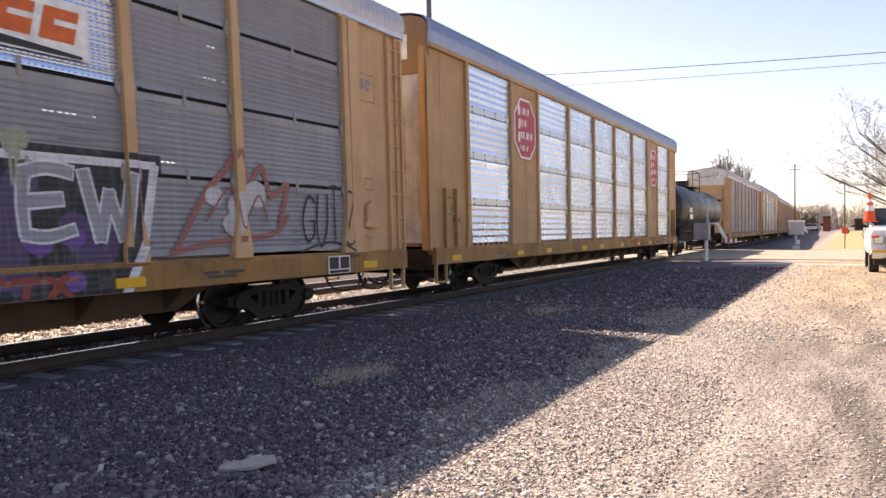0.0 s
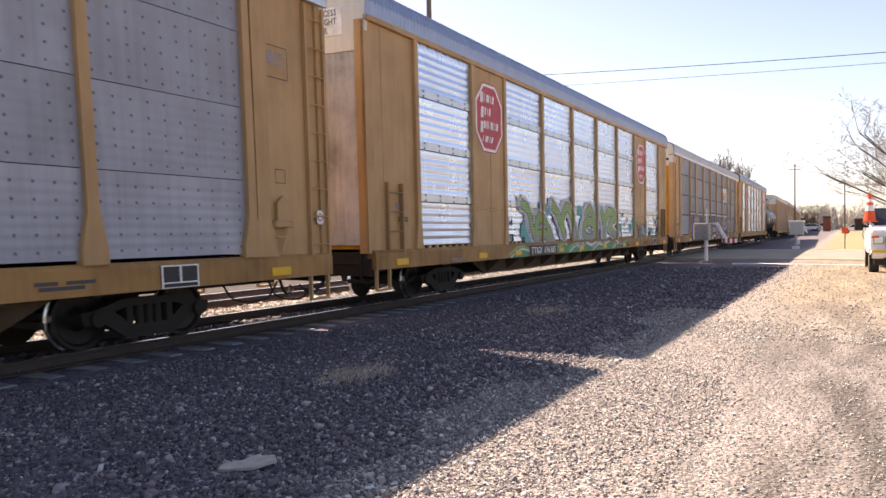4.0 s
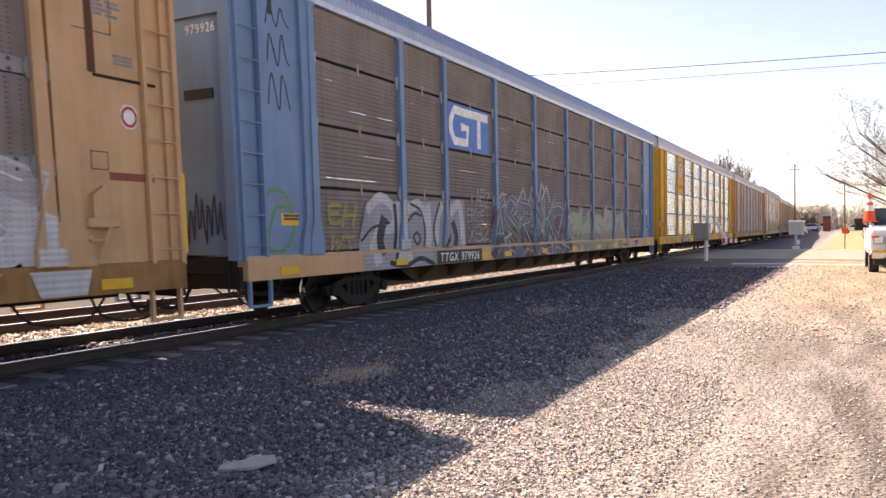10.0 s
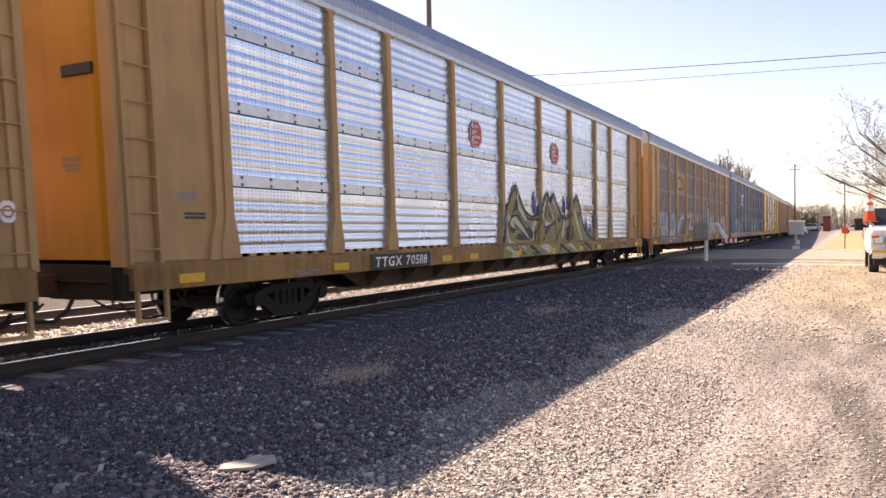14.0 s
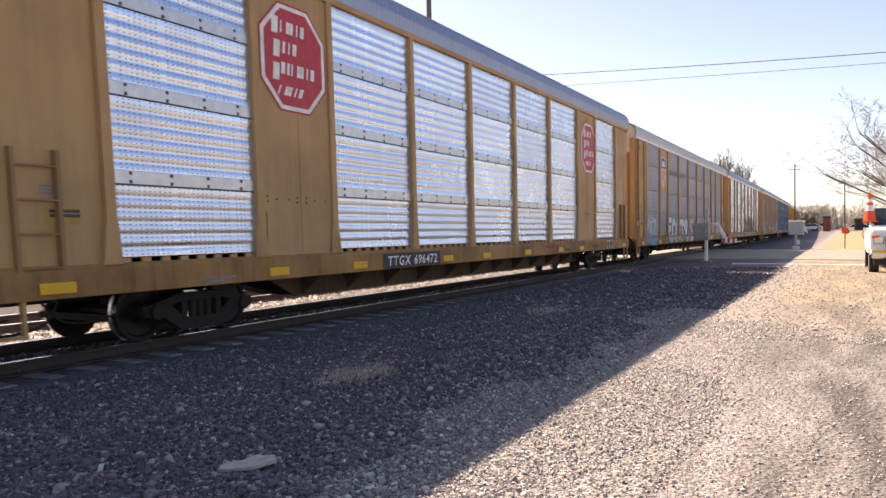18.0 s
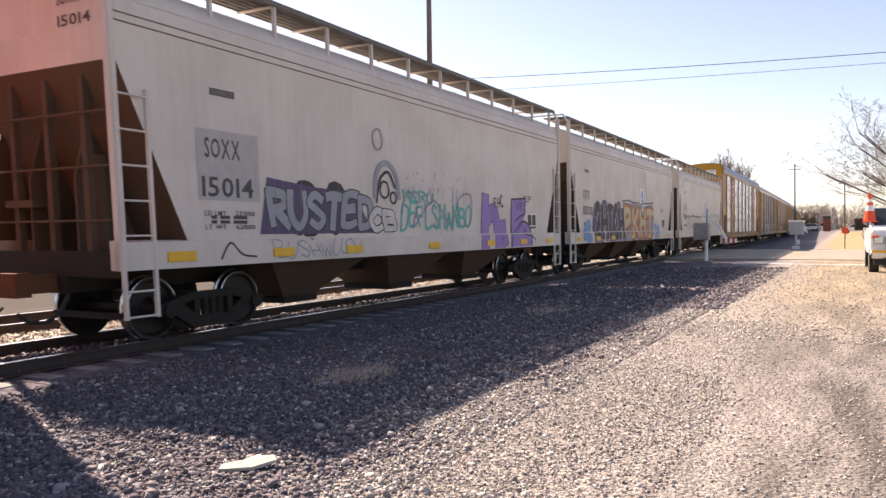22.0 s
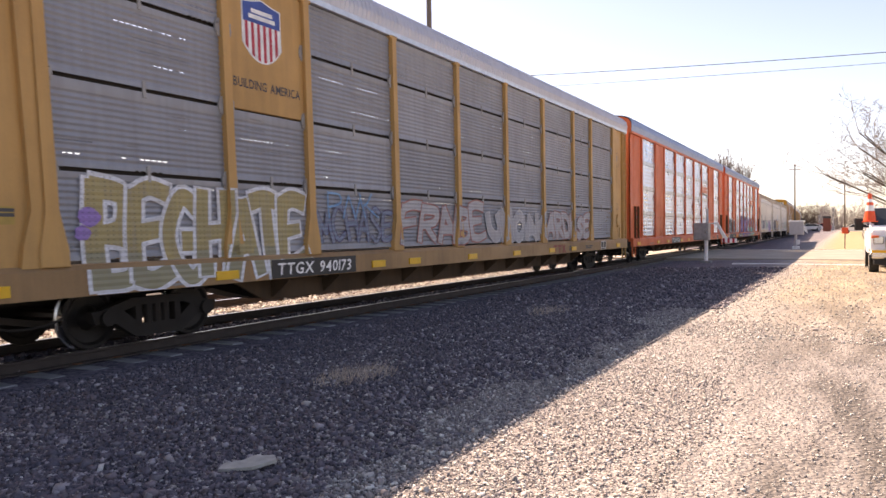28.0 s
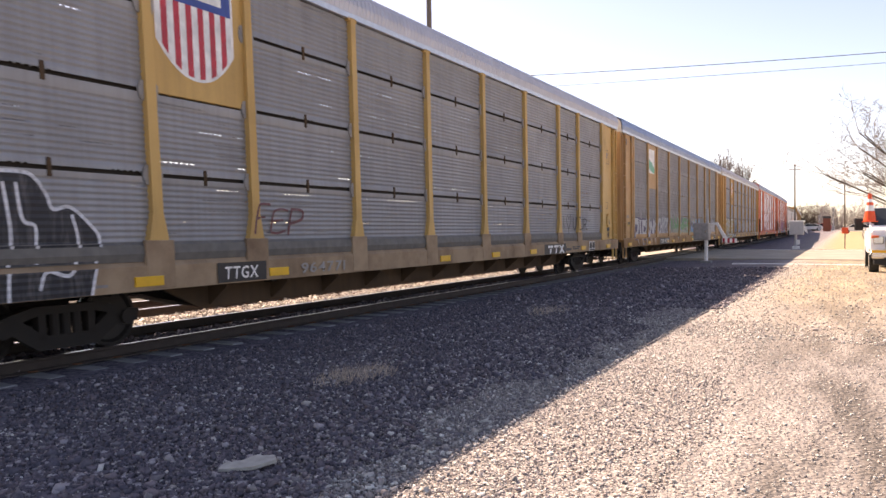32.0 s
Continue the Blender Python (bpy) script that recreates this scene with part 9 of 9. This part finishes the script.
    m.done("dull red and teal spiked graffiti")


def mural_pale_outline(car):
    m = Mural(car, FILM_B, 101, 0.2)
    m.word("BEGHATE", 2.25, 6.35, 0.82, 2.2, 0.13, P["ochre"], P["white"], 0.06, jig=0.12, wide=1.0, low=P["khaki"], low_at=0.3)
    m.cloud(2.0, 2.6, 1.4, 1.9, P["violet"], 2, 0.12)
    m.done("ochre graffiti letters with thick white outlines")
    m = Mural(car, FILM_B, 102, 0.2)
    m.word("MCHASE", 6.75, 9.2, 1.3, 1.95, 0.045, P["slate"], P["plum"], 0.015, jig=0.25)
    m.word("PNK", 7.0, 8.6, 1.75, 2.2, 0.02, P["sky"], None, jig=0.2)
    m.done("dark blue scrawl")
    m = Mural(car, FILM_B, 103, 0.2)
    m.word("FRABE", 9.5, 13.6, 1.2, 2.15, 0.1, P["ghost"], P["rust"], 0.035, jig=0.15, wide=1.0)
    m.word("UNOAK", 13.8, 18.0, 1.2, 2.05, 0.12, P["ghost"], P["pearl"], 0.03, jig=0.15)
    m.word("ARDKSE", 18.1, 22.4, 1.2, 2.05, 0.11, P["ghost"], P["rust"], 0.03, jig=0.2)
    m.done("pale graffiti letters outlined in dull red")


def mural_grey_words(car):
    m = Mural(car, FILM_C, 111, 0.15)
    m.poly([(1.85, 1.95), (2.3, 2.05), (5.3, 1.95), (5.9, 1.3), (5.3, 1.15), (2.1, 1.1)], P["plum"])
    m.word("DIDON", 1.95, 5.75, 1.12, 2.0, 0.14, P["pearl"], P["black"], 0.03, jig=0.12, wide=1.0, drop=P["plum"], by=(-0.12, -0.05))
    m.line([(1.85, 2.0), (2.5, 1.98), (3.1, 1.9), (4.2, 1.92), (5.0, 2.0)], 0.025, P["pearl"])
    for k in range(9):
        y = 2.3 + k * 0.42
        m.line([(y, 1.1), (y + 0.12, 0.95), (y + 0.2, 0.8)], 0.045, P["black"] if k % 2 else P["pearl"], True, 0.4)
    m.blob(3.2, 2.1, 0.08, 0.16, P["ghost"], 0.4), m.blob(4.2, 2.0, 0.07, 0.15, P["ghost"], 0.4)
    m.done("white graffiti letters with black folds")
    m = Mural(car, FILM_C, 112, 0.15)
    m.word("TO", 5.85, 6.6, 1.4, 1.8, 0.06, P["pearl"], P["black"], 0.02, jig=0.2)
    m.word("CHYPO", 6.7, 9.15, 1.2, 2.1, 0.085, P["pearl"], P["slate"], 0.02, jig=0.12)
    m.done("white graffiti letters")
    m = Mural(car, FILM_C, 113, 0.15)
    m.cloud(10.0, 14.8, 1.3, 2.0, P["sage"], 20, 0.22)
    m.word("NYKAES", 9.9, 15.0, 1.18, 2.2, 0.11, P["green"], P["ghost"], 0.022, low=P["sage"], low_at=0.35, jig=0.25, wide=1.1, spike=True)
    m.cloud(11.2, 12.6, 1.4, 1.7, P["sky"], 3, 0.14)
    m.done("green graffiti")
    m = Mural(car, FILM_C, 114, 0.15)
    m.poly([(15.6, 0.75), (15.6, 1.95), (16.4, 2.08), (18.3, 1.98), (18.5, 1.5), (18.6, 0.75)], P["sage"])
    m.cloud(15.6, 18.6, 0.9, 1.9, P["slate"], 16, 0.2)
    m.cloud(15.7, 18.5, 0.8, 1.2, P["khaki"], 8, 0.18)
    m.word("MTJK", 15.65, 18.5, 0.8, 2.05, 0.13, P["sky"], P["pink"], 0.03, low=P["green"], low_at=0.4, jig=0.15, wide=1.0)
    for k in range(110):
        y, z = 15.65 + 2.8 * (k * 0.618 % 1.0), 0.8 + 1.05 * (k * 0.381 % 1.0)
        a, b = m.rng.uniform(-0.28, 0.28), m.rng.uniform(0.1, 0.32)
        m.line([(y, z), (y + a, z + b * 0.5), (y + a * 0.4, z + b)], m.rng.uniform(0.018, 0.045), (P["plum"], P["green"], P["slate"], P["pink"], P["sage"], P["black"])[k % 6], True, 0.5)
    m.done("blue, green and pink graffiti")
    m = Mural(car, FILM_C, 115, 0.15)
    m.word("LANUNAK", 19.7, 24.6, 1.06, 2.1, 0.1, P["ghost"], P["pearl"], 0.025, jig=0.2, wide=1.0, drop=P["brown_gap"])
    m.cloud(20.6, 23.2, 2.0, 2.3, P["brown_gap"], 8, 0.2)
    m.done("white sprayed letters")


def mural_black_lines(car):
    m = Mural(car, FILM_LIP, 121)
    K, W = P["black"], P["white"]
    shape = [(0.9, 0.72), (0.9, 2.0), (2.6, 2.22), (3.1, 2.22), (3.3, 2.0), (3.38, 1.82), (3.6, 1.85), (3.85, 1.65), (3.98, 1.45), (3.85, 1.1), (3.75, 0.72)]
    m.poly(shape, K)
    for pts in (shape[2:], [(2.72, 0.74), (2.75, 1.1), (2.85, 1.5), (2.8, 2.1)], [(2.95, 2.1), (3.0, 1.7), (3.15, 1.6), (3.1, 1.2)], [(3.62, 1.75), (3.68, 1.4), (3.5, 1.05), (3.2, 1.1), (3.1, 0.9)], [(1.2, 0.9), (1.5, 1.9), (1.9, 1.2), (2.3, 1.95)]):
        m.line(pts, 0.022, W)
    m.done("black graffiti with thin white lines")
    m = Mural(car, FILM_LIP, 122)
    m.word("I", 21.1, 21.5, 1.55, 1.98, 0.02, K, None, jig=0.02)
    m.line([(21.75, 1.55), (21.55, 1.85), (21.68, 2.0), (21.8, 1.88), (21.95, 2.02), (22.02, 1.85), (21.78, 1.55), (21.76, 1.4)], 0.018, K, False)
    m.word("UDUR", 22.2, 23.75, 1.5, 1.95, 0.022, K, None, jig=0.08)
    m.word("FEP", 6.7, 8.0, 1.5, 1.95, 0.02, P["maroon"], None, jig=0.2)
    m.done("thin black tag")


mural_dark_boxes(rack_2), mural_green(rack_3), mural_grey_blue(rack_6), mural_grey_script(rack_7), mural_hills(rack_8), mural_white_row(rack_9)
murals_hopper_outline(hopper_11), murals_hopper_orange(hopper_12), murals_hopper_purple(hopper_13)
mural_orange_first(rack_14), mural_pale_outline(rack_16), mural_grey_words(rack_17), mural_black_lines(rack_18)

# ---- what moves ----


def place_on_line(rear, length):
    a, b = on_track(rear), on_track(rear + length)
    d = b - a
    return pose(a.x, a.y, 0, 0, 0, math.degrees(math.atan2(-d.x, d.y)))


def motions():
    """The train runs away along the line; wheels roll while they pass the viewer."""
    for car, rear, length in TRAIN:
        walk(car, [(t, place_on_line(rear + SPEED * t, length)) for t in range(0, 33, 2)])
    rears = {car.name: rear for car, rear, length in TRAIN}
    for w, car, y, r in WHEELS:
        rear = rears[car.name]
        x0, z0 = w.location.x, w.location.z
        t0, t1 = max(0.0, (-3 - rear - y) / SPEED), min(32.0, (45 - rear - y) / SPEED)
        if t1 <= t0:
            continue
        k0, k1 = math.ceil(t0 * FPS), math.floor(t1 * FPS)
        rows = [(0.0, 0.0)] if k0 > 1 else []
        rows += [(k / FPS, -math.degrees((k - k0) / FPS * SPEED / r)) for k in range(k0, k1 + 1)]
        if k1 < 32 * FPS - 1:
            rows.append((32.0, rows[-1][1]))
        walk(w, [(t, pose(x0, y, z0, a)) for t, a in rows])


motions()
